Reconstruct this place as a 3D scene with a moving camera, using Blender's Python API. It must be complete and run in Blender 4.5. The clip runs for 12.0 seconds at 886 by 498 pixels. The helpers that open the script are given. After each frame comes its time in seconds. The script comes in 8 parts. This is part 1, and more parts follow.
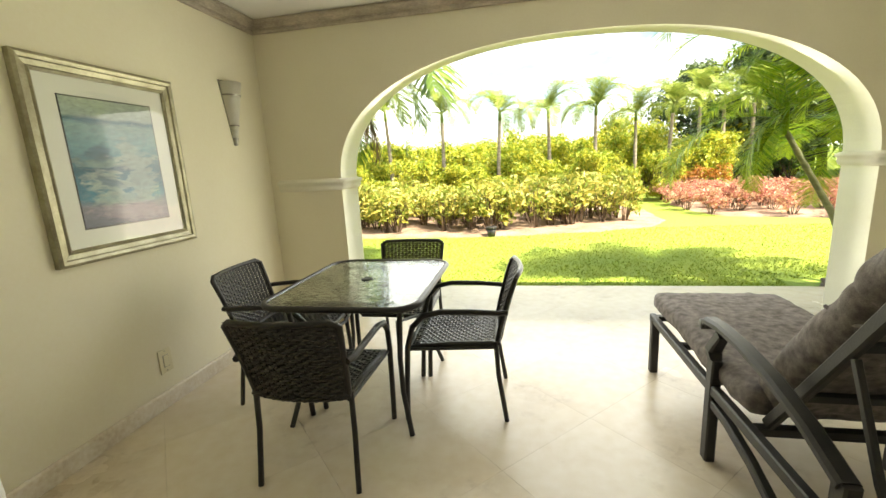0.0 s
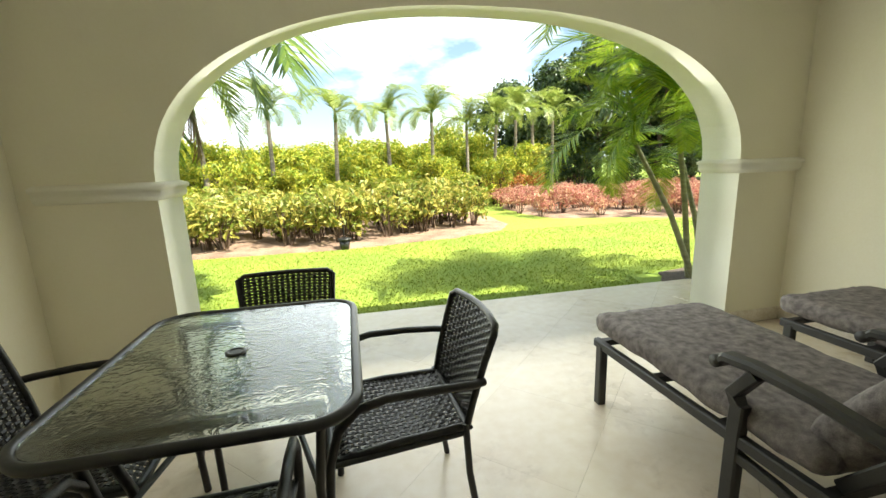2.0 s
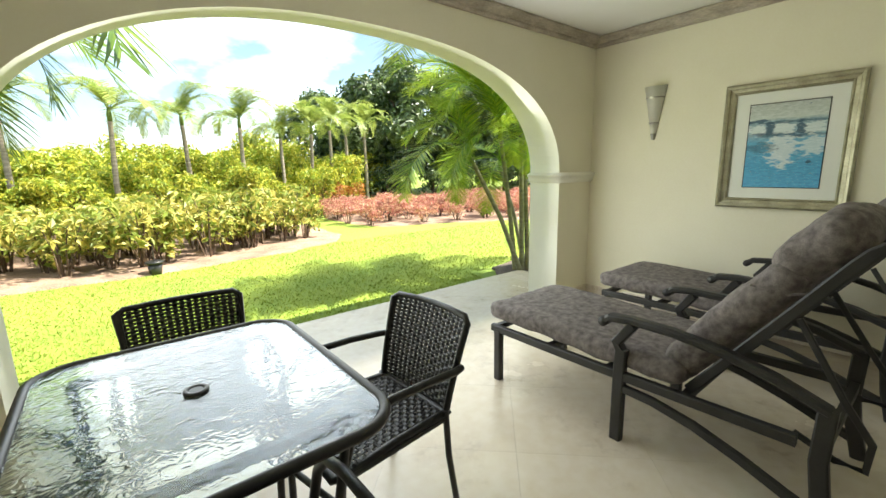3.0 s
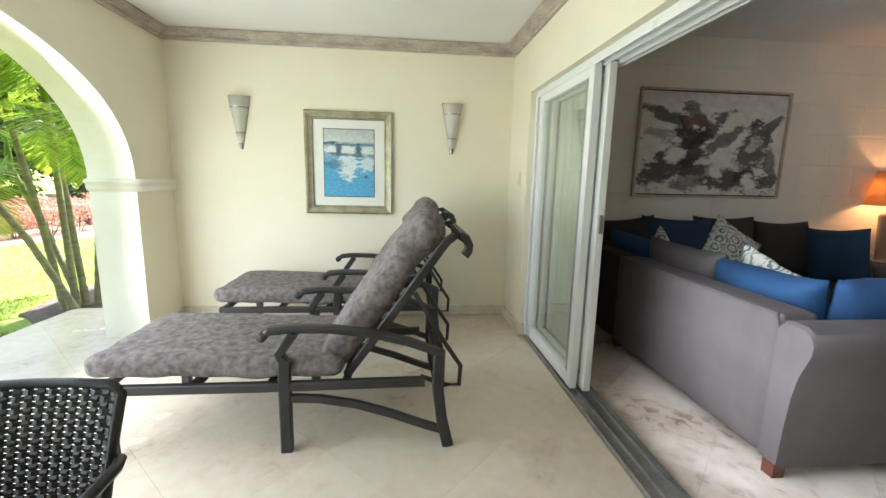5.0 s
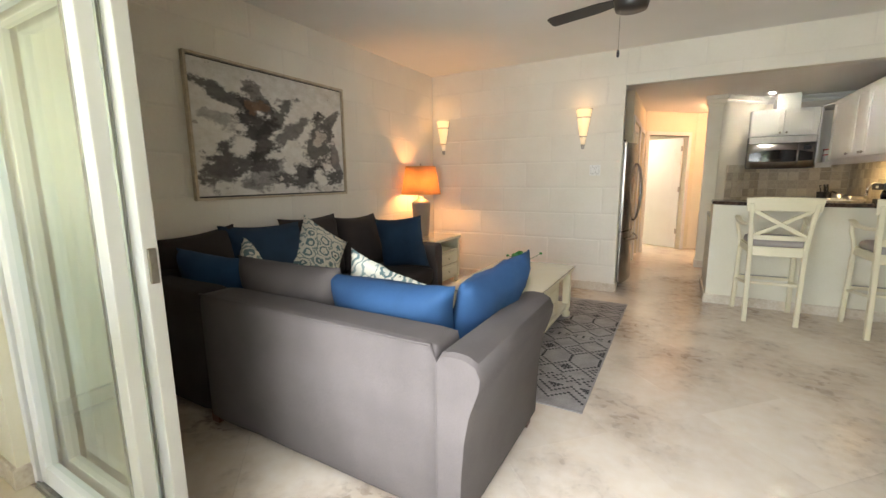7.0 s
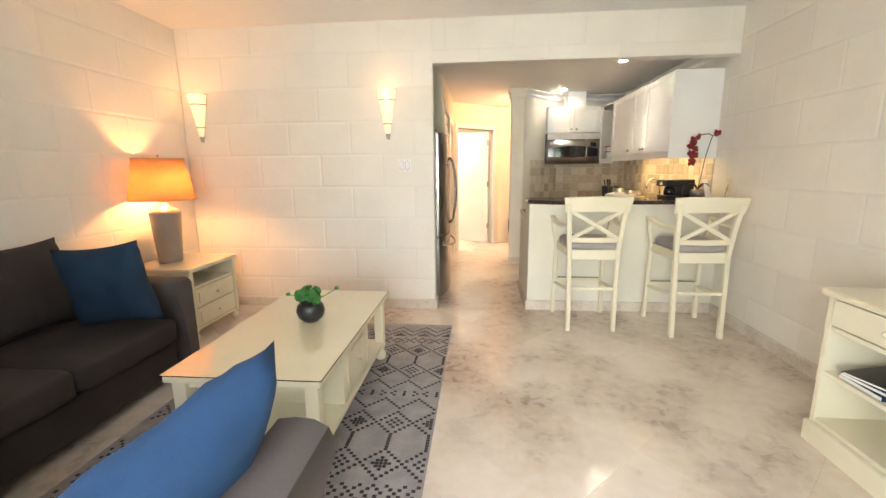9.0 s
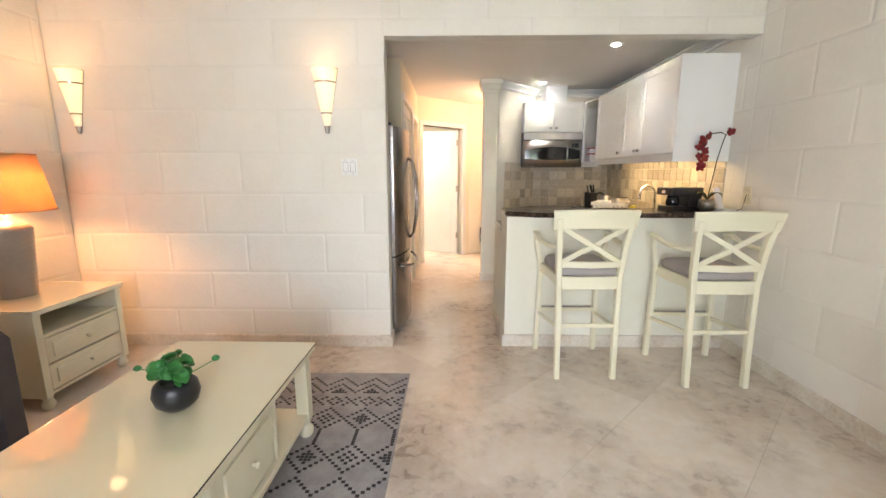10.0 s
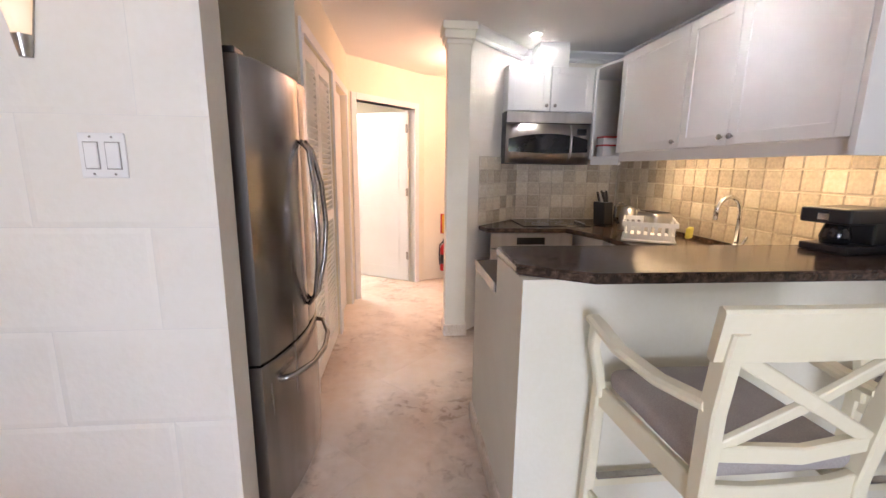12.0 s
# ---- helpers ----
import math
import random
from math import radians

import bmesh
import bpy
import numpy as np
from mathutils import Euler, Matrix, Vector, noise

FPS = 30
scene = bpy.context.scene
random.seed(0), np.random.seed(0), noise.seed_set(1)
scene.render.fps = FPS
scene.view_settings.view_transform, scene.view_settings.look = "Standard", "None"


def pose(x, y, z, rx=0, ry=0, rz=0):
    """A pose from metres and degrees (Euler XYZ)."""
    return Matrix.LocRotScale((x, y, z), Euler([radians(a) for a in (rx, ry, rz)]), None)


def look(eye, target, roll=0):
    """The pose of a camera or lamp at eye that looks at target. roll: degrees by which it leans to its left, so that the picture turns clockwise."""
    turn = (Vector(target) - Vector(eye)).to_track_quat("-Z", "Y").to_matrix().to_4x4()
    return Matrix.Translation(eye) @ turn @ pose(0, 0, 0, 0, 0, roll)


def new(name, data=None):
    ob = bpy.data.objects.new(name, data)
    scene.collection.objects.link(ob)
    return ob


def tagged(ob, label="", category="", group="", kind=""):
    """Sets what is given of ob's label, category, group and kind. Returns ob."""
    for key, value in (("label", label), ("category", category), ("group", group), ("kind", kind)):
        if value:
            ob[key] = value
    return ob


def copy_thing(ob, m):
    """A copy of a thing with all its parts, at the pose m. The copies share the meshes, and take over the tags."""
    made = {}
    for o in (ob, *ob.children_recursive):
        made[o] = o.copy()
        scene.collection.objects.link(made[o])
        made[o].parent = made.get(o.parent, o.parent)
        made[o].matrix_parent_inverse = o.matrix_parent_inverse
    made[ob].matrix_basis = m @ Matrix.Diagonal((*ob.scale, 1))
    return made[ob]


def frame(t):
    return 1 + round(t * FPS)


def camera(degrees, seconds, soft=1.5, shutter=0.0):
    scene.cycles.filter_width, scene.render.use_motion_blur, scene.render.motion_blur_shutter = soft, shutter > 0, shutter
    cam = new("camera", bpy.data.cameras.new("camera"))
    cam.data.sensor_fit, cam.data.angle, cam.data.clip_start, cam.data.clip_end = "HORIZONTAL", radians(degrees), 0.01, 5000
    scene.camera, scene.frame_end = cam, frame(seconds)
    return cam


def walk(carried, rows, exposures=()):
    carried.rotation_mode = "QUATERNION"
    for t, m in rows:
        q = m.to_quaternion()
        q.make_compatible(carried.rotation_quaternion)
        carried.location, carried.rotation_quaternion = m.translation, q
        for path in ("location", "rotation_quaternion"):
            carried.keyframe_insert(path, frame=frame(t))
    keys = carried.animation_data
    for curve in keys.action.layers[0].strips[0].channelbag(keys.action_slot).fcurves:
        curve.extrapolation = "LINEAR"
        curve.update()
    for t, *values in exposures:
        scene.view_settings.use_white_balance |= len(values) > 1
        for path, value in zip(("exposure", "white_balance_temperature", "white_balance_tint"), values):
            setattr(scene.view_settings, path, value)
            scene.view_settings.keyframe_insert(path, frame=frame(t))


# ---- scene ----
cam = camera(93.6, 12.0)
PATH = [
    (0, (0.205, 0.045, 1.32), (-0.175, 1.969, 0.926), -3.1),
    (0.5, (0.205, 0.331, 1.327), (-0.079, 2.268, 0.919), -2.9),
    (1, (0.217, 0.534, 1.318), (0.078, 2.484, 0.898), -2.9),
    (1.5, (0.11, 0.673, 1.319), (0.191, 2.627, 0.905), -2.7),
    (2, (-0.266, 0.791, 1.308), (0.155, 2.705, 0.905), -2.0),
    (2.5, (-0.568, 0.815, 1.312), (0.24, 2.601, 0.914), -1.8),
    (2.7, (-0.68, 0.837, 1.322), (0.299, 2.537, 0.931), -1.6),
    (4.3, (-0.999, 1.328, 1.297), (0.916, 1.799, 0.961), 0.7),
    (4.5, (-0.994, 1.323, 1.304), (0.955, 1.616, 0.967), 0.9),
    (5, (-0.905, 1.281, 1.319), (1.058, 1.088, 0.985), 1.3),
    (5.5, (-0.666, 1.152, 1.322), (1.194, 0.492, 0.998), 1.1),
    (6, (-0.398, 1.075, 1.322), (1.204, -0.079, 1.004), 0.5),
    (6.5, (-0.141, 1.006, 1.354), (1.105, -0.522, 1.017), -0.1),
    (7, (0.019, 0.786, 1.329), (0.989, -0.931, 0.999), -0.5),
    (7.5, (0.137, 0.523, 1.359), (0.845, -1.317, 1.02), -0.5),
    (7.7, (0.193, 0.402, 1.369), (0.802, -1.471, 1.023), -0.6),
    (9.3, (0.162, -0.567, 1.377), (0.282, -2.529, 1.004), -0.3),
    (9.5, (0.156, -0.735, 1.374), (0.246, -2.699, 1.006), -0.1),
    (10, (0.13, -1.193, 1.383), (0.168, -3.159, 1.018), -0.0),
    (10.5, (0.1, -1.673, 1.388), (0.093, -3.64, 1.028), 0.1),
    (11, (0.111, -2.16, 1.395), (0.046, -4.125, 1.028), 0.3),
    (11.5, (0.098, -2.646, 1.382), (-0.026, -4.608, 1.018), 0.6),
    (12, (0.083, -3.104, 1.394), (-0.106, -5.058, 1.014), 0.7),
]
walk(cam, [(t, look(eye, target, roll)) for t, eye, target, roll in PATH],
     [(0, 2.2, 7350, 6), (1.5, 1.75, 6750, 3), (2.7, 1.85, 6550, 4), (4.5, 2.65, 5900, 12), (5.5, 2.85, 5850, 12), (6.3, 3.1, 6150, 12), (7.0, 3.42, 6350, 11), (7.5, 3.9, 6900, 14), (9.5, 4.0, 6250, 13), (10.5, 3.85, 5800, 16), (12, 3.8, 5650, 24)])

# ---- world, sun, exposure ----
SUN_DIR = Vector((0.62, -0.34, 1.0)).normalized()
world = bpy.data.worlds.new("world")
scene.world = world
world.use_nodes = True
wn, wl = world.node_tree.nodes, world.node_tree.links
wbg = wn["Background"]
sky = wn.new("ShaderNodeTexSky")
sky.sky_type = "NISHITA"
sky.sun_disc = False
sky.sun_elevation = math.asin(SUN_DIR.z)
sky.sun_rotation = math.atan2(SUN_DIR.x, SUN_DIR.y)
sky.air_density, sky.dust_density = 1.0, 1.6
wtc = wn.new("ShaderNodeTexCoord")
wmap = wn.new("ShaderNodeMapping")
wmap.inputs["Scale"].default_value = (1.0, 1.0, 2.2)
wno = wn.new("ShaderNodeTexNoise")
wno.inputs["Scale"].default_value, wno.inputs["Detail"].default_value, wno.inputs["Roughness"].default_value = 2.6, 7.0, 0.55
wramp = wn.new("ShaderNodeValToRGB")
wramp.color_ramp.elements[0].position, wramp.color_ramp.elements[1].position = 0.43, 0.70
wmix = wn.new("ShaderNodeMixRGB")
wmix.inputs["Color2"].default_value = (13.0, 13.4, 14.0, 1)
wl.new(wtc.outputs["Generated"], wmap.inputs["Vector"])
wl.new(wmap.outputs["Vector"], wno.inputs["Vector"])
wl.new(wno.outputs["Fac"], wramp.inputs["Fac"])
wl.new(wramp.outputs["Color"], wmix.inputs["Fac"])
wl.new(sky.outputs["Color"], wmix.inputs["Color1"])
wl.new(wmix.outputs["Color"], wbg.inputs["Color"])
wbg.inputs["Strength"].default_value = 0.085

sun = new("sun", bpy.data.lights.new("sun", "SUN"))
sun.data.energy, sun.data.angle, sun.data.color = 5.0, radians(0.6), (1.0, 0.94, 0.84)
sun.matrix_world = look(SUN_DIR * 40, (0, 0, 0))


def lamp(name, kind, at, watts, color, size=0.05, target=None, spot=120):
    ob = new(name, bpy.data.lights.new(name, kind))
    ob.data.energy, ob.data.color = watts, color
    if kind == "AREA":
        ob.data.shape, ob.data.size, ob.data.size_y = "RECTANGLE", size[0], size[1]
    else:
        ob.data.shadow_soft_size = size
    if kind == "SPOT":
        ob.data.spot_size, ob.data.spot_blend = radians(spot), 0.6
    ob.matrix_world = look(at, target) if target else Matrix.Translation(at)
    return ob


WARM, AMBER, COOL = (1.0, 0.62, 0.30), (1.0, 0.52, 0.2), (1.0, 0.96, 0.9)

# daylight that comes through the open sliding doors into the room
doors_light = lamp("daylight_doors", "AREA", (0.58, -0.03, 1.05), 3.6, (0.93, 0.96, 1.0), (1.55, 1.8), (0.42, -3.0, 0.62))
doors_light.data.spread = radians(142)
# sky light that comes through the garden arch onto the patio
lamp("daylight_arch", "AREA", (0.62, 3.46, 1.10), 10.5, (0.97, 0.97, 0.95), (3.2, 1.7), (0.62, 0.0, 1.0))

# ---- materials ----
def surf(name, c1, c2, scale=3.0, rough=0.6, bump=0.1, grain=120.0, metal=0.0, fine=0.12, spread=(0.35, 0.65), aniso=(1, 1, 1),
         pieces=0.0, islands=0.0, translucent=0.0, coat=0.0, depth=0.002, place=False, stain=None, worn=0.0):
    """A surface: two colours mixed by a broad noise, a fine grain over them, bump and uneven gloss."""
    m = bpy.data.materials.new(name)
    m.use_nodes = True
    n, l = m.node_tree.nodes, m.node_tree.links
    b = n["Principled BSDF"]
    tc, mp = n.new("ShaderNodeTexCoord"), n.new("ShaderNodeMapping")
    mp.inputs["Scale"].default_value = aniso
    l.new(n.new("ShaderNodeNewGeometry").outputs["Position"] if place else tc.outputs["Object"], mp.inputs["Vector"])
    big, small = n.new("ShaderNodeTexNoise"), n.new("ShaderNodeTexNoise")
    big.inputs["Scale"].default_value, big.inputs["Detail"].default_value = scale, 5.0
    small.inputs["Scale"].default_value, small.inputs["Detail"].default_value = grain, 3.0
    l.new(mp.outputs["Vector"], big.inputs["Vector"])
    l.new(mp.outputs["Vector"], small.inputs["Vector"])
    ramp = n.new("ShaderNodeValToRGB")
    ramp.color_ramp.elements[0].position, ramp.color_ramp.elements[1].position = spread
    ramp.color_ramp.elements[0].color, ramp.color_ramp.elements[1].color = (*c1, 1), (*c2, 1)
    l.new(big.outputs["Fac"], ramp.inputs["Fac"])
    if pieces or islands:
        add = n.new("ShaderNodeMath")
        add.operation = "MULTIPLY_ADD"
        add.inputs[1].default_value = pieces or islands
        src = n.new("ShaderNodeObjectInfo").outputs["Random"] if pieces else n.new("ShaderNodeNewGeometry").outputs["Random Per Island"]
        l.new(src, add.inputs[0])
        off = n.new("ShaderNodeMath")
        off.operation = "SUBTRACT"
        off.inputs[1].default_value = (pieces or islands) / 2
        l.new(big.outputs["Fac"], off.inputs[0])
        l.new(off.outputs[0], add.inputs[2])
        l.new(add.outputs[0], ramp.inputs["Fac"])
    mul = n.new("ShaderNodeMixRGB")
    mul.blend_type, mul.inputs["Fac"].default_value = "OVERLAY", fine * 2
    l.new(ramp.outputs["Color"], mul.inputs["Color1"])
    l.new(small.outputs["Fac"], mul.inputs["Color2"])
    if stain:
        # cloudy dark patches with small pits inside them
        cl, pit, rc, rq, both, sm = [n.new("ShaderNode" + k) for k in ("TexNoise", "TexNoise", "ValToRGB", "ValToRGB", "MixRGB", "MixRGB")]
        cl.inputs["Scale"].default_value, cl.inputs["Detail"].default_value, cl.inputs["Roughness"].default_value = 1.25, 8.0, 0.66
        pit.inputs["Scale"].default_value, pit.inputs["Detail"].default_value, pit.inputs["Distortion"].default_value = 13.0, 5.0, 0.6
        rc.color_ramp.elements[0].position, rc.color_ramp.elements[1].position = 0.52 - worn, 0.74 - worn
        rq.color_ramp.elements[0].position, rq.color_ramp.elements[1].position = 0.52, 0.60
        l.new(mp.outputs["Vector"], cl.inputs["Vector"])
        l.new(mp.outputs["Vector"], pit.inputs["Vector"])
        l.new(cl.outputs["Fac"], rc.inputs["Fac"])
        l.new(pit.outputs["Fac"], rq.inputs["Fac"])
        both.blend_type, both.inputs["Fac"].default_value = "MULTIPLY", 0.55
        l.new(rc.outputs["Color"], both.inputs["Color1"])
        l.new(rq.outputs["Color"], both.inputs["Color2"])
        l.new(both.outputs["Color"], sm.inputs["Fac"])
        l.new(mul.outputs["Color"], sm.inputs["Color1"])
        sm.inputs["Color2"].default_value = (*stain, 1)
        mul = sm
    l.new(mul.outputs["Color"], b.inputs["Base Color"])
    mr = n.new("ShaderNodeMapRange")
    mr.inputs["To Min"].default_value, mr.inputs["To Max"].default_value = max(rough - 0.1, 0.02), min(rough + 0.1, 1)
    l.new(big.outputs["Fac"], mr.inputs["Value"])
    l.new(mr.outputs["Result"], b.inputs["Roughness"])
    b.inputs["Metallic"].default_value = metal
    b.inputs["Coat Weight"].default_value = coat
    if bump:
        bp = n.new("ShaderNodeBump")
        bp.inputs["Strength"].default_value, bp.inputs["Distance"].default_value = bump, depth
        l.new(small.outputs["Fac"], bp.inputs["Height"])
        l.new(bp.outputs["Normal"], b.inputs["Normal"])
    if translucent:
        tr, mx = n.new("ShaderNodeBsdfTranslucent"), n.new("ShaderNodeMixShader")
        mx.inputs["Fac"].default_value = translucent
        l.new(mul.outputs["Color"], tr.inputs["Color"])
        l.new(b.outputs["BSDF"], mx.inputs[1])
        l.new(tr.outputs["BSDF"], mx.inputs[2])
        l.new(mx.outputs["Shader"], n["Material Output"].inputs["Surface"])
    return m


def glow(name, color, strength, shade=(0.9, 0.85, 0.7)):
    m = bpy.data.materials.new(name)
    m.use_nodes = True
    b = m.node_tree.nodes["Principled BSDF"]
    b.inputs["Base Color"].default_value, b.inputs["Emission Color"].default_value = (*shade, 1), (*color, 1)
    b.inputs["Emission Strength"].default_value = strength
    return m


def glass(name, tint=(0.93, 0.97, 0.95), rough=0.0, bump=0.0, bscale=30.0, clear=0.0):
    m = bpy.data.materials.new(name)
    m.use_nodes = True
    n, l = m.node_tree.nodes, m.node_tree.links
    b = n["Principled BSDF"]
    b.inputs["Base Color"].default_value = (*tint, 1)
    b.inputs["Roughness"].default_value, b.inputs["Transmission Weight"].default_value, b.inputs["IOR"].default_value = rough, 1.0, 1.45
    if bump:
        tc, no, bp = n.new("ShaderNodeTexCoord"), n.new("ShaderNodeTexNoise"), n.new("ShaderNodeBump")
        no.inputs["Scale"].default_value, no.inputs["Detail"].default_value, no.inputs["Distortion"].default_value = bscale, 1.5, 1.2
        bp.inputs["Strength"].default_value, bp.inputs["Distance"].default_value = bump, 0.004
        l.new(tc.outputs["Object"], no.inputs["Vector"])
        l.new(no.outputs["Fac"], bp.inputs["Height"])
        l.new(bp.outputs["Normal"], b.inputs["Normal"])
    return m


def pane_glass(name, tint, gloss=1.0):
    """Thin window glass: a clear pane with a faint mirror on it."""
    m = bpy.data.materials.new(name)
    m.use_nodes = True
    n, l = m.node_tree.nodes, m.node_tree.links
    tr, gl, mx = n.new("ShaderNodeBsdfTransparent"), n.new("ShaderNodeBsdfGlossy"), n.new("ShaderNodeMixShader")
    fr = n.new("ShaderNodeFresnel")
    fr.inputs["IOR"].default_value = 1.5
    tr.inputs["Color"].default_value = (*tint, 1)
    gl.inputs["Roughness"].default_value = 0.01
    ml = n.new("ShaderNodeMath")
    ml.operation = "MULTIPLY"
    ml.inputs[1].default_value = gloss
    l.new(fr.outputs["Fac"], ml.inputs[0])
    l.new(ml.outputs[0], mx.inputs["Fac"])
    l.new(tr.outputs["BSDF"], mx.inputs[1])
    l.new(gl.outputs["BSDF"], mx.inputs[2])
    l.new(mx.outputs["Shader"], n["Material Output"].inputs["Surface"])
    return m


M_PLASTER = surf("cream_plaster", (0.84, 0.79, 0.63), (0.79, 0.74, 0.58), 1.4, 0.85, 0.35, 60, fine=0.05)
M_REVEAL = surf("pale_plaster", (0.84, 0.82, 0.70), (0.78, 0.75, 0.62), 2.0, 0.85, 0.35, 60, fine=0.05)
M_BLOCK = surf("painted_block", (0.84, 0.80, 0.71), (0.79, 0.75, 0.66), 2.2, 0.75, 0.4, 45, fine=0.05, pieces=0.25, depth=0.003, place=True)
M_JOINT = surf("painted_joint", (0.76, 0.73, 0.66), (0.71, 0.68, 0.61), 3.0, 0.85, 0.4, 60, fine=0.05)
M_CEIL = surf("ceiling_paint", (0.82, 0.80, 0.76), (0.77, 0.75, 0.70), 1.0, 0.9, 0.15, 90, fine=0.04)
M_CROWN = surf("stone_crown", (0.52, 0.46, 0.38), (0.36, 0.31, 0.25), 6.0, 0.8, 0.5, 40, fine=0.2, aniso=(1, 1, 4))
M_BASE = surf("stone_baseboard", (0.76, 0.70, 0.60), (0.62, 0.54, 0.43), 5.0, 0.45, 0.15, 50, fine=0.2)
M_TRAV = surf("pale_travertine", (0.76, 0.68, 0.55), (0.64, 0.54, 0.41), 1.2, 0.24, 0.04, 14, fine=0.10, pieces=0.2, spread=(0.25, 0.9), depth=0.001, place=True, stain=(0.40, 0.31, 0.22))
M_TRAVIN = surf("worn_travertine", (0.86, 0.77, 0.66), (0.66, 0.555, 0.45), 1.3, 0.17, 0.04, 14, fine=0.14, pieces=0.16, spread=(0.32, 0.75), depth=0.001, place=True, stain=(0.26, 0.185, 0.135), worn=0.045)
M_GROUT = surf("floor_grout", (0.58, 0.50, 0.41), (0.50, 0.42, 0.34), 9, 0.7, 0.2, 80)
M_WHITE = surf("white_paint", (0.82, 0.82, 0.80), (0.78, 0.77, 0.74), 2, 0.55, 0.05, 80, fine=0.03)
M_CREAM = surf("cream_lacquer", (0.84, 0.79, 0.60), (0.79, 0.74, 0.54), 3, 0.38, 0.06, 70, fine=0.04)
M_ALU = surf("white_aluminium", (0.84, 0.85, 0.84), (0.80, 0.81, 0.80), 2, 0.3, 0.03, 90, fine=0.03)
M_TRACK = surf("grey_aluminium", (0.55, 0.55, 0.54), (0.42, 0.42, 0.41), 8, 0.35, 0.1, 60, metal=0.9)
M_GLASS = pane_glass("window_glass", (0.92, 0.97, 0.94), 0.5)
M_CURTAIN = surf("sheer_curtain", (0.86, 0.90, 0.86), (0.80, 0.85, 0.80), 4, 0.9, 0.2, 200)
M_CHROME = surf("chrome", (0.75, 0.75, 0.75), (0.62, 0.62, 0.62), 5, 0.14, 0.02, 60, metal=1.0)
M_NICKEL = surf("brushed_nickel", (0.42, 0.40, 0.36), (0.32, 0.30, 0.27), 6, 0.32, 0.08, 90, metal=1.0)
M_STEEL = surf("stainless_steel", (0.58, 0.56, 0.54), (0.50, 0.48, 0.46), 1.2, 0.32, 0.02, 50, metal=1.0, aniso=(12, 12, 0.6), fine=0.03, depth=0.0003)
M_DARKSTEEL = surf("dark_stainless_steel", (0.40, 0.38, 0.365), (0.33, 0.315, 0.30), 1.2, 0.23, 0.02, 50, metal=1.0, aniso=(12, 12, 0.6), fine=0.03, depth=0.0003)
M_BLACK = surf("black_plastic", (0.018, 0.018, 0.019), (0.03, 0.03, 0.03), 6, 0.35, 0.05, 90)
M_BLACKGLASS = surf("black_glass", (0.012, 0.012, 0.013), (0.02, 0.02, 0.02), 3, 0.08, 0.0)
M_WICKER = surf("black_wicker", (0.009, 0.008, 0.008), (0.022, 0.020, 0.018), 30, 0.36, 0.5, 260, fine=0.25, islands=0.4)
M_BLACKMETAL = surf("black_metal", (0.018, 0.018, 0.019), (0.032, 0.031, 0.030), 9, 0.42, 0.12, 130)
M_CHARCOAL = surf("charcoal_aluminium", (0.020, 0.019, 0.018), (0.036, 0.034, 0.032), 7, 0.5, 0.25, 160)
M_TABLEGLASS = glass("rain_glass", (0.80, 0.90, 0.92), 0.05, 0.62, 27.0)
M_CUSHION = surf("mottled_cushion", (0.235, 0.205, 0.195), (0.110, 0.094, 0.090), 30, 0.9, 0.4, 240, fine=0.3, spread=(0.33, 0.66))
M_FRAME = surf("champagne_frame", (0.44, 0.41, 0.29), (0.32, 0.295, 0.20), 12, 0.36, 0.2, 80, metal=0.55)
M_MAT = surf("mat_board", (0.86, 0.85, 0.79), (0.82, 0.81, 0.75), 3, 0.7, 0.03, 120, fine=0.02)
M_PICGLASS = pane_glass("picture_glass", (0.97, 0.98, 0.97), 0.12)
M_PLATE = surf("ivory_plate", (0.76, 0.70, 0.50), (0.70, 0.64, 0.45), 5, 0.4, 0.02, 80, fine=0.03)
M_PFRAME = surf("pale_wood_frame", (0.60, 0.52, 0.38), (0.48, 0.40, 0.28), 14, 0.45, 0.2, 90, fine=0.15)
M_PLATEW = surf("white_plate", (0.84, 0.83, 0.79), (0.80, 0.79, 0.75), 5, 0.35, 0.02, 80, fine=0.03)
M_SHADEOFF = surf("frosted_sconce", (0.80, 0.78, 0.70), (0.74, 0.72, 0.64), 4, 0.5, 0.05, 90, translucent=0.3)
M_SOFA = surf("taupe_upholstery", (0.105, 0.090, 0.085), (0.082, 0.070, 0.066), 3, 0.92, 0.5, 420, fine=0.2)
# the sofa fabric again, darkened: the shade away from the doors is in its colour
M_SOFASHADE = surf("shaded_taupe_upholstery", (0.038, 0.030, 0.027), (0.028, 0.022, 0.020), 3, 0.92, 0.5, 420, fine=0.2)
M_BLUE = surf("blue_linen", (0.013, 0.058, 0.145), (0.009, 0.042, 0.11), 4, 0.85, 0.4, 380, fine=0.15)
M_NAVY = surf("navy_linen", (0.010, 0.036, 0.075), (0.007, 0.026, 0.055), 4, 0.85, 0.4, 380, fine=0.15)
M_WOODRED = surf("red_brown_wood", (0.13, 0.032, 0.016), (0.08, 0.02, 0.012), 8, 0.35, 0.1, 60)
M_LAMPBASE = surf("glazed_ceramic", (0.34, 0.29, 0.24), (0.27, 0.225, 0.18), 2, 0.30, 0.02, 60, fine=0.05)
M_LEAF = surf("plant_leaf", (0.03, 0.16, 0.03), (0.06, 0.24, 0.05), 6, 0.4, 0.1, 60, islands=0.5)
M_SOIL = surf("soil", (0.05, 0.035, 0.025), (0.09, 0.06, 0.04), 20, 0.95, 0.6, 80)
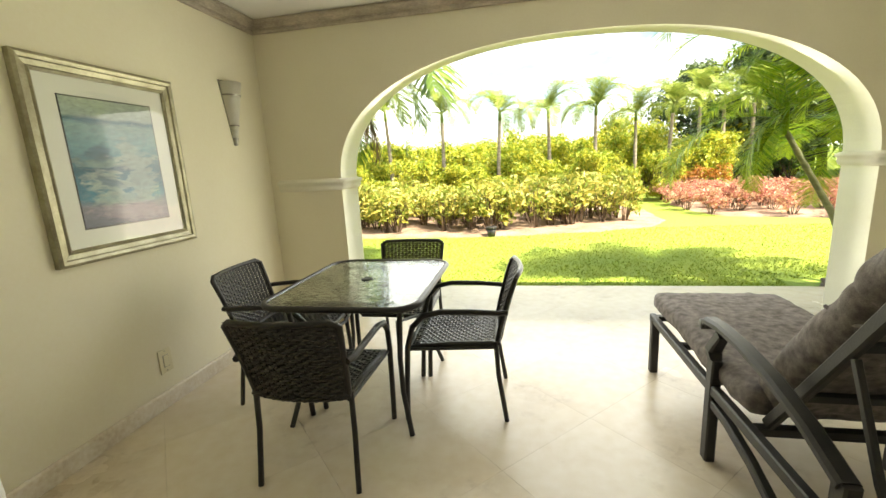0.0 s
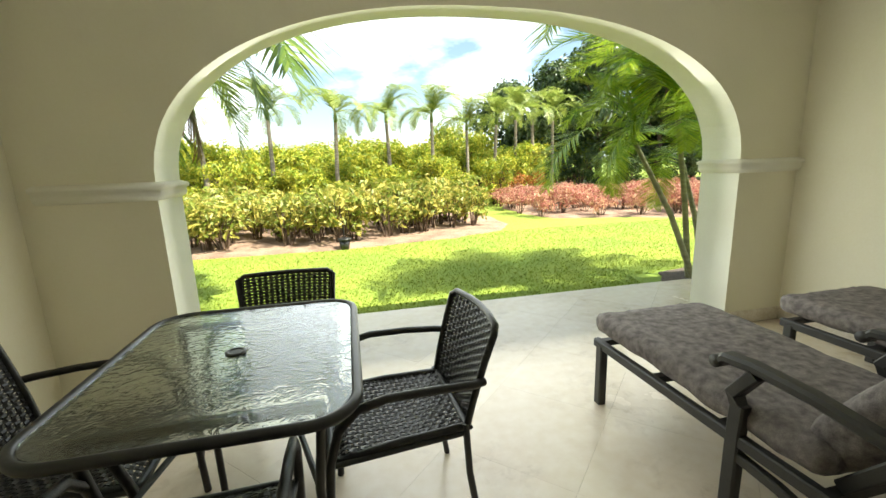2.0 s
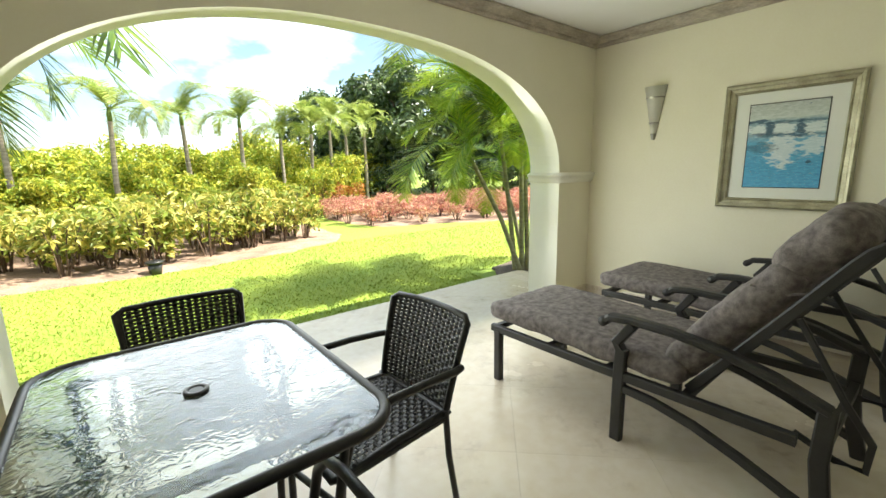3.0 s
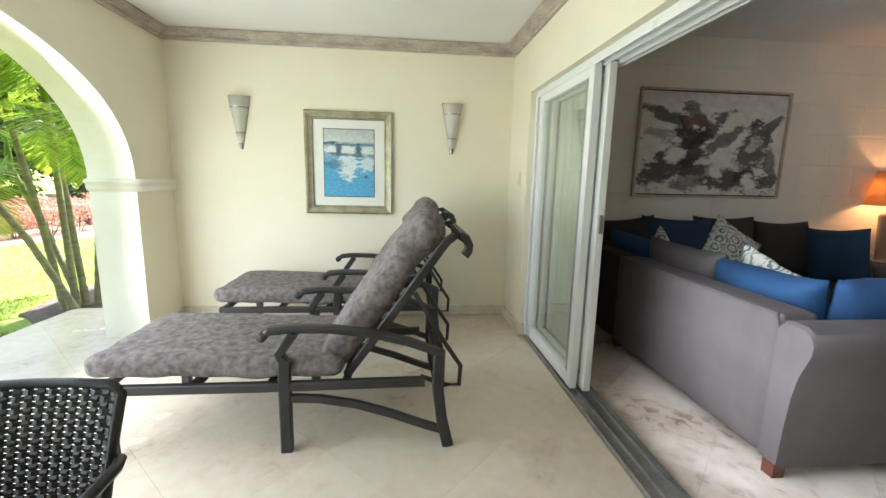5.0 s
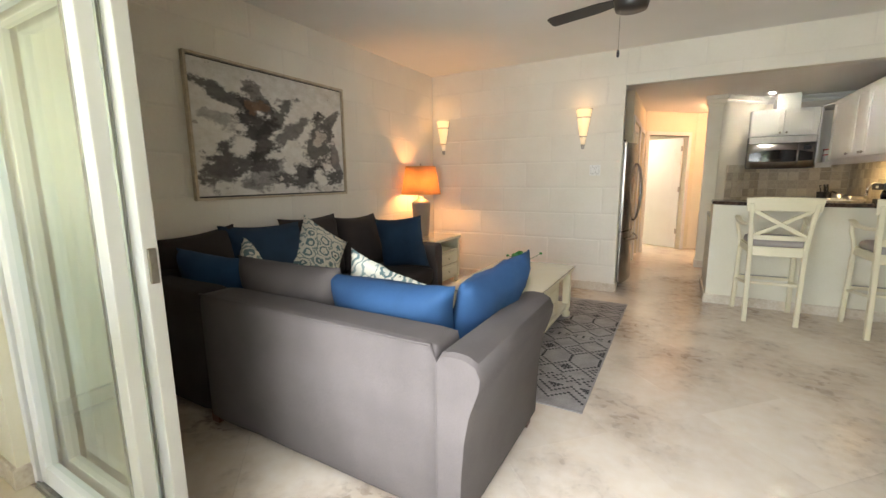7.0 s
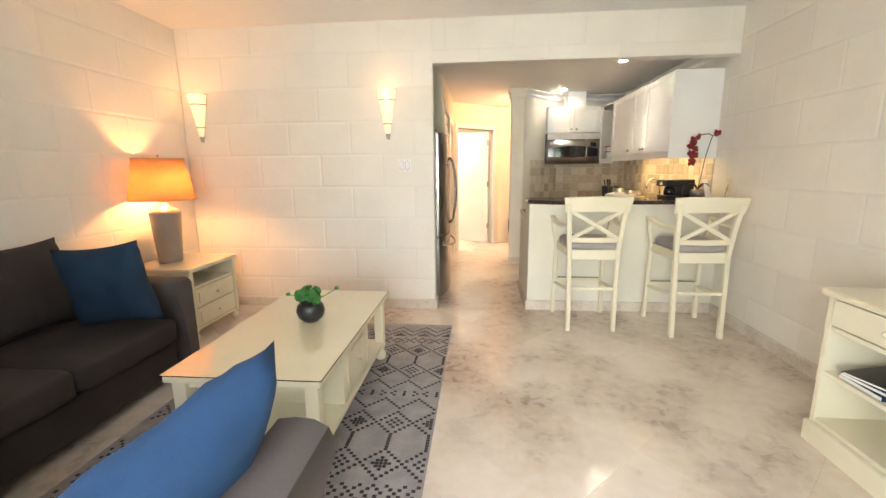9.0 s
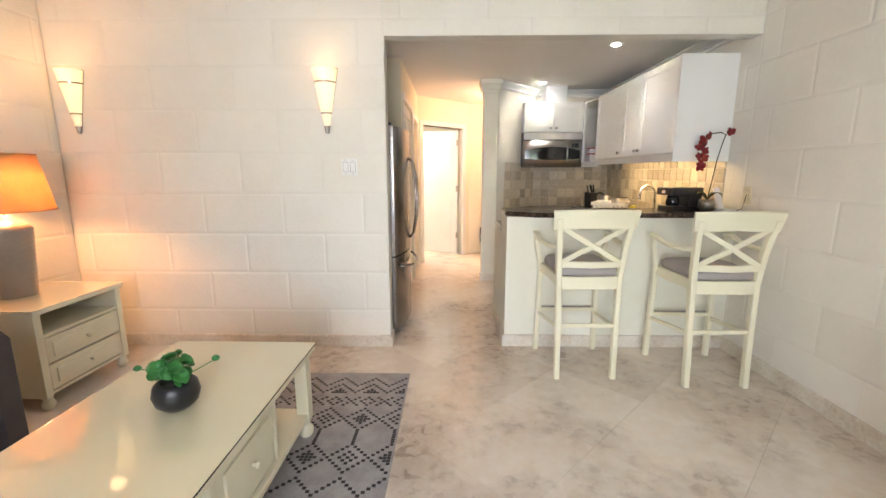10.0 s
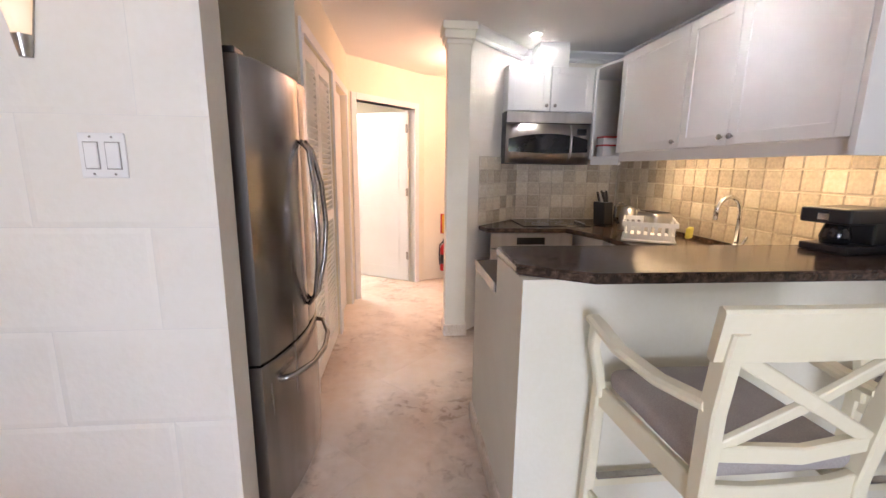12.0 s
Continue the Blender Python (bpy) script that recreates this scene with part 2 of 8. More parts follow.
M_TABLETOP = surf("glass_over_cream", (0.84, 0.78, 0.54), (0.80, 0.73, 0.49), 2, 0.05, 0.0, 50, fine=0.02, coat=1.0)
M_GRANITE = surf("brown_granite", (0.030, 0.020, 0.015), (0.16, 0.10, 0.07), 38, 0.16, 0.03, 160, fine=0.45, spread=(0.42, 0.75))
M_TILE = surf("tumbled_tile", (0.66, 0.60, 0.48), (0.42, 0.36, 0.27), 4, 0.55, 0.3, 60, fine=0.2, pieces=0.95, spread=(0.1, 0.95))
M_TILEGROUT = surf("tile_grout", (0.62, 0.57, 0.46), (0.55, 0.50, 0.40), 8, 0.9, 0.3, 90)
M_SEATPAD = surf("grey_seat_fabric", (0.42, 0.385, 0.36), (0.36, 0.325, 0.30), 4, 0.9, 0.4, 300, fine=0.15)
M_RED = surf("red_paint", (0.55, 0.02, 0.02), (0.45, 0.015, 0.015), 5, 0.35, 0.03, 60)
M_YELLOW = surf("yellow_paint", (0.75, 0.42, 0.02), (0.68, 0.36, 0.02), 5, 0.4, 0.03, 60)
M_FANDK = surf("dark_fan_metal", (0.022, 0.020, 0.019), (0.036, 0.033, 0.030), 5, 0.35, 0.05, 60)
M_PETAL = surf("orchid_petal", (0.34, 0.035, 0.03), (0.22, 0.02, 0.03), 12, 0.5, 0.1, 80, translucent=0.25)
M_STEM = surf("dark_stem", (0.05, 0.06, 0.025), (0.03, 0.04, 0.02), 12, 0.6, 0.1, 80)
M_WHITEPL = surf("white_plastic", (0.82, 0.82, 0.80), (0.77, 0.77, 0.75), 4, 0.3, 0.02, 60, fine=0.03)
M_SPONGE = surf("yellow_sponge", (0.72, 0.66, 0.12), (0.62, 0.56, 0.08), 12, 0.9, 0.4, 90)
M_BULB = glow("downlight", (1.0, 0.95, 0.86), 14.0)
M_STRIPLIGHT = glow("strip_light", (1.0, 0.72, 0.34), 0.8)

# ---- builders ----
def B():
    return bmesh.new()


def box(bm, c, s, bev=0.0, m=None, seg=2):
    r = bmesh.ops.create_cube(bm, size=1.0, matrix=Matrix.Translation(c) @ Matrix.Diagonal((*s, 1)))
    vs = r["verts"]
    if bev:
        es = list({e for v in vs for e in v.link_edges})
        r = bmesh.ops.bevel(bm, geom=es, offset=bev, segments=seg, profile=0.5, affect="EDGES")
        vs = list({v for v in r["verts"]} | {v for f in r["faces"] for v in f.verts})
    if m is not None:
        bmesh.ops.transform(bm, matrix=m, verts=vs)
    return bm


def slab(bm, x0, x1, y0, y1, z0, z1, bev=0.0):
    return box(bm, ((x0 + x1) / 2, (y0 + y1) / 2, (z0 + z1) / 2), (abs(x1 - x0), abs(y1 - y0), abs(z1 - z0)), bev)


def circ(r, n=10, r2=None):
    return [(r * math.cos(2 * math.pi * i / n), (r2 or r) * math.sin(2 * math.pi * i / n)) for i in range(n)]


def rect(w, h, c=0.0):
    a, b = w / 2, h / 2
    if not c:
        return [(-a, -b), (a, -b), (a, b), (-a, b)]
    return [(-a + c, -b), (a - c, -b), (a, -b + c), (a, b - c), (a - c, b), (-a + c, b), (-a, b - c), (-a, -b + c)]


def sweep(bm, pts, prof, up=(0, 0, 1), closed=False, scales=None):
    """A profile drawn along a line of points; its first axis lies sideways, its second along up."""
    pts = [Vector(p) for p in pts]
    n, k, rings = len(pts), len(prof), []
    for i, p in enumerate(pts):
        a = pts[i - 1] if (i or closed) else p
        b = pts[(i + 1) % n] if (i < n - 1 or closed) else p
        t = (b - a).normalized()
        u = Vector(up)
        if abs(t.dot(u)) > 0.98:
            u = Vector((0, 1, 0)) if abs(t.y) < 0.9 else Vector((1, 0, 0))
        side = t.cross(u).normalized()
        u = side.cross(t).normalized()
        f = 1.0
        if (0 < i < n - 1) or closed:
            c = (p - a).normalized().dot(t)
            f = min(1 / max(c, 0.6), 1.5)
        s = scales[i] if scales else 1.0
        rings.append([bm.verts.new(p + side * x * s * f + u * y * s) for x, y in prof])
    for i in range(n if closed else n - 1):
        r, q = rings[i], rings[(i + 1) % n]
        for j in range(k):
            bm.faces.new((r[j], r[(j + 1) % k], q[(j + 1) % k], q[j]))
    if not closed:
        bm.faces.new(rings[0][::-1])
        bm.faces.new(rings[-1])
    return bm


def lathe(bm, prof, n=24, c=(0, 0, 0), m=None, sx=1.0):
    """A round body from (radius, height) pairs."""
    rings = []
    for r, z in prof:
        if r < 1e-5:
            rings.append([bm.verts.new(Vector((c[0], c[1], c[2] + z)))])
        else:
            rings.append([bm.verts.new(Vector((c[0] + sx * r * math.cos(2 * math.pi * i / n), c[1] + r * math.sin(2 * math.pi * i / n), c[2] + z))) for i in range(n)])
    for a, b in zip(rings, rings[1:]):
        for i in range(n):
            j = (i + 1) % n
            if len(a) == 1 and len(b) > 1:
                bm.faces.new((a[0], b[j], b[i]))
            elif len(b) == 1 and len(a) > 1:
                bm.faces.new((a[i], a[j], b[0]))
            elif len(a) > 1:
                bm.faces.new((a[i], a[j], b[j], b[i]))
    for r, flip in ((rings[0], True), (rings[-1], False)):
        if len(r) > 1:
            bm.faces.new(r[::-1] if flip else r)
    if m is not None:
        bmesh.ops.transform(bm, matrix=m, verts=[v for r in rings for v in r])
    return bm


def prism(bm, poly, z0, z1, m=None):
    lo, hi = [bm.verts.new((x, y, z0)) for x, y in poly], [bm.verts.new((x, y, z1)) for x, y in poly]
    k = len(poly)
    bm.faces.new(lo[::-1])
    bm.faces.new(hi)
    for i in range(k):
        bm.faces.new((lo[i], lo[(i + 1) % k], hi[(i + 1) % k], hi[i]))
    if m is not None:
        bmesh.ops.transform(bm, matrix=m, verts=lo + hi)
    return bm


def rbox(bm, c, s, r, cuts=8, wob=0.0, wscale=6.0, crown=0.0, m=None, seed=0):
    """A soft box: rounded all over, its faces crowned and a little uneven."""
    t = bmesh.new()
    bmesh.ops.create_cube(t, size=1.0)
    bmesh.ops.subdivide_edges(t, edges=t.edges[:], cuts=cuts, use_grid_fill=True)
    h = Vector(s) / 2
    for v in t.verts:
        p = Vector((v.co.x * s[0], v.co.y * s[1], v.co.z * s[2]))
        w = [1 - (abs(p[i]) / h[i]) ** 2 for i in range(3)]
        q = Vector([max(-h[i] + r, min(h[i] - r, p[i])) for i in range(3)])
        d = p - q
        p = q + (d.normalized() * r if d.length > 1e-6 else d)
        if crown:
            p.z += (1 if v.co.z > 0 else -0.35) * crown * w[0] * w[1] * (abs(v.co.z) * 2)
        if wob:
            p += d.normalized() * wob * noise.noise(p * wscale + Vector((seed * 7.3, seed, 1.7)))
        v.co = p + Vector(c)
    if m is not None:
        bmesh.ops.transform(t, matrix=m, verts=t.verts)
    me = bpy.data.meshes.new("soft")
    t.to_mesh(me)
    t.free()
    bm.from_mesh(me)
    bpy.data.meshes.remove(me)
    return bm


def pillow(bm, w, h, d, m=None, seed=0, n=16):
    """A stuffed throw pillow, standing on its edge: w across, h up, d thick, corners drawn out."""
    vs = {}
    for side in (1, -1):
        for i in range(n + 1):
            for j in range(n + 1):
                u, v = 2 * i / n - 1, 2 * j / n - 1
                rim = i in (0, n) or j in (0, n)
                if side < 0 and rim:
                    vs[side, i, j] = vs[1, i, j]
                    continue
                x = u * w / 2 * (1 - 0.10 * (1 - v * v))
                z = v * h / 2 * (1 - 0.10 * (1 - u * u))
                y = side * d / 2 * ((1 - u ** 4) * (1 - v ** 4)) ** 0.5
                wr = 0.016 * noise.noise(Vector((u * 2.1 + seed, v * 2.1, side * 3 + seed))) + 0.006 * noise.noise(Vector((u * 6 + seed, v * 6, side)))
                vs[side, i, j] = bm.verts.new((x, y + side * wr * (0 if rim else 1), z + h / 2))
    for side in (1, -1):
        for i in range(n):
            for j in range(n):
                q = [vs[side, i, j], vs[side, i + 1, j], vs[side, i + 1, j + 1], vs[side, i, j + 1]]
                bm.faces.new(q[::-1] if side > 0 else q)
    if m is not None:
        bmesh.ops.transform(bm, matrix=m, verts=list(set(vs.values())))
    return bm


def part(name, bm, material, parent=None, label="", smooth=False, keep=False):
    """Links a bmesh as ONE mesh object, under a thing or under a part."""
    if not keep:
        bmesh.ops.recalc_face_normals(bm, faces=bm.faces)
    me = bpy.data.meshes.new(name)
    bm.to_mesh(me)
    bm.free()
    me.materials.append(material)
    if smooth:
        me.polygons.foreach_set("use_smooth", [True] * len(me.polygons))
    ob = new(name, me)
    if parent:
        ob.parent = parent
    if label:
        ob["label"] = label
    return ob


def auto(ob, deg=40):
    """Smooth faces with sharp edges where they turn by more than deg."""
    me = ob.data
    bm = bmesh.new()
    bm.from_mesh(me)
    for f in bm.faces:
        f.smooth = True
    for e in bm.edges:
        if len(e.link_faces) == 2 and e.calc_face_angle(0) > radians(deg):
            e.smooth = False
    bm.to_mesh(me)
    bm.free()
    return ob


def thing(name, label, category, group="", m=None, kind=""):
    ob = tagged(new(name), label, category, group, kind)
    ob.empty_display_size = 0.1
    if m is not None:
        ob.matrix_basis = m
    return ob


def setting(name, bm, material, label="", category="", smooth=False):
    return tagged(part(name, bm, material, None, "", smooth), label, category, "", "structure")


def mesh_data(name, verts, faces, material, smooth=False):
    me = bpy.data.meshes.new(name)
    me.from_pydata(verts, [], faces)
    me.materials.append(material)
    if smooth:
        me.polygons.foreach_set("use_smooth", [True] * len(me.polygons))
    return me


def sheet(bm, x0, x1, y, z0, z1):
    """One upright pane."""
    bm.faces.new([bm.verts.new(p) for p in ((x0, y, z0), (x1, y, z0), (x1, y, z1), (x0, y, z1))])
    return bm

# ---- the large structure ----
XW, XE = -1.89, 3.02          # patio side walls
LW, LE = -2.03, 3.06          # living room side walls
YS, YI = 0.28, -0.02          # the sliding-door wall, patio side and room side
YA, YB = 3.30, 3.64           # the arched wall
YL = -4.34                    # back wall of the living room
OX0, OX1 = -1.22, 2.46        # sliding-door opening
LINTEL = 2.01
PCEIL, LCEIL, KCEIL = 2.50, 2.70, 2.46
ARX0, ARX1, SPRING, APEX = -1.26, 2.50, 1.22, 2.19


def arch_line(n=40, lift=0.0):
    cx, a, h = (ARX0 + ARX1) / 2, (ARX1 - ARX0) / 2, APEX + lift - SPRING
    pts = []
    for i in range(n + 1):
        t = math.pi * i / n
        c, s = math.cos(t), math.sin(t)
        pts.append((cx - a * math.copysign(abs(c) ** 0.86, c), SPRING + h * s ** 0.86))
    return pts


def wall_arch():
    """The wall towards the garden, with the arch cut through it."""
    bm = B()
    x0, x1, top = XW - 0.3, XE + 0.3, 2.95
    for y, lift in ((YA, 0.0), (YB, 0.045)):
        line = [(ARX0, -0.15)] + arch_line(40, lift) + [(ARX1, -0.15)]
        vs = [bm.verts.new((x, y, z)) for x, z in line]
        up = [bm.verts.new((x, y, top)) for x, z in line]
        for i in range(len(line) - 1):
            if i == 0 or i == len(line) - 2:
                continue
            bm.faces.new((vs[i], vs[i + 1], up[i + 1], up[i]))
        for i, xo in ((1, x0), (len(line) - 2, x1)):
            a, b = vs[0 if i == 1 else -1], vs[i]
            o = [bm.verts.new((xo, y, z)) for z in (-0.15, SPRING, top)]
            bm.faces.new((a, b, o[1], o[0]))
            bm.faces.new((b, up[i], o[2], o[1]))
    bmesh.ops.remove_doubles(bm, verts=bm.verts, dist=1e-5)
    ob = setting("wall_north", bm, M_PLASTER, "cream plastered wall with a wide garden arch", "wall")
    bm = B()
    rev = [(ARX0, -0.15)] + arch_line() + [(ARX1, -0.15)]
    out = [(ARX0, -0.15)] + arch_line(40, 0.045) + [(ARX1, -0.15)]
    a, b = [bm.verts.new((x, YA, z)) for x, z in rev], [bm.verts.new((x, YB, z)) for x, z in out]
    for i in range(len(rev) - 1):
        bm.faces.new((a[i], a[i + 1], b[i + 1], b[i]))
    part("arch_reveal", bm, M_REVEAL, ob, "pale inner face of the arch")
    for xj, s in ((ARX0, 1), (ARX1, -1)):
        bm = B()
        prof = [(0.0, -0.055), (0.022, -0.045), (0.034, -0.02), (0.03, 0.0), (0.05, 0.012), (0.05, 0.03), (0.0, 0.045)]
        path = [(xj - s * 0.55, YA, SPRING), (xj, YA, SPRING), (xj, YB, SPRING)]
        off = [Vector((0, -1, 0)), Vector((s, -1, 0)), Vector((s, 0, 0))]
        rings = [[bm.verts.new(Vector(p) + o * u + Vector((0, 0, w))) for u, w in prof] for p, o in zip(path, off)]
        for r, q in zip(rings, rings[1:]):
            for j in range(len(prof) - 1):
                bm.faces.new((r[j], r[j + 1], q[j + 1], q[j]))
        part("impost", bm, M_REVEAL, ob, "moulded impost at the arch spring", True)
    return ob


wall_arch()
TOPZ = 2.95
setting("wall_east", slab(B(), XE, XE + 0.25, YS - 0.5, YA, -0.15, TOPZ), M_PLASTER, "cream plastered patio side wall with a picture", "wall")
setting("wall_west", slab(B(), XW - 0.25, XW, YS - 0.5, YA, -0.15, TOPZ), M_PLASTER, "cream plastered patio side wall", "wall")
bm = prism(B(), [(XW, -0.15), (OX0, -0.15), (OX0, LINTEL), (OX1, LINTEL), (OX1, -0.15), (XE, -0.15), (XE, TOPZ), (XW, TOPZ)], YI, YS, Matrix(((1, 0, 0, 0), (0, 0, 1, 0), (0, 1, 0, 0), (0, 0, 0, 1))))
setting("wall_slider", bm, M_PLASTER, "cream plastered wall around the sliding glass doors", "wall")
setting("ceiling_patio", slab(B(), XW - 0.2, XE + 0.2, YS - 0.1, YB - 0.02, PCEIL, PCEIL + 0.12), M_CEIL, "white painted patio ceiling", "ceiling")
setting("roof_eave", slab(B(), XW - 3.5, XE + 3.5, -9.6, YB + 0.12, TOPZ, TOPZ + 0.22), M_CEIL, "plain flat roof slab with an eave", "roof")
CROWN = [(0.0, -0.088), (0.02, -0.088), (0.03, -0.074), (0.028, -0.056), (0.06, -0.035), (0.085, -0.02), (0.085, -0.004), (0.0, -0.004)]


def moulding(name, pts, prof, material, label, closed=True):
    """A profile run round a room: first axis into the room, second upwards; pts go round with the room on the left."""
    bm, n, rings = B(), len(pts), []
    for i, p in enumerate(pts):
        p = Vector((*p[:2], 0))
        dirs = []
        if closed or i > 0:
            dirs.append((p - Vector((*pts[i - 1][:2], 0))).normalized())
        if closed or i < n - 1:
            dirs.append((Vector((*pts[(i + 1) % n][:2], 0)) - p).normalized())
        ns = [Vector((-d.y, d.x, 0)) for d in dirs]
        o = sum(ns, Vector())
        o = o / max(o.length_squared, 1e-6) * len(ns) if len(ns) == 2 else ns[0]
        o = o if len(ns) == 1 else o.normalized() / max(o.normalized().dot(ns[0]), 0.3)
        rings.append([bm.verts.new(p + o * u + Vector((0, 0, pts[i][2] + w))) for u, w in prof])
    for i in range(n if closed else n - 1):
        r, q = rings[i], rings[(i + 1) % n]
        for j in range(len(prof) - 1):
            bm.faces.new((r[j], q[j], q[j + 1], r[j + 1]))
    if not closed:
        bm.faces.new(rings[0])
        bm.faces.new(rings[-1][::-1])
    return setting(name, bm, material, label, "moulding")


moulding("trim", [(XW, YS, PCEIL), (XE, YS, PCEIL), (XE, YA, PCEIL), (XW, YA, PCEIL)], CROWN, M_CROWN, "weathered grey-brown crown moulding of the patio")
BASEB = [(0.0, 0.002), (0.016, 0.002), (0.016, 0.088), (0.010, 0.098), (0.0, 0.098)]
moulding("baseboard", [(OX1, YI + 0.12, 0), (OX1, YS, 0), (XE, YS, 0), (XE, YA, 0), (ARX1, YA, 0)], BASEB, M_BASE, "tan stone baseboard of the patio", False)
moulding("baseboard", [(ARX0, YA, 0), (XW, YA, 0), (XW, YS, 0), (OX0, YS, 0)], BASEB, M_BASE, "tan stone baseboard of the patio", False)

# living room shell: the joint plane lies 6 mm behind the blocks
setting("wall_living_east", slab(B(), LE + 0.004, LE + 0.2, YL, YI, -0.1, TOPZ), M_JOINT, "cream painted block wall behind the sofa", "wall")
setting("wall_living_west", slab(B(), LW - 0.2, LW - 0.004, -7.2, YI, -0.1, TOPZ), M_JOINT, "cream painted block wall", "wall")
bm = B()
KX = 0.61
slab(bm, KX, LE + 0.2, YL - 0.13, YL - 0.004, -0.1, TOPZ)
slab(bm, LW - 0.1, KX, YL - 0.13, YL - 0.004, 2.325, TOPZ)
setting("wall_south", bm, M_JOINT, "cream painted block wall with a wide kitchen opening", "wall")
setting("ceiling_living", slab(B(), LW - 0.1, LE + 0.1, YL - 0.1, YI + 0.1, LCEIL, LCEIL + 0.1), M_CEIL, "plain painted living room ceiling", "ceiling")
moulding("baseboard", [(OX0, YI, 0), (LW, YI, 0), (LW, YL - 0.02, 0)], BASEB, M_BASE, "tan stone baseboard of the living room", False)
moulding("baseboard", [(KX, YL - 0.13, 0), (KX, YL, 0), (LE, YL, 0), (LE, YI, 0), (OX1, YI, 0)], BASEB, M_BASE, "tan stone baseboard of the living room", False)

# kitchen and hall shell
KY = -7.10
HX = 0.62
bm = B()
slab(bm, HX + 0.78, HX + 0.9, -5.5, YL - 0.13, -0.1, KCEIL + 0.1)         # behind the fridge
slab(bm, HX, HX + 0.9, -5.56, -5.44, -0.1, KCEIL + 0.1)
slab(bm, HX, HX + 0.12, -6.50, -5.56, 2.10, KCEIL + 0.1)
slab(bm, HX, HX + 0.12, -6.62, -6.50, -0.1, KCEIL + 0.1)
slab(bm, HX, HX + 0.12, -7.30, -6.62, 2.06, KCEIL + 0.1)
slab(bm, HX, HX + 0.12, -7.52, -7.30, -0.1, KCEIL + 0.1)
setting("wall_hall_east", bm, M_PLASTER, "cream painted hall wall with closet and door openings", "wall")
setting("wall_kitchen_back", slab(B(), LW - 0.1, -0.80, KY - 0.12, KY, -0.1, KCEIL + 0.1), M_BLOCK, "cream painted kitchen back wall", "wall")
bm = B()
prism(bm, [(-0.40, -6.46), (-1.0, KY), (-1.0, KY - 0.12), (-0.80, KY - 0.12), (-0.28, -6.60), (-0.28, -6.46)], -0.1, KCEIL + 0.1)
setting("wall_kitchen_angle", bm, M_BLOCK, "short angled wall between kitchen and hall", "wall")
setting("ceiling_kitchen", slab(B(), LW - 0.1, HX + 0.9, -9.6, YL - 0.1, KCEIL, KCEIL + 0.1), M_CEIL, "plain painted kitchen and hall ceiling", "ceiling")
# hall end: a wall set at 45 degrees with the doorway in it, and the wall with the extinguisher
DW0, DW1 = Vector((HX, -7.44, 0)), Vector((-0.17, -8.23, 0))
dwd = (DW1 - DW0).normalized()
DM = Matrix(((dwd.x, dwd.y, 0, DW0.x), (dwd.y, -dwd.x, 0, DW0.y), (0, 0, 1, 0), (0, 0, 0, 1)))   # along the wall, towards the hall, up
DLEN = (DW1 - DW0).length
DO0, DO1, DOH = 0.10, 0.95, 2.06
bm = B()
for a, b, z0 in ((0.0, DO0, -0.1), (DO1, DLEN, -0.1), (DO0, DO1, DOH)):
    box(bm, ((a + b) / 2, -0.06, (z0 + KCEIL + 0.1) / 2), (b - a, 0.12, KCEIL + 0.1 - z0))
bmesh.ops.transform(bm, matrix=DM, verts=bm.verts)
setting("wall_hall_door", bm, M_PLASTER, "cream hall wall set at an angle with a doorway", "wall")
bm = B()
prism(bm, [(DW1.x, DW1.y), (-1.4, -8.62), (-1.4, -8.8), (DW1.x - 0.05, DW1.y - 0.2)], -0.1, KCEIL + 0.1)
setting("wall_hall_end", bm, M_PLASTER, "cream wall at the end of the hall", "wall")
setting("wall_hall_west", slab(B(), -1.5, -1.4, -8.9, KY - 0.1, -0.1, KCEIL + 0.1), M_PLASTER, "plain hall wall", "wall")
# the room behind the angled doorway and the closet, closed with plain walls
setting("wall_room_back", slab(B(), -1.4, 2.2, -9.6, -9.5, -0.1, KCEIL + 0.1), M_PLASTER, "plain room wall", "wall")
setting("wall_room_side", slab(B(), 2.1, 2.2, -9.5, -4.5, -0.1, KCEIL + 0.1), M_PLASTER, "plain room wall", "wall")
setting("wall_room_left", slab(B(), -1.5, -1.4, -9.5, -8.8, -0.1, KCEIL + 0.1), M_PLASTER, "plain room wall", "wall")

# ---- sliding doors ----
def door_panel(name, x0, x1, y, label, m=None):
    """A sliding glass door leaf: two stiles, two rails, a pane, and a lock."""
    ob = thing(name, label, "sliding door", m=Matrix.Translation((0, y, 0)), kind="structure")
    z0, z1, s, d = 0.03, 1.975, 0.075, 0.045
    for a in (x0, x1 - s):
        part("stile", slab(B(), a, a + s, -d / 2, d / 2, z0, z1, 0.004), M_ALU, ob)
        part("bead", slab(B(), a + 0.062, a + 0.068 if a == x1 - s else a + 0.078, -d / 2 - 0.004, d / 2 + 0.004, z0 + 0.09, z1 - 0.07), M_TRACK, ob, "grey glazing bead") if a == x0 else None
    part("rail", slab(B(), x0 + s, x1 - s, -d / 2 + 0.001, d / 2 - 0.001, z0, z0 + 0.09, 0.004), M_ALU, ob)
    part("rail", slab(B(), x0 + s, x1 - s, -d / 2 + 0.001, d / 2 - 0.001, z1 - 0.07, z1, 0.004), M_ALU, ob)
    g = part("pane", sheet(B(), x0 + s - 0.005, x1 - s + 0.005, 0.0, z0 + 0.085, z1 - 0.065), M_GLASS, ob, "clear glass pane")
    g.visible_shadow = False
    return ob


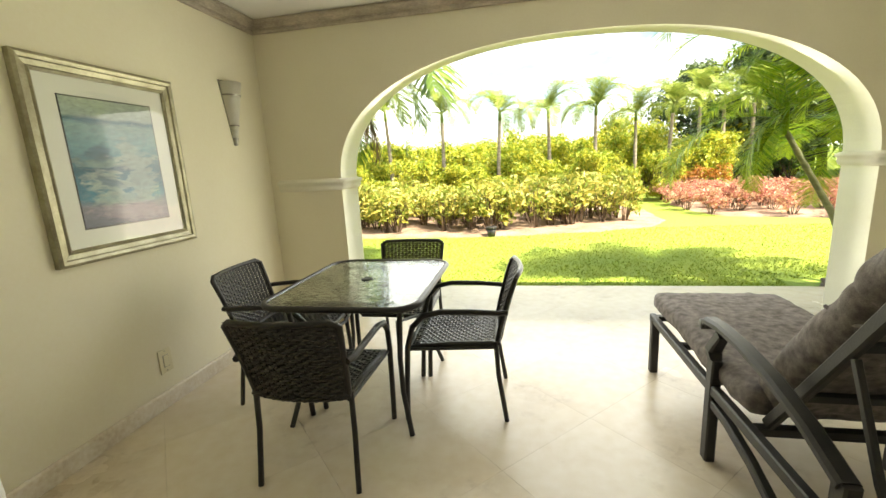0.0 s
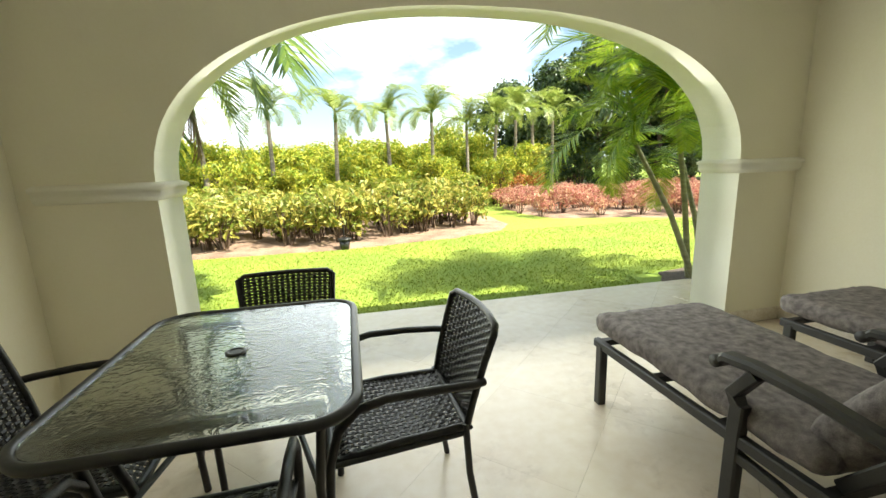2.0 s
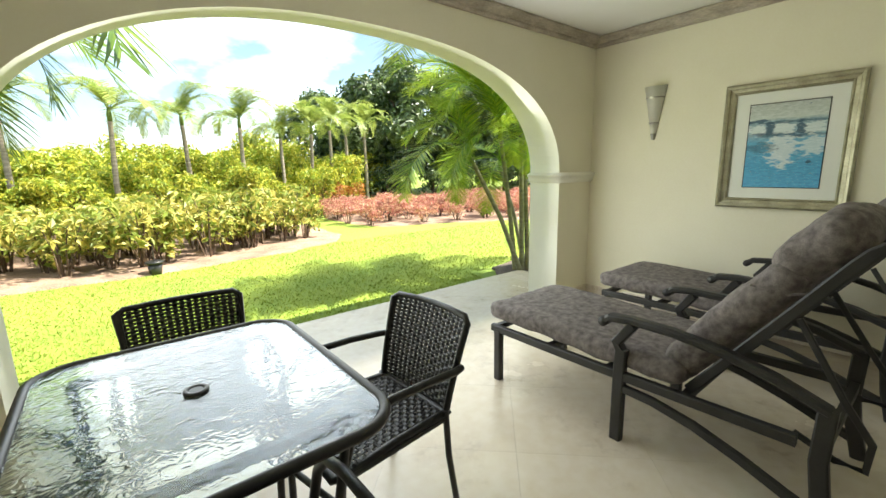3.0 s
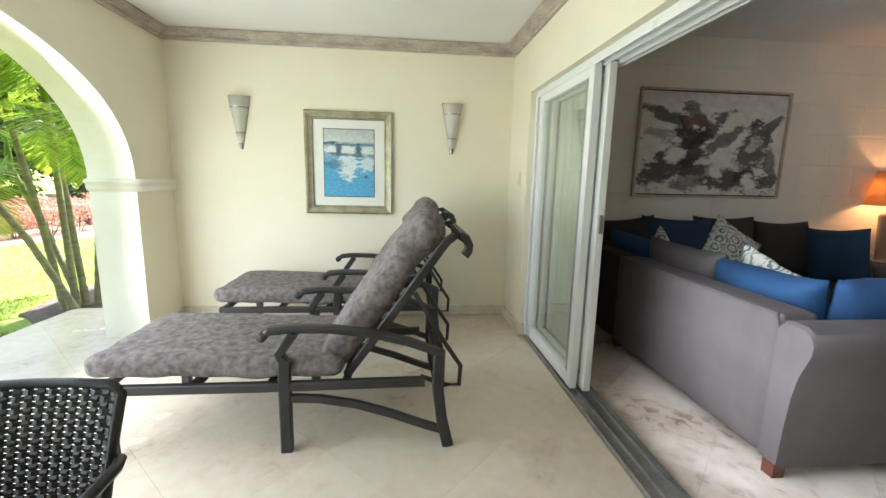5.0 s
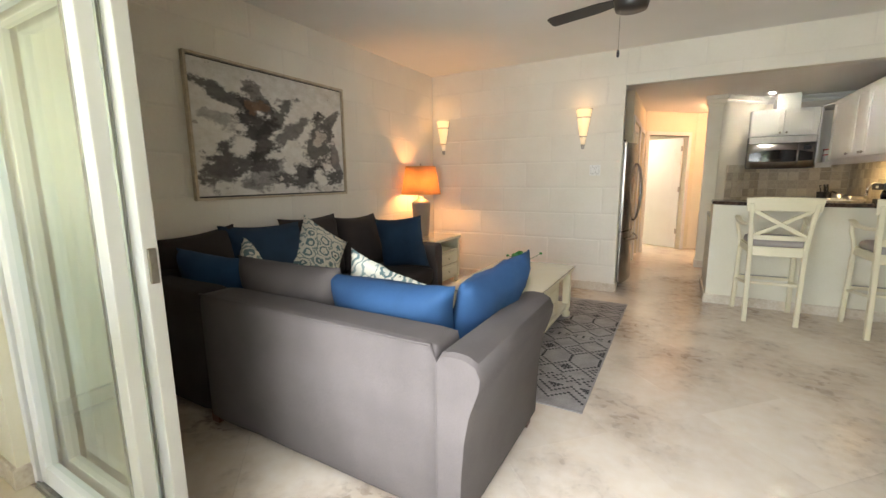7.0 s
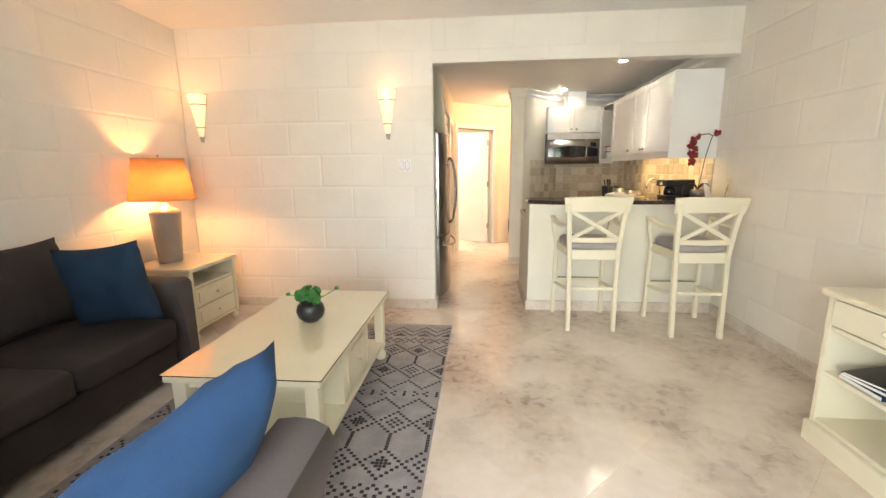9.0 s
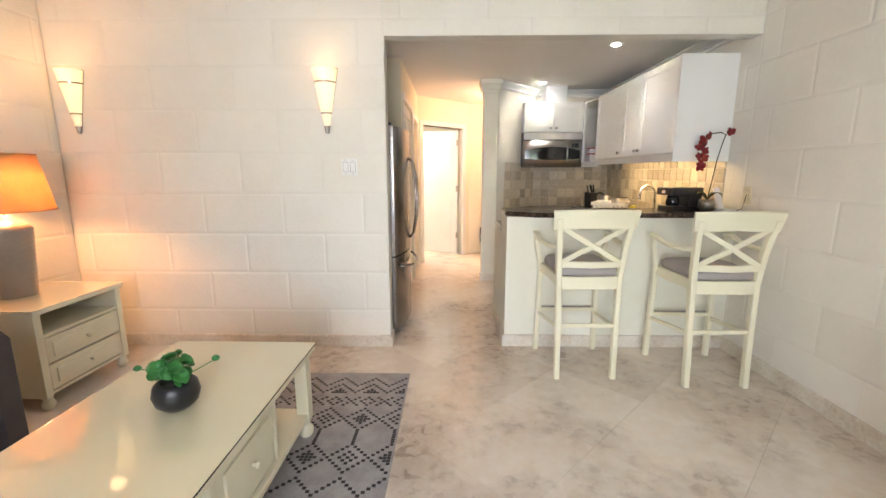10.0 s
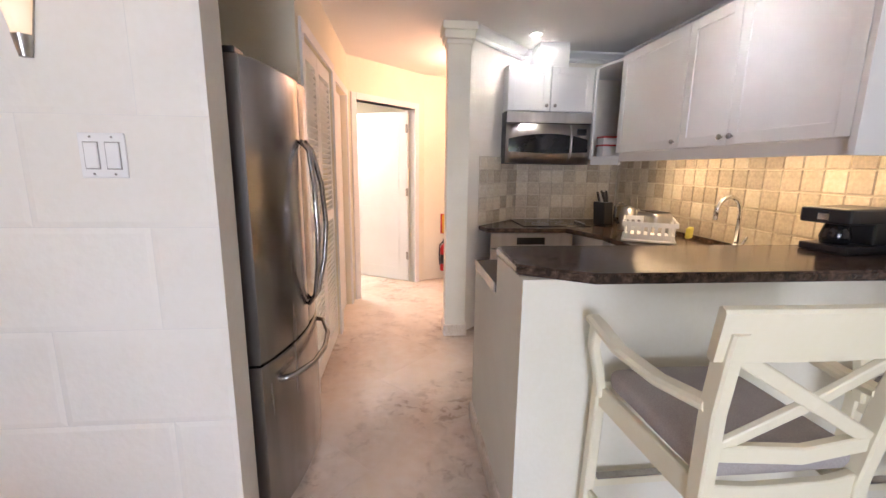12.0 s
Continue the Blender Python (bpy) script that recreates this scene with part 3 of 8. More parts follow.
door_panel("door_1", 1.45, 2.38, 0.205, "open white aluminium sliding glass door leaf")
d2 = door_panel("door_2", 1.41, 2.36, 0.135, "open white aluminium sliding glass door leaf behind another")
part("lock", slab(B(), 1.400, 1.412, -0.012, 0.012, 1.02, 1.13, 0.003), M_NICKEL, d2, "dark steel latch plate")
d3 = door_panel("door_3", -1.18, -0.235, 0.205, "open white aluminium sliding glass door leaf with a white pull handle")
bm = B()
sweep(bm, [(-0.270, 0.030, 0.895), (-0.276, 0.050, 0.897), (-0.290, 0.078, 0.925), (-0.296, 0.090, 0.98), (-0.297, 0.092, 1.035), (-0.296, 0.090, 1.09), (-0.290, 0.078, 1.145), (-0.276, 0.050, 1.173), (-0.270, 0.030, 1.175)], circ(0.0115, 10), up=(1, 0, 0))
auto(part("handle", bm, M_ALU, d3, "white bow handle"))
part("handle_plate", slab(B(), -0.298, -0.246, 0.0225, 0.031, 0.86, 1.21, 0.004), M_ALU, d3, "white handle plate")
bm = lathe(B(), [(0.0, 0.0), (0.016, 0.0), (0.016, 0.010), (0.010, 0.013), (0.0, 0.012)], 20, m=pose(-0.272, 0.031, 1.035, -90))
part("lock", bm, M_CHROME, d3, "round chrome key lock", True)
d4 = door_panel("door_4", -1.16, -0.29, 0.135, "open white aluminium sliding glass door leaf behind another")
fr = thing("window_frame", "white aluminium frame round the sliding glass doors", "door frame", kind="structure")
part("jamb", slab(B(), OX1 - 0.05, OX1 - 0.002, 0.06, 0.235, 0.0, LINTEL - 0.002, 0.003), M_ALU, fr)
part("jamb", slab(B(), OX0 + 0.002, OX0 + 0.05, 0.06, 0.235, 0.0, LINTEL - 0.002, 0.003), M_ALU, fr)
bm = B()
slab(bm, OX0 + 0.05, OX1 - 0.05, 0.06, 0.235, LINTEL - 0.028, LINTEL - 0.002)
for y in (0.065, 0.10, 0.17, 0.23):
    slab(bm, OX0 + 0.05, OX1 - 0.05, y - 0.004, y + 0.004, LINTEL - 0.05, LINTEL - 0.028)
part("head_track", bm, M_ALU, fr)
bm = B()
slab(bm, OX0 + 0.05, OX1 - 0.05, 0.06, 0.245, -0.003, 0.006)
for y in (0.068, 0.10, 0.17, 0.235):
    slab(bm, OX0 + 0.05, OX1 - 0.05, y - 0.004, y + 0.004, 0.006, 0.022)
part("floor_track", bm, M_TRACK, fr, "grey aluminium floor track")

cu = thing("curtain", "pale sheer curtain hanging behind the glass door", "curtain")
bm = B()
n, vs = 70, []
for i in range(n + 1):
    x = 1.56 + 0.78 * i / n
    y = 0.050 + 0.035 * math.sin(i * 0.62) + 0.012 * math.sin(i * 1.9 + 1)
    vs.append([bm.verts.new((x, y + 0.006 * math.sin(i * 0.9 + k), z)) for k, z in enumerate((0.03, 0.6, 1.3, 2.15))])
for a, b in zip(vs, vs[1:]):
    for k in range(3):
        bm.faces.new((a[k], b[k], b[k + 1], a[k + 1]))
ob = part("drape", bm, M_CURTAIN, cu, "", True, True)
ob.modifiers.new("thick", "SOLIDIFY").thickness = 0.002
part("curtain_rod", sweep(B(), [(1.45, 0.045, 1.985), (2.40, 0.045, 1.985)], circ(0.012, 10)), M_WHITE, cu)


# ---- wall things ----
def sconce(m, lit=None):
    ob = thing("wall_sconce", "lit cone wall sconce of frosted glass with nickel trim" if lit else "unlit cone wall sconce of frosted glass with nickel trim", "wall lamp", "cone sconces on the walls", m)
    prof = lambda z: 0.012 + 0.078 * (z / 0.44)
    def half(bm, z0, z1, grow=0.0, n=14, steps=1):
        rows = []
        for k in range(steps + 1):
            z = z0 + (z1 - z0) * k / steps
            r = prof(z) + grow
            rows.append([bm.verts.new((r * math.cos(math.pi * i / n), 0.006 + 1.05 * r * math.sin(math.pi * i / n), z)) for i in range(n + 1)])
        for a, b in zip(rows, rows[1:]):
            for i in range(n):
                bm.faces.new((a[i], a[i + 1], b[i + 1], b[i]))
        bm.faces.new(rows[0][::-1])
        bm.faces.new(rows[-1])
        bm.faces.new([r[0] for r in rows] + [r[-1] for r in reversed(rows)])
        return bm
    part("back_plate", prism(B(), [(-0.012, 0.0), (0.012, 0.0), (0.095, 0.452), (-0.095, 0.452)], 0.0, 0.005, Matrix(((1, 0, 0, 0), (0, 0, 1, 0), (0, 1, 0, 0), (0, 0, 0, 1)))), M_NICKEL, ob, "tapering nickel back plate")
    part("shade", half(B(), 0.145, 0.44), lit or M_SHADEOFF, ob, "frosted half-cone shade", True)
    part("lower_shade", half(B(), 0.05, 0.135), lit and M_SHADEDIM or M_SHADEOFF, ob, "frosted lower shade", True)
    for z in (0.135, 0.345):
        part("band", half(B(), z, z + 0.011, 0.003), M_NICKEL, ob, "thin nickel band")
    part("tip", half(B(), 0.0, 0.052, 0.002), M_NICKEL, ob, "pointed nickel tip")
    return ob


M_SHADELIT = glow("sconce_lit", (1.0, 0.55, 0.18), 0.085)
M_SHADEDIM = glow("sconce_dim", (1.0, 0.58, 0.24), 0.045)
TO_W, TO_E, TO_S = -90, 90, 0      # turns that face a wall thing into the room
sconce(pose(XW, 2.90, 1.545, 0, 0, -90))
sconce(pose(XE, 2.70, 1.535, 0, 0, 90))
sconce(pose(XE, 0.84, 1.540, 0, 0, 90))


def smears(m, size, turn, base, marks, warp=0.1, flow=(3, 3), fine=(18, 6), axis="x"):
    """A painted surface: tones down its height, then soft warped strokes (u, v, half length, half width, tilt, colour, weight)."""
    m.use_nodes = True
    n, l = m.node_tree.nodes, m.node_tree.links
    b = n["Principled BSDF"]
    b.inputs["Roughness"].default_value = 0.6
    w, h = size
    tc, sep, mu, mv, put = [n.new("ShaderNode" + k) for k in ("TexCoord", "SeparateXYZ", "MapRange", "MapRange", "CombineXYZ")]
    l.new(tc.outputs["Object"], sep.inputs[0])
    for node, src, span in ((mu, axis.upper(), w), (mv, "Z", h)):
        node.clamp = False
        node.inputs["From Min"].default_value, node.inputs["From Max"].default_value = span / 2, -span / 2
        l.new(sep.outputs[src], node.inputs["Value"])
    l.new(mu.outputs[0], put.inputs[0])
    l.new(mv.outputs[0], put.inputs[1])
    def cloud(scale, detail, rough, stretch):
        mp, no = n.new("ShaderNodeMapping"), n.new("ShaderNodeTexNoise")
        mp.inputs["Scale"].default_value, mp.inputs["Location"].default_value = (stretch[0], stretch[1], 1), (turn, turn * 2, turn)
        no.inputs["Scale"].default_value, no.inputs["Detail"].default_value, no.inputs["Roughness"].default_value = scale, detail, rough
        l.new(put.outputs[0], mp.inputs[0])
        l.new(mp.outputs[0], no.inputs["Vector"])
        return no
    sway = cloud(1.0, 5, 0.6, flow)
    half, shift, grain = n.new("ShaderNodeVectorMath"), n.new("ShaderNodeVectorMath"), cloud(1.0, 7, 0.65, fine)
    half.operation, half.inputs[1].default_value = "SUBTRACT", (0.5, 0.5, 0.5)
    shift.operation, shift.inputs[1].default_value = "MULTIPLY_ADD", (warp, warp, 0)
    l.new(sway.outputs["Color"], half.inputs[0])
    l.new(half.outputs[0], shift.inputs[0])
    l.new(put.outputs[0], shift.inputs[2])
    down, tone = n.new("ShaderNodeSeparateXYZ"), n.new("ShaderNodeValToRGB")
    l.new(shift.outputs[0], down.inputs[0])
    l.new(down.outputs["Y"], tone.inputs["Fac"])
    e = tone.color_ramp.elements
    while len(e) < len(base):
        e.new(0.5)
    for k, (p, c) in zip(e, base):
        k.position, k.color = p, (*c, 1)
    colour = tone.outputs["Color"]
    for u, v, ru, rv, tilt, c, weight in marks:
        mp, ln, fade, add, edge, mx = [n.new("ShaderNode" + k) for k in ("Mapping", "VectorMath", "MapRange", "Math", "MapRange", "MixRGB")]
        mp.vector_type = "TEXTURE"
        mp.inputs["Location"].default_value, mp.inputs["Rotation"].default_value, mp.inputs["Scale"].default_value = (u, v, 0), (0, 0, radians(tilt)), (ru, rv, 50)
        l.new(shift.outputs[0], mp.inputs[0])
        ln.operation = "LENGTH"
        l.new(mp.outputs[0], ln.inputs[0])
        fade.inputs["From Min"].default_value, fade.inputs["From Max"].default_value = 1.85, 0.3
        l.new(ln.outputs["Value"], fade.inputs["Value"])
        add.operation, add.inputs[1].default_value = "MULTIPLY_ADD", 2.4
        l.new(grain.outputs["Fac"], add.inputs[0])
        l.new(fade.outputs[0], add.inputs[2])
        edge.inputs["From Min"].default_value, edge.inputs["From Max"].default_value, edge.inputs["To Max"].default_value = 1.56, 1.80, weight
        l.new(add.outputs[0], edge.inputs["Value"])
        l.new(edge.outputs[0], mx.inputs["Fac"])
        l.new(colour, mx.inputs["Color1"])
        mx.inputs["Color2"].default_value = (*c, 1)
        colour = mx.outputs["Color"]
    rub, speck, sharp = n.new("ShaderNodeMixRGB"), cloud(1.0, 8, 0.7, (fine[0] * 1.7, fine[1] * 1.7)), n.new("ShaderNodeMapRange")
    sharp.inputs["From Min"].default_value, sharp.inputs["From Max"].default_value = 0.3, 0.7
    l.new(speck.outputs["Fac"], sharp.inputs["Value"])
    rub.blend_type, rub.inputs["Fac"].default_value = "OVERLAY", 0.35
    l.new(colour, rub.inputs["Color1"])
    l.new(sharp.outputs[0], rub.inputs["Color2"])
    l.new(rub.outputs["Color"], b.inputs["Base Color"])
    return m


PALE, INK, SEA, FOAM = (0.62, 0.66, 0.62), (0.05, 0.11, 0.17), (0.10, 0.38, 0.62), (0.72, 0.78, 0.78)
M_ART_E = smears(bpy.data.materials.new("bridge_print"), (0.44, 0.59), 3.1,
                 [(0.0, (0.52, 0.55, 0.52)), (0.17, PALE), (0.21, (0.30, 0.42, 0.48)), (0.36, (0.32, 0.46, 0.54)), (0.46, (0.14, 0.40, 0.60)), (0.75, SEA), (1.0, (0.12, 0.42, 0.68))],
                 [(0.10, 0.31, 0.15, 0.06, 0, FOAM, 1), (0.48, 0.30, 0.15, 0.055, 0, FOAM, 1), (0.86, 0.31, 0.15, 0.06, 0, FOAM, 0.9), (0.29, 0.29, 0.05, 0.09, 0, INK, 0.9), (0.69, 0.30, 0.05, 0.09, 0, INK, 0.9),
                  (0.10, 0.20, 0.13, 0.018, 0, INK, 0.9), (0.5, 0.225, 0.5, 0.012, 0, INK, 0.7), (0.5, 0.375, 0.5, 0.022, 2, INK, 0.8), (0.48, 0.55, 0.17, 0.17, 0, FOAM, 0.9), (0.88, 0.50, 0.15, 0.10, 0, FOAM, 0.8), (0.18, 0.52, 0.2, 0.05, 0, INK, 0.5), (0.84, 0.70, 0.03, 0.02, 0, INK, 0.9)],
                 0.05, (6, 9), (7, 30))
TEAL, GREYT, MIST = (0.030, 0.115, 0.17), (0.17, 0.27, 0.27), (0.31, 0.39, 0.38)
M_ART_W = smears(bpy.data.materials.new("boat_print"), (0.48, 0.62), 8.4,
                 [(0.0, (0.40, 0.46, 0.38)), (0.13, (0.34, 0.42, 0.40)), (0.16, TEAL), (0.20, (0.20, 0.34, 0.36)), (0.38, (0.14, 0.30, 0.35)), (0.56, TEAL), (0.78, (0.05, 0.20, 0.30)), (0.84, (0.20, 0.21, 0.26)), (1.0, (0.13, 0.14, 0.19))],
                 [(0.32, 0.50, 0.27, 0.05, 3, GREYT, 1), (0.72, 0.49, 0.22, 0.06, -4, MIST, 0.8), (0.64, 0.39, 0.12, 0.07, 20, MIST, 0.7), (0.26, 0.42, 0.14, 0.05, 0, INK, 0.7), (0.45, 0.55, 0.4, 0.018, 0, INK, 0.9),
                  (0.32, 0.65, 0.23, 0.085, 8, MIST, 0.75), (0.33, 0.65, 0.15, 0.03, 10, INK, 0.6), (0.72, 0.66, 0.17, 0.14, 0, MIST, 0.75), (0.45, 0.79, 0.35, 0.05, 0, MIST, 0.7), (0.55, 0.91, 0.4, 0.06, 0, (0.32, 0.30, 0.36), 0.8)],
                 0.05, (5, 8), (8, 26))


def picture(m, w, h, aw, ah, print_mat, label):
    """A framed print with mat board: centre of its back on the wall, x along the wall, y out of it."""
    ob = thing("framed_picture", label, "picture", "framed prints on the patio walls", m)
    for i, (a, b) in enumerate((((-w / 2, -h / 2), (w / 2, -h / 2)), ((w / 2, -h / 2), (w / 2, h / 2)), ((w / 2, h / 2), (-w / 2, h / 2)), ((-w / 2, h / 2), (-w / 2, -h / 2)))):
        bm, prof = B(), [(0, 0.0), (0, 0.030), (0.014, 0.038), (0.030, 0.034), (0.034, 0.025), (0.056, 0.020), (0.064, 0.026), (0.074, 0.018), (0.076, 0.0)]
        rows = []
        for px, pz in (a, b):
            sx, sz = -math.copysign(1, px), -math.copysign(1, pz)
            rows.append([bm.verts.new((px + sx * u, d, pz + sz * u)) for u, d in prof])
        for j in range(len(prof) - 1):
            bm.faces.new((rows[0][j], rows[1][j], rows[1][j + 1], rows[0][j + 1]))
        part("frame", bm, M_FRAME, ob)
    part("mat_board", slab(B(), -w / 2 + 0.05, w / 2 - 0.05, 0.004, 0.009, -h / 2 + 0.05, h / 2 - 0.05), M_MAT, ob, "off-white mat board")
    part("border", slab(B(), -aw / 2 - 0.006, aw / 2 + 0.006, 0.009, 0.0105, -ah / 2 - 0.006, ah / 2 + 0.006), M_BLACKMETAL, ob, "thin dark border line")
    part("print", slab(B(), -aw / 2, aw / 2, 0.0105, 0.012, -ah / 2, ah / 2), print_mat, ob, "blue print of water and a bridge")
    g = part("glazing", sheet(B(), -w / 2 + 0.056, w / 2 - 0.056, 0.0145, -h / 2 + 0.056, h / 2 - 0.056), M_PICGLASS, ob, "clear picture glass")
    g.visible_shadow = False
    return ob


picture(pose(XW, 1.938, 1.420, 0, 0, -90), 0.825, 0.95, 0.488, 0.622, M_ART_W, "framed teal boat print with wide mat and champagne frame")
picture(pose(XE, 1.768, 1.436, 0, 0, 90), 0.778, 0.91, 0.442, 0.594, M_ART_E, "framed blue bridge print with wide mat and champagne frame")


def plate(name, m, w, h, material, label, slots=0):
    ob = thing(name, label, "wall plate", m=m)
    part("cover", slab(B(), -w / 2, w / 2, 0.0, 0.007, -h / 2, h / 2, 0.003), material, ob)
    for i in range(slots):
        x = (i - (slots - 1) / 2) * w / max(slots, 1) * 0.92
        # a dark slab behind the rocker paints the shadow line round it
        part("rocker_shade", slab(B(), x - 0.0195, x + 0.0195, 0.0065, 0.0078, -0.0365, 0.0365), M_NICKEL, ob, "thin dark strip painting the shadow round the rocker")
        part("rocker", slab(B(), x - 0.017, x + 0.017, 0.007, 0.011, -0.034, 0.034, 0.002), material, ob)
        for z in (-h / 2 + 0.011, h / 2 - 0.011):
            part("screw", lathe(B(), [(0.0, 0.0), (0.0035, 0.0), (0.0028, 0.0015), (0.0, 0.0015)], 8, m=pose(x, 0.007, z, -90)), M_NICKEL, ob)
    return ob


plate("outlet_cover", pose(XW, 1.98, 0.275, 0, 0, -90), 0.088, 0.14, M_PLATE, "ivory outlet cover on the patio wall", 1)
plate("outlet_cover", pose(XE, 2.74, 0.345, 0, 0, 90), 0.08, 0.12, M_PLATE, "ivory outlet cover on the patio wall", 1)
plate("light_switch", pose(2.66, YS, 1.335, 0, 0, 0), 0.075, 0.12, M_PLATE, "ivory light switch beside the sliding doors", 1)

pc = thing("pull_chain", "dark ceiling fan pull chain with a small knob", "pull chain", m=pose(0.62, 1.76, 1.90))
part("cord", sweep(B(), [(0, 0, 0.02), (0, 0, PCEIL - 1.90)], circ(0.002, 6)), M_NICKEL, pc)
part("knob", lathe(B(), [(0, -0.012), (0.008, -0.008), (0.010, 0.004), (0.007, 0.022), (0.0, 0.026)], 12), M_BLACK, pc, "black knob", True)


# ---- woven patio chairs and the glass table ----
def strip(bm, pts, nrm, half, thick):
    """A flat woven strand through the points, lying across nrm."""
    rows = []
    for i, p in enumerate(pts):
        a, b = pts[max(i - 1, 0)], pts[min(i + 1, len(pts) - 1)]
        t = (b - a).normalized()
        s = t.cross(nrm(p)).normalized()
        q = s.cross(t).normalized()
        rows.append([bm.verts.new(p + s * half + q * thick), bm.verts.new(p - s * half + q * thick), bm.verts.new(p - s * half - q * thick), bm.verts.new(p + s * half - q * thick)])
    for r, q in zip(rows, rows[1:]):
        for j in range(4):
            bm.faces.new((r[j], r[(j + 1) % 4], q[(j + 1) % 4], q[j]))


def weave(name, surface, nu, nv, parent, hu, hv):
    """Woven strands over a surface(u, v) in 0..1: nu strands along v, nv strands along u."""
    bm = B()
    def normal(u, v):
        e = 1e-3
        return (surface(min(u + e, 1), v) - surface(max(u - e, 0), v)).cross(surface(u, min(v + e, 1)) - surface(u, max(v - e, 0))).normalized()
    amp = 0.0035
    for k in range(nv):
        v, pts, ns = (k + 0.5) / nv, [], []
        for i in range(2 * nu + 1):
            u = i / (2 * nu)
            w = 0 if i % 2 == 0 else amp * (1 if (i // 2 + k) % 2 else -1)
            pts.append(surface(u, v) + normal(u, v) * w)
        nn = normal(0.5, v)
        strip(bm, pts, lambda p: nn, hv, 0.0014)
    for k in range(nu):
        u, pts = (k + 0.5) / nu, []
        for i in range(2 * nv + 1):
            v = i / (2 * nv)
            w = 0 if i % 2 == 0 else amp * (-1 if (i // 2 + k) % 2 else 1)
            pts.append(surface(u, v) + normal(u, v) * w)
        nn = normal(u, 0.5)
        strip(bm, pts, lambda p: nn, hu, 0.0014)
    ob = part(name, bm, M_WICKER, parent)
    ob["kind"] = "stuff"
    return ob


def patio_chair():
    """Faces +y; the seat's middle stands over the origin."""
    ob = thing("patio_chair", "black woven wicker patio armchair with slim metal legs", "chair", "chairs round the patio table")
    def back(u, v):
        w = 0.205 + 0.03 * v
        x = (2 * u - 1) * w
        return Vector((x, -0.215 - 0.075 * v - 0.03 * v * v - 0.035 * (1 - (2 * u - 1) ** 2), 0.40 + 0.375 * v))
    def seat(u, v):
        return Vector(((2 * u - 1) * (0.205 + 0.02 * v), -0.225 + 0.46 * v, 0.425 - 0.018 * math.sin(math.pi * u) * math.sin(math.pi * v) - 0.03 * max(v - 0.88, 0) / 0.12))
    weave("back", back, 17, 26, ob, 0.0088, 0.0062)
    weave("seat", seat, 18, 26, ob, 0.0088, 0.0066)
    rim = [back(0, v) for v in (0, 0.35, 0.7, 0.95)] + [back(u, 1.0) for u in (0.06, 0.3, 0.5, 0.7, 0.94)] + [back(1, v) for v in (0.95, 0.7, 0.35, 0)]
    auto(part("back_rim", sweep(B(), rim, circ(0.013, 8), up=(0, 1, 0)), M_WICKER, ob), 60)
    srim = [seat(u, v) for u, v in ((0, 0), (0, 0.5), (0, 0.95), (0.05, 1), (0.5, 1), (0.95, 1), (1, 0.95), (1, 0.5), (1, 0), (0.5, 0))]
    auto(part("seat_rim", sweep(B(), srim, circ(0.014, 8), closed=True), M_WICKER, ob), 60)
    for s in (-1, 1):
        auto(part("back_leg", sweep(B(), [(s * 0.212, -0.215, 0.44), (s * 0.215, -0.225, 0.25), (s * 0.222, -0.262, 0.0)], circ(0.0125, 8), up=(0, 1, 0)), M_BLACKMETAL, ob), 60)
        arm = [(s * 0.232, 0.262, 0.0), (s * 0.240, 0.250, 0.20), (s * 0.248, 0.232, 0.42), (s * 0.254, 0.200, 0.53), (s * 0.258, 0.14, 0.592), (s * 0.258, 0.05, 0.612), (s * 0.256, -0.1, 0.610), (s * 0.250, -0.235, 0.600), (s * 0.236, -0.275, 0.598)]
        auto(part("arm_leg", sweep(B(), arm, circ(0.0145, 8), up=(1, 0, 0)), M_WICKER, ob, "wrapped arm running down into the front leg"), 60)
        auto(part("side_rail", sweep(B(), [(s * 0.21, -0.22, 0.405), (s * 0.238, 0.225, 0.405)], circ(0.010, 8)), M_BLACKMETAL, ob), 60)
    return ob


chair = patio_chair()
chair.matrix_basis = pose(-0.715, 1.70, 0, 0, 0, 2)
copy_thing(chair, pose(-0.165, 2.215, 0, 0, 0, 93))
copy_thing(chair, pose(-1.185, 2.24, 0, 0, 0, -87))
copy_thing(chair, pose(-0.62, 2.70, 0, 0, 0, 179))


def rounded(w, d, r, n=6):
    pts = []
    for cx, cy, a in ((w / 2 - r, d / 2 - r, 0), (-w / 2 + r, d / 2 - r, 90), (-w / 2 + r, -d / 2 + r, 180), (w / 2 - r, -d / 2 + r, 270)):
        pts += [(cx + r * math.cos(radians(a + 90 * i / n)), cy + r * math.sin(radians(a + 90 * i / n))) for i in range(n + 1)]
    return pts


TW, TD, TH = 0.80, 0.98, 0.70
tb = thing("patio_table", "black metal patio table with a rippled glass top", "table", m=pose(-0.685, 2.245, 0))
ring = rounded(TW, TD, 0.13, 8)
auto(part("rim", sweep(B(), [(x, y, TH - 0.012) for x, y in ring], circ(0.016, 8, 0.016), closed=True), M_BLACKMETAL, tb, "rounded black metal rim"), 60)
g = part("glass_top", prism(B(), rounded(TW - 0.03, TD - 0.03, 0.118, 8), TH - 0.010, TH - 0.004), M_TABLEGLASS, tb, "rippled glass top")
part("umbrella_ring", lathe(B(), [(0.026, -0.008), (0.034, -0.006), (0.034, 0.003), (0.026, 0.005), (0.020, 0.003), (0.020, -0.008)], 20, c=(0, 0, TH)), M_BLACK, tb, "black umbrella-hole ring", True)
part("umbrella_plug", lathe(B(), [(0.0, -0.006), (0.019, -0.006), (0.019, 0.002), (0.0, 0.002)], 16, c=(0, 0, TH)), M_BLACK, tb)
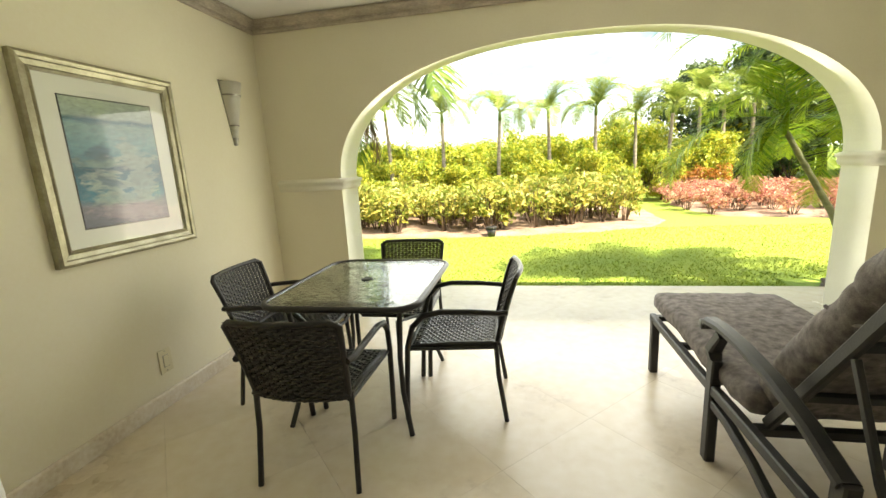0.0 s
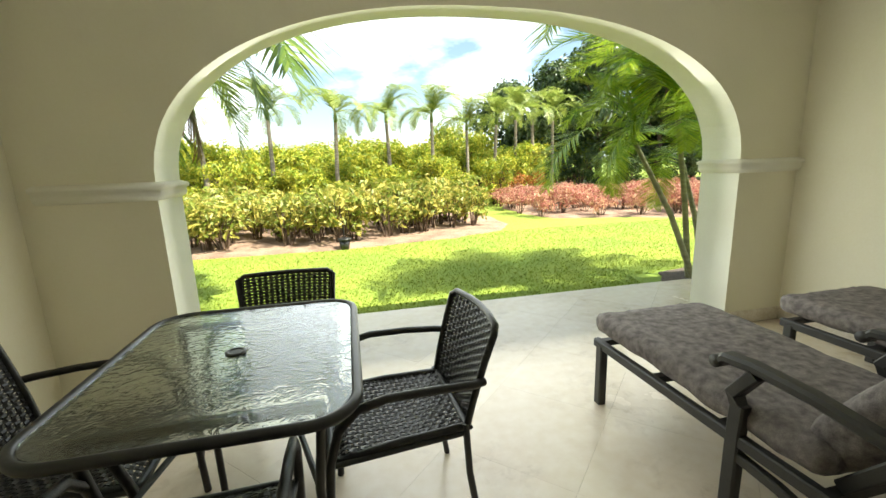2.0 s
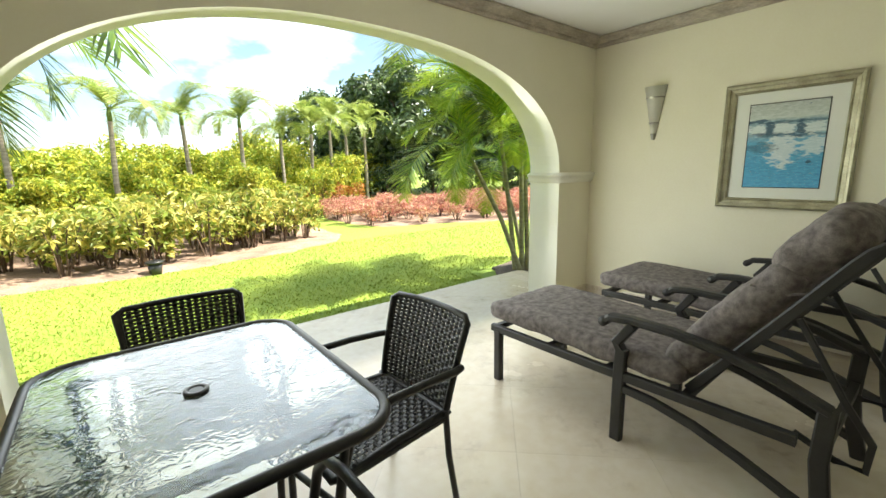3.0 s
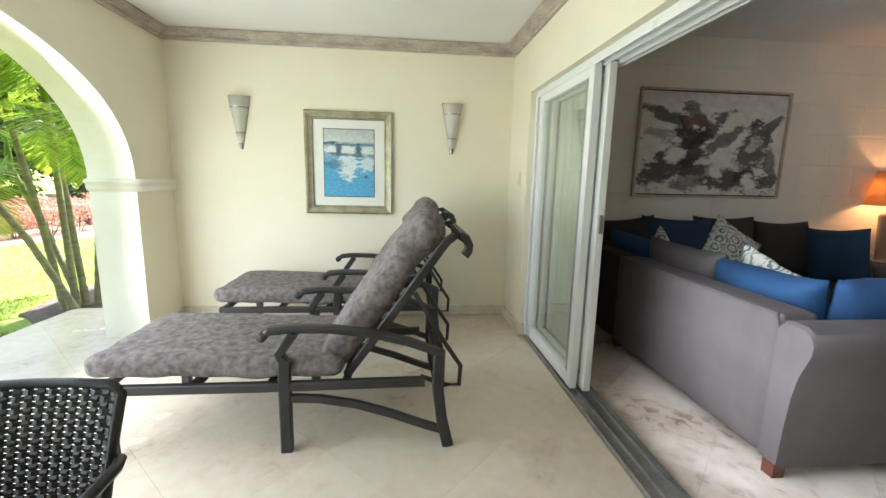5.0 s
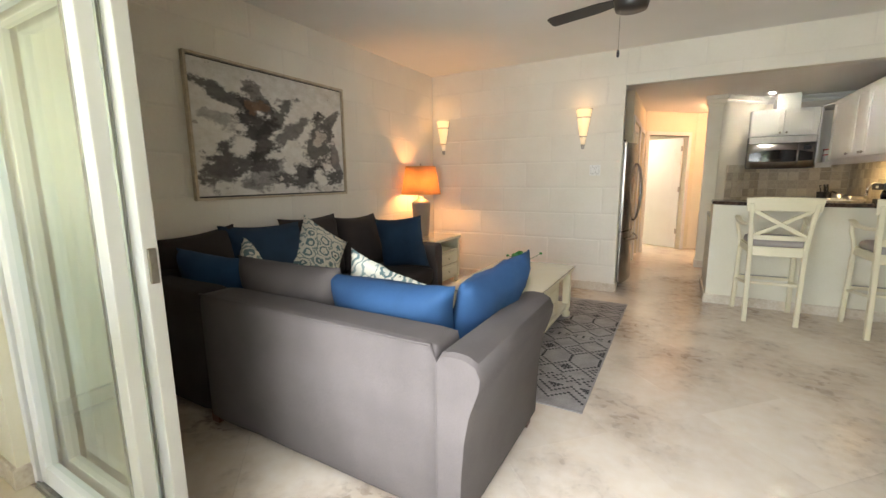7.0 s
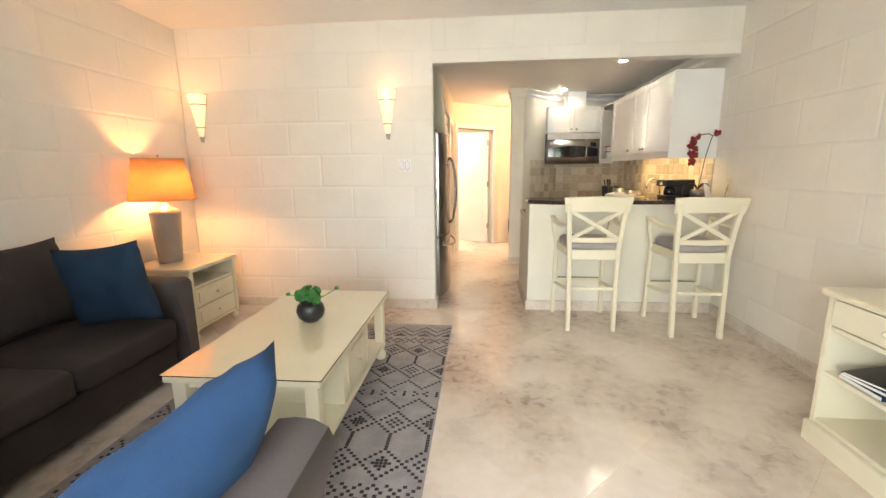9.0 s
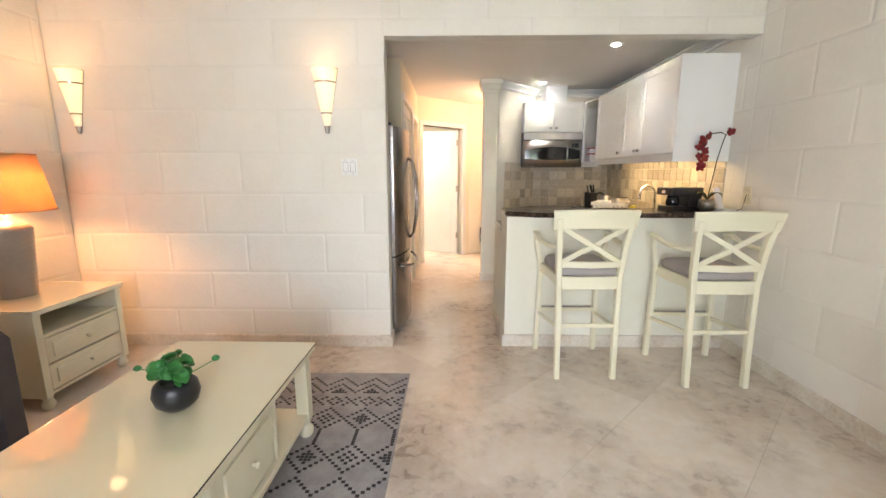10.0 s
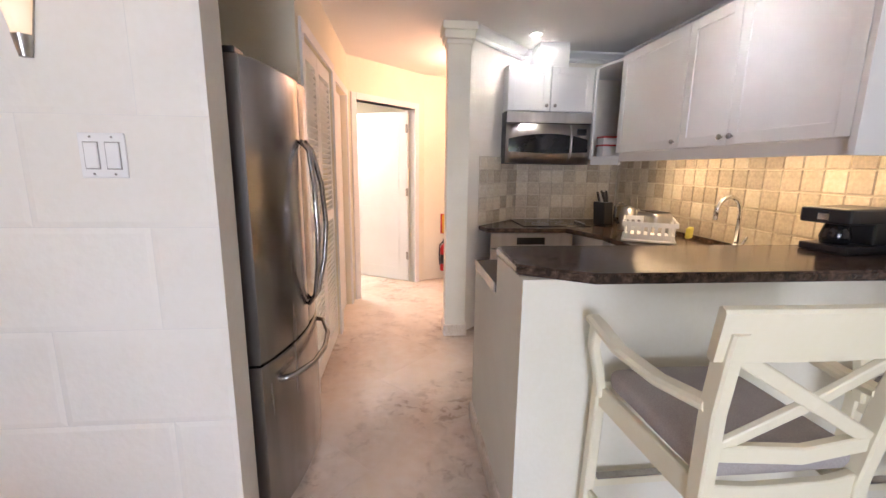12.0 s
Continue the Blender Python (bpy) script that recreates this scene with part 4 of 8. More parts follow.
for sx in (-1, 1):
    for sy in (-1, 1):
        leg = [(sx * 0.30, sy * 0.37, TH - 0.03), (sx * 0.285, sy * 0.35, 0.52), (sx * 0.27, sy * 0.33, 0.38), (sx * 0.28, sy * 0.35, 0.2), (sx * 0.33, sy * 0.41, 0.0)]
        auto(part("leg", sweep(B(), leg, circ(0.014, 8), up=(0, 1, 0)), M_BLACKMETAL, tb), 60)
for sx in (-1, 1):
    auto(part("stretcher", sweep(B(), [(sx * 0.27, -0.33, 0.38), (sx * 0.16, 0, 0.44), (sx * 0.27, 0.33, 0.38)], circ(0.010, 8)), M_BLACKMETAL, tb), 60)
for sy in (-1, 1):
    auto(part("apron", sweep(B(), [(-0.30, sy * 0.37, TH - 0.035), (0.30, sy * 0.37, TH - 0.035)], rect(0.02, 0.03)), M_BLACKMETAL, tb), 60)


# ---- chaise loungers ----
def lounger(m, label):
    """Head towards -y; x from 0 to 0.72; y = 0 at the rear feet."""
    ob = thing("chaise_lounger", label, "lounger", "pair of loungers on the patio", m)
    W, R = 0.72, rect(0.032, 0.052, 0.006)
    for s, x in ((1, 0.018), (-1, W - 0.018)):
        part("side_rail", sweep(B(), [(x, 1.62, 0.335), (x, 0.90, 0.335), (x, 0.12, 0.345)], rect(0.036, 0.045, 0.005)), M_CHARCOAL, ob)
        part("foot_leg", sweep(B(), [(x, 1.57, 0.335), (x, 1.57, 0.0)], rect(0.045, 0.05, 0.006), up=(0, 1, 0)), M_CHARCOAL, ob)
        part("middle_leg", sweep(B(), [(x, 0.775, 0.47), (x, 0.78, 0.36), (x, 0.78, 0.0)], rect(0.042, 0.055, 0.006), up=(0, 1, 0)), M_CHARCOAL, ob)
        part("arm_support", sweep(B(), [(x, 0.775, 0.45), (x, 0.80, 0.50), (x, 0.73, 0.60)], rect(0.040, 0.045, 0.006), up=(0, 1, 0)), M_CHARCOAL, ob)
        auto(part("rear_leg", sweep(B(), [(x, 0.0, 0.0), (x, 0.035, 0.15), (x, 0.055, 0.30), (x, 0.05, 0.50)], rect(0.042, 0.055, 0.006), up=(0, 1, 0)), M_CHARCOAL, ob), 30)
        auto(part("curved_brace", sweep(B(), [(x, 0.76, 0.275), (x, 0.62, 0.268), (x, 0.45, 0.235), (x, 0.28, 0.18), (x, 0.13, 0.12), (x, 0.03, 0.085)], rect(0.032, 0.038, 0.005)), M_CHARCOAL, ob), 30)
        arm = [(x, 0.865, 0.585), (x, 0.84, 0.612), (x, 0.74, 0.622), (x, 0.56, 0.618), (x, 0.38, 0.595), (x, 0.20, 0.55), (x, 0.045, 0.49)]
        auto(part("armrest", sweep(B(), arm, rect(0.055, 0.036, 0.010)), M_CHARCOAL, ob, "gently arched armrest"), 30)
        part("armrest_end", sweep(B(), [(x - 0.029, 0.868, 0.588), (x + 0.029, 0.868, 0.588)], circ(0.023, 12)), M_CHARCOAL, ob, "rolled armrest end", True)
        x2 = x + s * 0.065
        back = [(x2, 0.50, 0.36), (x2, 0.36, 0.55), (x2, 0.18, 0.80), (x2, 0.05, 0.985), (x2, 0.018, 1.026), (x2, -0.012, 1.048), (x2, -0.044, 1.050), (x2, -0.072, 1.034), (x2, -0.086, 1.006), (x2, -0.082, 0.976), (x2, -0.066, 0.955)]
        auto(part("back_frame", sweep(B(), back, rect(0.028, 0.042, 0.006), up=(0, 1, 0)), M_CHARCOAL, ob, "reclined back rail with a rolled top"), 30)
        auto(part("back_strut", sweep(B(), [(x2, 0.17, 0.77), (x2 - s * 0.02, 0.02, 0.52), (x2 - s * 0.02, -0.06, 0.40), (x2 - s * 0.02, -0.055, 0.30), (x2 - s * 0.02, 0.02, 0.30), (x2 - s * 0.02, 0.14, 0.35)], rect(0.018, 0.022, 0.004), up=(0, 1, 0)), M_CHARCOAL, ob, "bent adjusting strut"), 30)
    for y in (1.60, 1.2, 0.85, 0.5):
        part("cross_rail", sweep(B(), [(0.03, y, 0.335), (W - 0.03, y, 0.335)], rect(0.035, 0.03)), M_CHARCOAL, ob)
    for y, z in ((0.05, 0.985), (0.18, 0.80), (0.36, 0.55), (-0.075, 1.04)):
        part("back_slat", sweep(B(), [(0.09, y, z), (W - 0.09, y, z)], rect(0.03, 0.02)), M_CHARCOAL, ob)
    part("rear_rail", sweep(B(), [(0.03, 0.05, 0.34), (W - 0.03, 0.05, 0.34)], rect(0.03, 0.04)), M_CHARCOAL, ob)
    cu = tagged(new("lounger_cushion"), "mottled grey-brown velvet lounger cushion with a tied head roll", "cushion", "cushions on the loungers")
    cu.matrix_basis = m
    seat = rbox(B(), (W / 2, 1.09, 0.415), (0.68, 1.16, 0.105), 0.045, 24, 0.007, 9, 0.012)
    for v in seat.verts:
        v.co.z += 0.02 * max(0, math.sin((v.co.y - 0.9) * 2.4)) + 0.004 * noise.noise(v.co * 22)
        e = min(abs(v.co.x - 0.02), abs(v.co.x - 0.70), abs(v.co.y - 1.67))
        if e < 0.06:
            v.co.z += 0.006 * noise.noise(Vector((v.co.x * 40, v.co.y * 40, 0)))
    part("seat_pad", seat, M_CUSHION, cu, "", True)
    ang = math.degrees(math.atan2(0.64, 0.47))
    bk = rbox(B(), (0, 0.012, 0.325), (0.56, 0.145, 0.68), 0.068, 20, 0.010, 8, 0.0)
    for v in bk.verts:
        v.co.y += 0.006 * noise.noise(v.co * 18) + (0.012 if v.co.y > 0 else -0.004) * math.sin(max(0, v.co.z) * 5.2)
    bmesh.ops.transform(bk, matrix=pose(W / 2, 0.575, 0.405, 90 - ang + 0, 0, 0), verts=bk.verts)
    part("back_pad", bk, M_CUSHION, cu, "", True)
    hd = rbox(B(), (0, 0.0, 0.015), (0.53, 0.18, 0.33), 0.088, 20, 0.014, 9, 0.0, seed=4)
    for v in hd.verts:
        v.co.y += 0.008 * noise.noise(v.co * 16)
        v.co.x *= 1 + 0.05 * noise.noise(Vector((v.co.z * 8, 0, 3)))
    bmesh.ops.transform(hd, matrix=pose(W / 2, 0.165, 1.0, 90 - ang + 4, 0, 0), verts=hd.verts)
    part("head_pad", hd, M_CUSHION, cu, "puffed head roll", True)
    for x in (0.10, W - 0.10):
        part("tie", sweep(B(), [(x, 0.33, 0.86), (x, 0.24, 0.84), (x, 0.16, 0.86)], circ(0.006, 6), up=(1, 0, 0)), M_CUSHION, cu)
    return ob


lounger(pose(0.965, 1.05, 0, 0, 0, 0), "charcoal metal chaise lounger near the dining chairs")
lounger(pose(2.135, 0.985, 0, 0, 0, 0), "charcoal metal chaise lounger beside the patio wall")

# ---- living room ----
for y, x in ((2.886, 0), (1.037, 0)):
    sconce(pose(y, YL, 1.660, 0, 0, 0), M_SHADELIT)
    lamp("sconce_bulb", "POINT", (y, YL + 0.16, 2.17), 0.05, AMBER, 0.05)
plate("light_switch", pose(0.888, YL, 1.417, 0, 0, 0), 0.118, 0.12, M_PLATEW, "white double light switch beside the kitchen opening", 2)


CHAR, ASH, RUST = (0.030, 0.027, 0.026), (0.10, 0.092, 0.088), (0.20, 0.11, 0.06)
M_ABSTRACT = smears(bpy.data.materials.new("abstract_canvas"), (1.50, 0.97), 5.2,
                    [(0.0, (0.66, 0.64, 0.59)), (0.4, (0.74, 0.72, 0.67)), (1.0, (0.68, 0.66, 0.61))],
                    [(0.20, 0.25, 0.17, 0.045, 32, CHAR, 0.85), (0.36, 0.52, 0.10, 0.27, 0, CHAR, 0.95), (0.47, 0.36, 0.17, 0.05, -52, CHAR, 0.85), (0.36, 0.22, 0.05, 0.12, -20, ASH, 0.8),
                     (0.20, 0.72, 0.17, 0.12, -32, CHAR, 0.9), (0.13, 0.82, 0.09, 0.14, 10, ASH, 0.9), (0.58, 0.45, 0.22, 0.05, -38, ASH, 0.85), (0.78, 0.58, 0.085, 0.24, 8, CHAR, 0.85), (0.90, 0.32, 0.12, 0.035, -55, ASH, 0.9),
                     (0.74, 0.86, 0.21, 0.09, 0, CHAR, 0.9), (0.93, 0.70, 0.035, 0.20, -8, ASH, 0.8), (0.38, 0.84, 0.15, 0.10, -20, ASH, 0.7), (0.15, 0.42, 0.09, 0.05, 25, ASH, 0.5),
                     (0.25, 0.63, 0.055, 0.09, 20, (0.74, 0.72, 0.67), 1.0), (0.80, 0.88, 0.05, 0.07, 0, (0.76, 0.74, 0.68), 1.0), (0.36, 0.29, 0.05, 0.05, 0, RUST, 0.7), (0.80, 0.47, 0.035, 0.06, 20, (0.6, 0.56, 0.5), 0.8)],
                    0.15, (3.6, 3.6), (9, 9), "y")


pt = thing("abstract_painting", "large abstract grey and white painting in a pale frame", "painting", m=pose(LE, -1.740, 1.705))
PW, PH = 1.56, 1.03
part("canvas", slab(B(), -0.026, -0.012, -PW / 2 + 0.03, PW / 2 - 0.03, -PH / 2 + 0.03, PH / 2 - 0.03), M_ABSTRACT, pt, "smeared black, grey and white canvas")
part("backing", slab(B(), -0.012, 0.0, -PW / 2 + 0.008, PW / 2 - 0.008, -PH / 2 + 0.008, PH / 2 - 0.008), M_BLACK, pt)
for y0, y1, z0, z1 in ((-PW / 2, PW / 2, PH / 2 - 0.018, PH / 2), (-PW / 2, PW / 2, -PH / 2, -PH / 2 + 0.018), (-PW / 2, -PW / 2 + 0.018, -PH / 2 + 0.018, PH / 2 - 0.018), (PW / 2 - 0.018, PW / 2, -PH / 2 + 0.018, PH / 2 - 0.018)):
    part("frame", slab(B(), -0.042, -0.001, y0, y1, z0, z1, 0.002), M_PFRAME, pt)


# sectional sofa: a section whose back faces the doors, and a section along the wall
def arm_profile(flare=1):
    return [(0.056, 0.07), (-0.038, 0.07), (-0.044, 0.26), (-0.056, 0.42), (-0.076, 0.53), (-0.097, 0.59), (-0.114, 0.64), (-0.117, 0.685), (-0.10, 0.722), (-0.062, 0.742), (-0.01, 0.745), (0.035, 0.738), (0.056, 0.71), (0.056, 0.64)]


def sofa_arm(length, m):
    bm, prof = B(), arm_profile()
    rows = []
    for y, s in ((0.0, 0.96), (-0.015, 1.0), (-length + 0.015, 1.0), (-length, 0.96)):
        rows.append([bm.verts.new((0.03 + (x - 0.03) * s, y, 0.4 + (z - 0.4) * s)) for x, z in prof])
    for a, b in zip(rows, rows[1:]):
        for i in range(len(prof)):
            j = (i + 1) % len(prof)
            bm.faces.new((a[i], a[j], b[j], b[i]))
    bm.faces.new(rows[0][::-1])
    bm.faces.new(rows[-1])
    bmesh.ops.transform(bm, matrix=m, verts=bm.verts)
    return bm


sf = thing("sectional_sofa", "taupe upholstered sofa section with a rolled arm, back to the doors", "sofa", "sectional sofa in the living room", pose(0.66, -0.40, 0))
auto(part("arm", sofa_arm(0.92, pose(0, 0.01, 0)), M_SOFA, sf, "rolled flared arm"), 35)
part("back", rbox(B(), (0.775, -0.10, 0.415), (1.43, 0.20, 0.69), 0.028, 16, 0.004, 4), M_SOFA, sf, "high upholstered back", True)
part("back_seam", sweep(B(), [(0.060, 0.004, 0.09), (0.060, 0.004, 0.70), (0.085, -0.006, 0.752), (1.48, -0.006, 0.757)], circ(0.005, 6)), M_SOFA, sf, "raised piping")
part("base", slab(B(), 0.057, 1.62, -0.88, -0.18, 0.08, 0.30, 0.01), M_SOFASHADE, sf)
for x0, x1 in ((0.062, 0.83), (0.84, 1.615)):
    part("seat_cushion", rbox(B(), ((x0 + x1) / 2, -0.54, 0.375), (x1 - x0, 0.72, 0.16), 0.04, 12, 0.006, 5, 0.015), M_SOFASHADE, sf, "", True)
for x, y in ((0.015, -0.035), (0.015, -0.855), (1.53, -0.08), (1.53, -0.85)):
    part("foot", prism(B(), [(-0.030, -0.030), (0.030, -0.030), (0.030, 0.030), (-0.030, 0.030)], 0.0, 0.085, pose(x, y, 0)), M_WOODRED, sf, "tapered red-brown wooden foot")

s2 = thing("sectional_sofa", "taupe upholstered sofa section along the wall with an end arm, shade in its colour", "sofa", "sectional sofa in the living room", pose(2.16, -0.42, 0))
part("back", rbox(B(), (0.72, -1.20, 0.42), (0.24, 2.36, 0.70), 0.04, 14, 0.004, 4), M_SOFASHADE, s2, "", True)
part("corner_back", rbox(B(), (0.42, -0.10, 0.41), (0.78, 0.20, 0.68), 0.035, 12, 0.004, 4), M_SOFASHADE, s2, "", True)
part("base", slab(B(), 0.0, 0.62, -2.34, -0.20, 0.08, 0.30, 0.01), M_SOFASHADE, s2)
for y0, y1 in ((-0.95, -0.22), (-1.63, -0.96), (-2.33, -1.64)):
    part("seat_cushion", rbox(B(), (0.29, (y0 + y1) / 2, 0.375), (0.68, y1 - y0, 0.16), 0.04, 12, 0.006, 5, 0.015, seed=y0), M_SOFASHADE, s2, "", True)
auto(part("arm", sofa_arm(0.86, pose(0.84, -2.36, -0.06, 0, 0, 90) @ Matrix.Diagonal((-0.9, -1, 1, 1)) @ pose(0.13, 0, 0)), M_SOFA, s2, "rolled end arm"), 35)
for x, y in ((0.03, -0.30), (0.03, -2.44), (0.78, -2.44)):
    part("foot", slab(B(), x - 0.03, x + 0.03, y - 0.03, y + 0.03, 0, 0.085), M_WOODRED, s2, "wooden foot")

M_IKAT = bpy.data.materials.new("ikat_fabric")
M_IKAT.use_nodes = True
n, l = M_IKAT.node_tree.nodes, M_IKAT.node_tree.links
tc, mp, vo, rp, no, mx = [n.new("ShaderNode" + k) for k in ("TexCoord", "Mapping", "TexVoronoi", "ValToRGB", "TexNoise", "MixRGB")]
mp.inputs["Scale"].default_value = (1, 1, 0.72)
l.new(tc.outputs["Object"], mp.inputs["Vector"])
l.new(tc.outputs["Object"], no.inputs["Vector"])
no.inputs["Scale"].default_value = 26
mx.inputs["Fac"].default_value = 0.035
l.new(mp.outputs["Vector"], mx.inputs["Color1"])
l.new(no.outputs["Color"], mx.inputs["Color2"])
l.new(mx.outputs["Color"], vo.inputs["Vector"])
vo.inputs["Scale"].default_value = 10.5
vo.inputs["Randomness"].default_value = 0.35
e = rp.color_ramp.elements
rp.color_ramp.interpolation = "CONSTANT"
for p, c in ((0.0, (0.05, 0.045, 0.04)), (0.17, (0.66, 0.64, 0.54)), (0.30, (0.13, 0.20, 0.20)), (0.42, (0.66, 0.64, 0.54)), (0.56, (0.22, 0.28, 0.26)), (0.64, (0.66, 0.64, 0.54))):
    k = e[0] if p == 0 else e.new(p)
    k.position, k.color = p, (*c, 1)
e[len(e) - 1].color = (0.66, 0.64, 0.54, 1)
l.new(vo.outputs["Distance"], rp.inputs["Fac"])
l.new(rp.outputs["Color"], n["Principled BSDF"].inputs["Base Color"])
n["Principled BSDF"].inputs["Roughness"].default_value = 0.85


def throw(x, y, z, w, h, d, rz, lean, roll, material, label, name="throw_pillow", group="pillows on the sofa"):
    ob = part(name, pillow(B(), w, h, d, None, x * 3 + y), material, None, "", True)
    tagged(ob, label, "pillow", group)
    ob.matrix_basis = pose(x, y, z, 0, 0, rz) @ pose(0, 0, 0, lean, 0, 0) @ pose(0, 0, h / 2, 0, roll, 0) @ pose(0, 0, -h / 2)
    return ob


SZ = 0.455
throw(1.155, -0.79, SZ, 0.72, 0.44, 0.22, 180, 12, -1, M_BLUE, "bright blue linen throw pillow against the sofa back")
throw(0.88, -1.02, SZ, 0.58, 0.52, 0.18, 264, 20, -7, M_BLUE, "blue linen throw pillow leaning on the rolled arm")
throw(1.84, -0.80, SZ, 0.80, 0.46, 0.22, 180, 12, 0, M_SOFA, "grey taupe sofa back cushion", "back_cushion", "back cushions of the sofa")
throw(2.50, -0.80, SZ, 0.70, 0.45, 0.20, 184, 12, 2, M_BLUE, "blue linen throw pillow in the sofa corner")
throw(1.42, -1.04, SZ - 0.01, 0.47, 0.47, 0.13, 184, 14, 22, M_IKAT, "ikat patterned throw pillow behind a blue one")
throw(2.46, -1.06, SZ - 0.02, 0.45, 0.45, 0.13, 145, 14, 34, M_IKAT, "ikat patterned throw pillow in the sofa corner")
throw(2.66, -1.26, SZ - 0.01, 0.66, 0.58, 0.22, 84, 12, -2, M_NAVY, "large navy throw pillow against the wall section")
throw(2.54, -1.70, SZ + 0.04, 0.49, 0.49, 0.15, 88, 18, 53, M_IKAT, "ikat patterned throw pillow set on its corner")
throw(2.74, -1.82, SZ, 0.64, 0.58, 0.22, 90, 12, 0, M_SOFASHADE, "taupe sofa back cushion, coloured dark as in shade", "back_cushion", "back cushions of the sofa")
throw(2.73, -2.42, SZ, 0.58, 0.54, 0.22, 90, 12, 0, M_SOFASHADE, "taupe sofa back cushion, coloured dark as in shade", "back_cushion", "back cushions of the sofa")
throw(2.80, -0.80, SZ, 0.56, 0.55, 0.20, 62, 12, 8, M_SOFASHADE, "taupe sofa corner cushion, coloured dark as in shade", "back_cushion", "back cushions of the sofa")
throw(2.39, -2.61, SZ, 0.54, 0.52, 0.17, 184, 8, -6, M_NAVY, "navy throw pillow against the end arm")

# coffee table
ct = thing("coffee_table", "long cream wooden coffee table with a glass top and shelf", "coffee table", m=pose(1.20, -2.575, 0))
CX, CY = 0.36, 0.655
part("top", slab(B(), -CX, CX, -CY, CY, 0.465, 0.497, 0.006), M_CREAM, ct)
part("glass_top", slab(B(), -CX - 0.004, CX + 0.004, -CY - 0.004, CY + 0.004, 0.4985, 0.5055, 0.002), M_TABLETOP, ct, "glass sheet over the cream top")
part("glass_edge", sweep(B(), [(-CX - 0.005, -CY - 0.005, 0.501), (CX + 0.005, -CY - 0.005, 0.501), (CX + 0.005, CY + 0.005, 0.501), (-CX - 0.005, CY + 0.005, 0.501)], rect(0.002, 0.004), closed=True), M_BLACKGLASS, ct, "dark green glass edge")
for sx in (-1, 1):
    for sy in (-1, 1):
        x, y = sx * (CX - 0.055), sy * (CY - 0.055)
        part("leg", slab(B(), x - 0.032, x + 0.032, y - 0.032, y + 0.032, 0.10, 0.465, 0.004), M_CREAM, ct)
        part("bun_foot", lathe(B(), [(0.0, 0.0), (0.024, 0.0), (0.038, 0.022), (0.040, 0.045), (0.028, 0.068), (0.020, 0.078), (0.030, 0.088), (0.030, 0.10), (0.0, 0.10)], 18, c=(x, y, 0)), M_CREAM, ct, "turned bun foot", True)
part("shelf", slab(B(), -CX + 0.03, CX - 0.03, -CY + 0.03, CY - 0.03, 0.115, 0.145, 0.004), M_CREAM, ct)
for sy in (-1, 1):
    part("end_rail", slab(B(), -CX + 0.09, CX - 0.09, sy * (CY - 0.055) - 0.012, sy * (CY - 0.055) + 0.012, 0.425, 0.465), M_CREAM, ct)
    part("divider", slab(B(), -CX + 0.045, CX - 0.045, sy * 0.235 - 0.012, sy * 0.235 + 0.012, 0.145, 0.465), M_CREAM, ct)
for sx in (-1, 1):
    part("side_rail", slab(B(), sx * (CX - 0.055) - 0.012, sx * (CX - 0.055) + 0.012, -CY + 0.09, CY - 0.09, 0.435, 0.465), M_CREAM, ct)
    dr = part("drawer", slab(B(), sx * (CX - 0.06) - 0.01, sx * (CX - 0.06) + 0.014, -0.215, 0.215, 0.16, 0.425, 0.003), M_CREAM, ct, "drawer front")
    part("drawer_panel", slab(B(), sx * (CX - 0.045) - 0.006, sx * (CX - 0.045) + 0.006, -0.17, 0.17, 0.20, 0.39, 0.004), M_CREAM, dr)
    part("knob", lathe(B(), [(0.0, 0.0), (0.007, 0.0), (0.007, 0.012), (0.015, 0.018), (0.013, 0.026), (0.0, 0.029)], 14, m=pose(sx * (CX - 0.036), 0, 0.295, 0, 90 * sx, 0)), M_CREAM, dr, "", True)

pp = thing("potted_plant", "small green artificial plant in a round black pot", "plant", m=pose(1.165, -2.62, 0.506))
part("pot", lathe(B(), [(0.0, 0.0), (0.045, 0.0), (0.072, 0.025), (0.082, 0.06), (0.074, 0.095), (0.056, 0.112), (0.050, 0.108), (0.055, 0.092), (0.0, 0.090)], 28), M_BLACK, pp, "glossy round black pot", True)
rng = random.Random(5)
bm = B()
for i in range(34):
    a, el, r = rng.uniform(0, 6.28), rng.uniform(0.15, 1.3), rng.uniform(0.03, 0.085)
    c = Vector((math.cos(a) * r * math.cos(el), math.sin(a) * r * math.cos(el), 0.115 + r * math.sin(el) * 0.9))
    rad = rng.uniform(0.016, 0.030)
    q = Vector((math.cos(a), math.sin(a), 0.9)).to_track_quat("Z", "Y").to_matrix().to_4x4()
    lathe(bm, [(0.0, 0.0), (rad * 0.7, 0.004), (rad, 0.012), (rad * 0.93, 0.0125), (rad * 0.6, 0.006), (0.0, 0.002)], 9, m=Matrix.Translation(c) @ q @ pose(0, 0, 0, rng.uniform(-40, 40), rng.uniform(-40, 40), 0))
part("foliage", bm, M_LEAF, pp, "round fleshy leaves", True)
for k, (dx, dy, dz) in enumerate(((-0.17, 0.01, 0.20), (0.12, 0.02, 0.16), (0.03, -0.08, 0.18))):
    part("sprig", sweep(B(), [(0, 0, 0.11), (dx * 0.5, dy * 0.5, 0.15), (dx, dy, dz)], circ(0.0022, 6)), M_LEAF, pp)
    part("sprig_tip", lathe(B(), [(0.0, -0.008), (0.011, -0.004), (0.015, 0.004), (0.008, 0.013), (0.0, 0.014)], 9, c=(dx, dy, dz)), M_LEAF, pp, "light green tip", True)

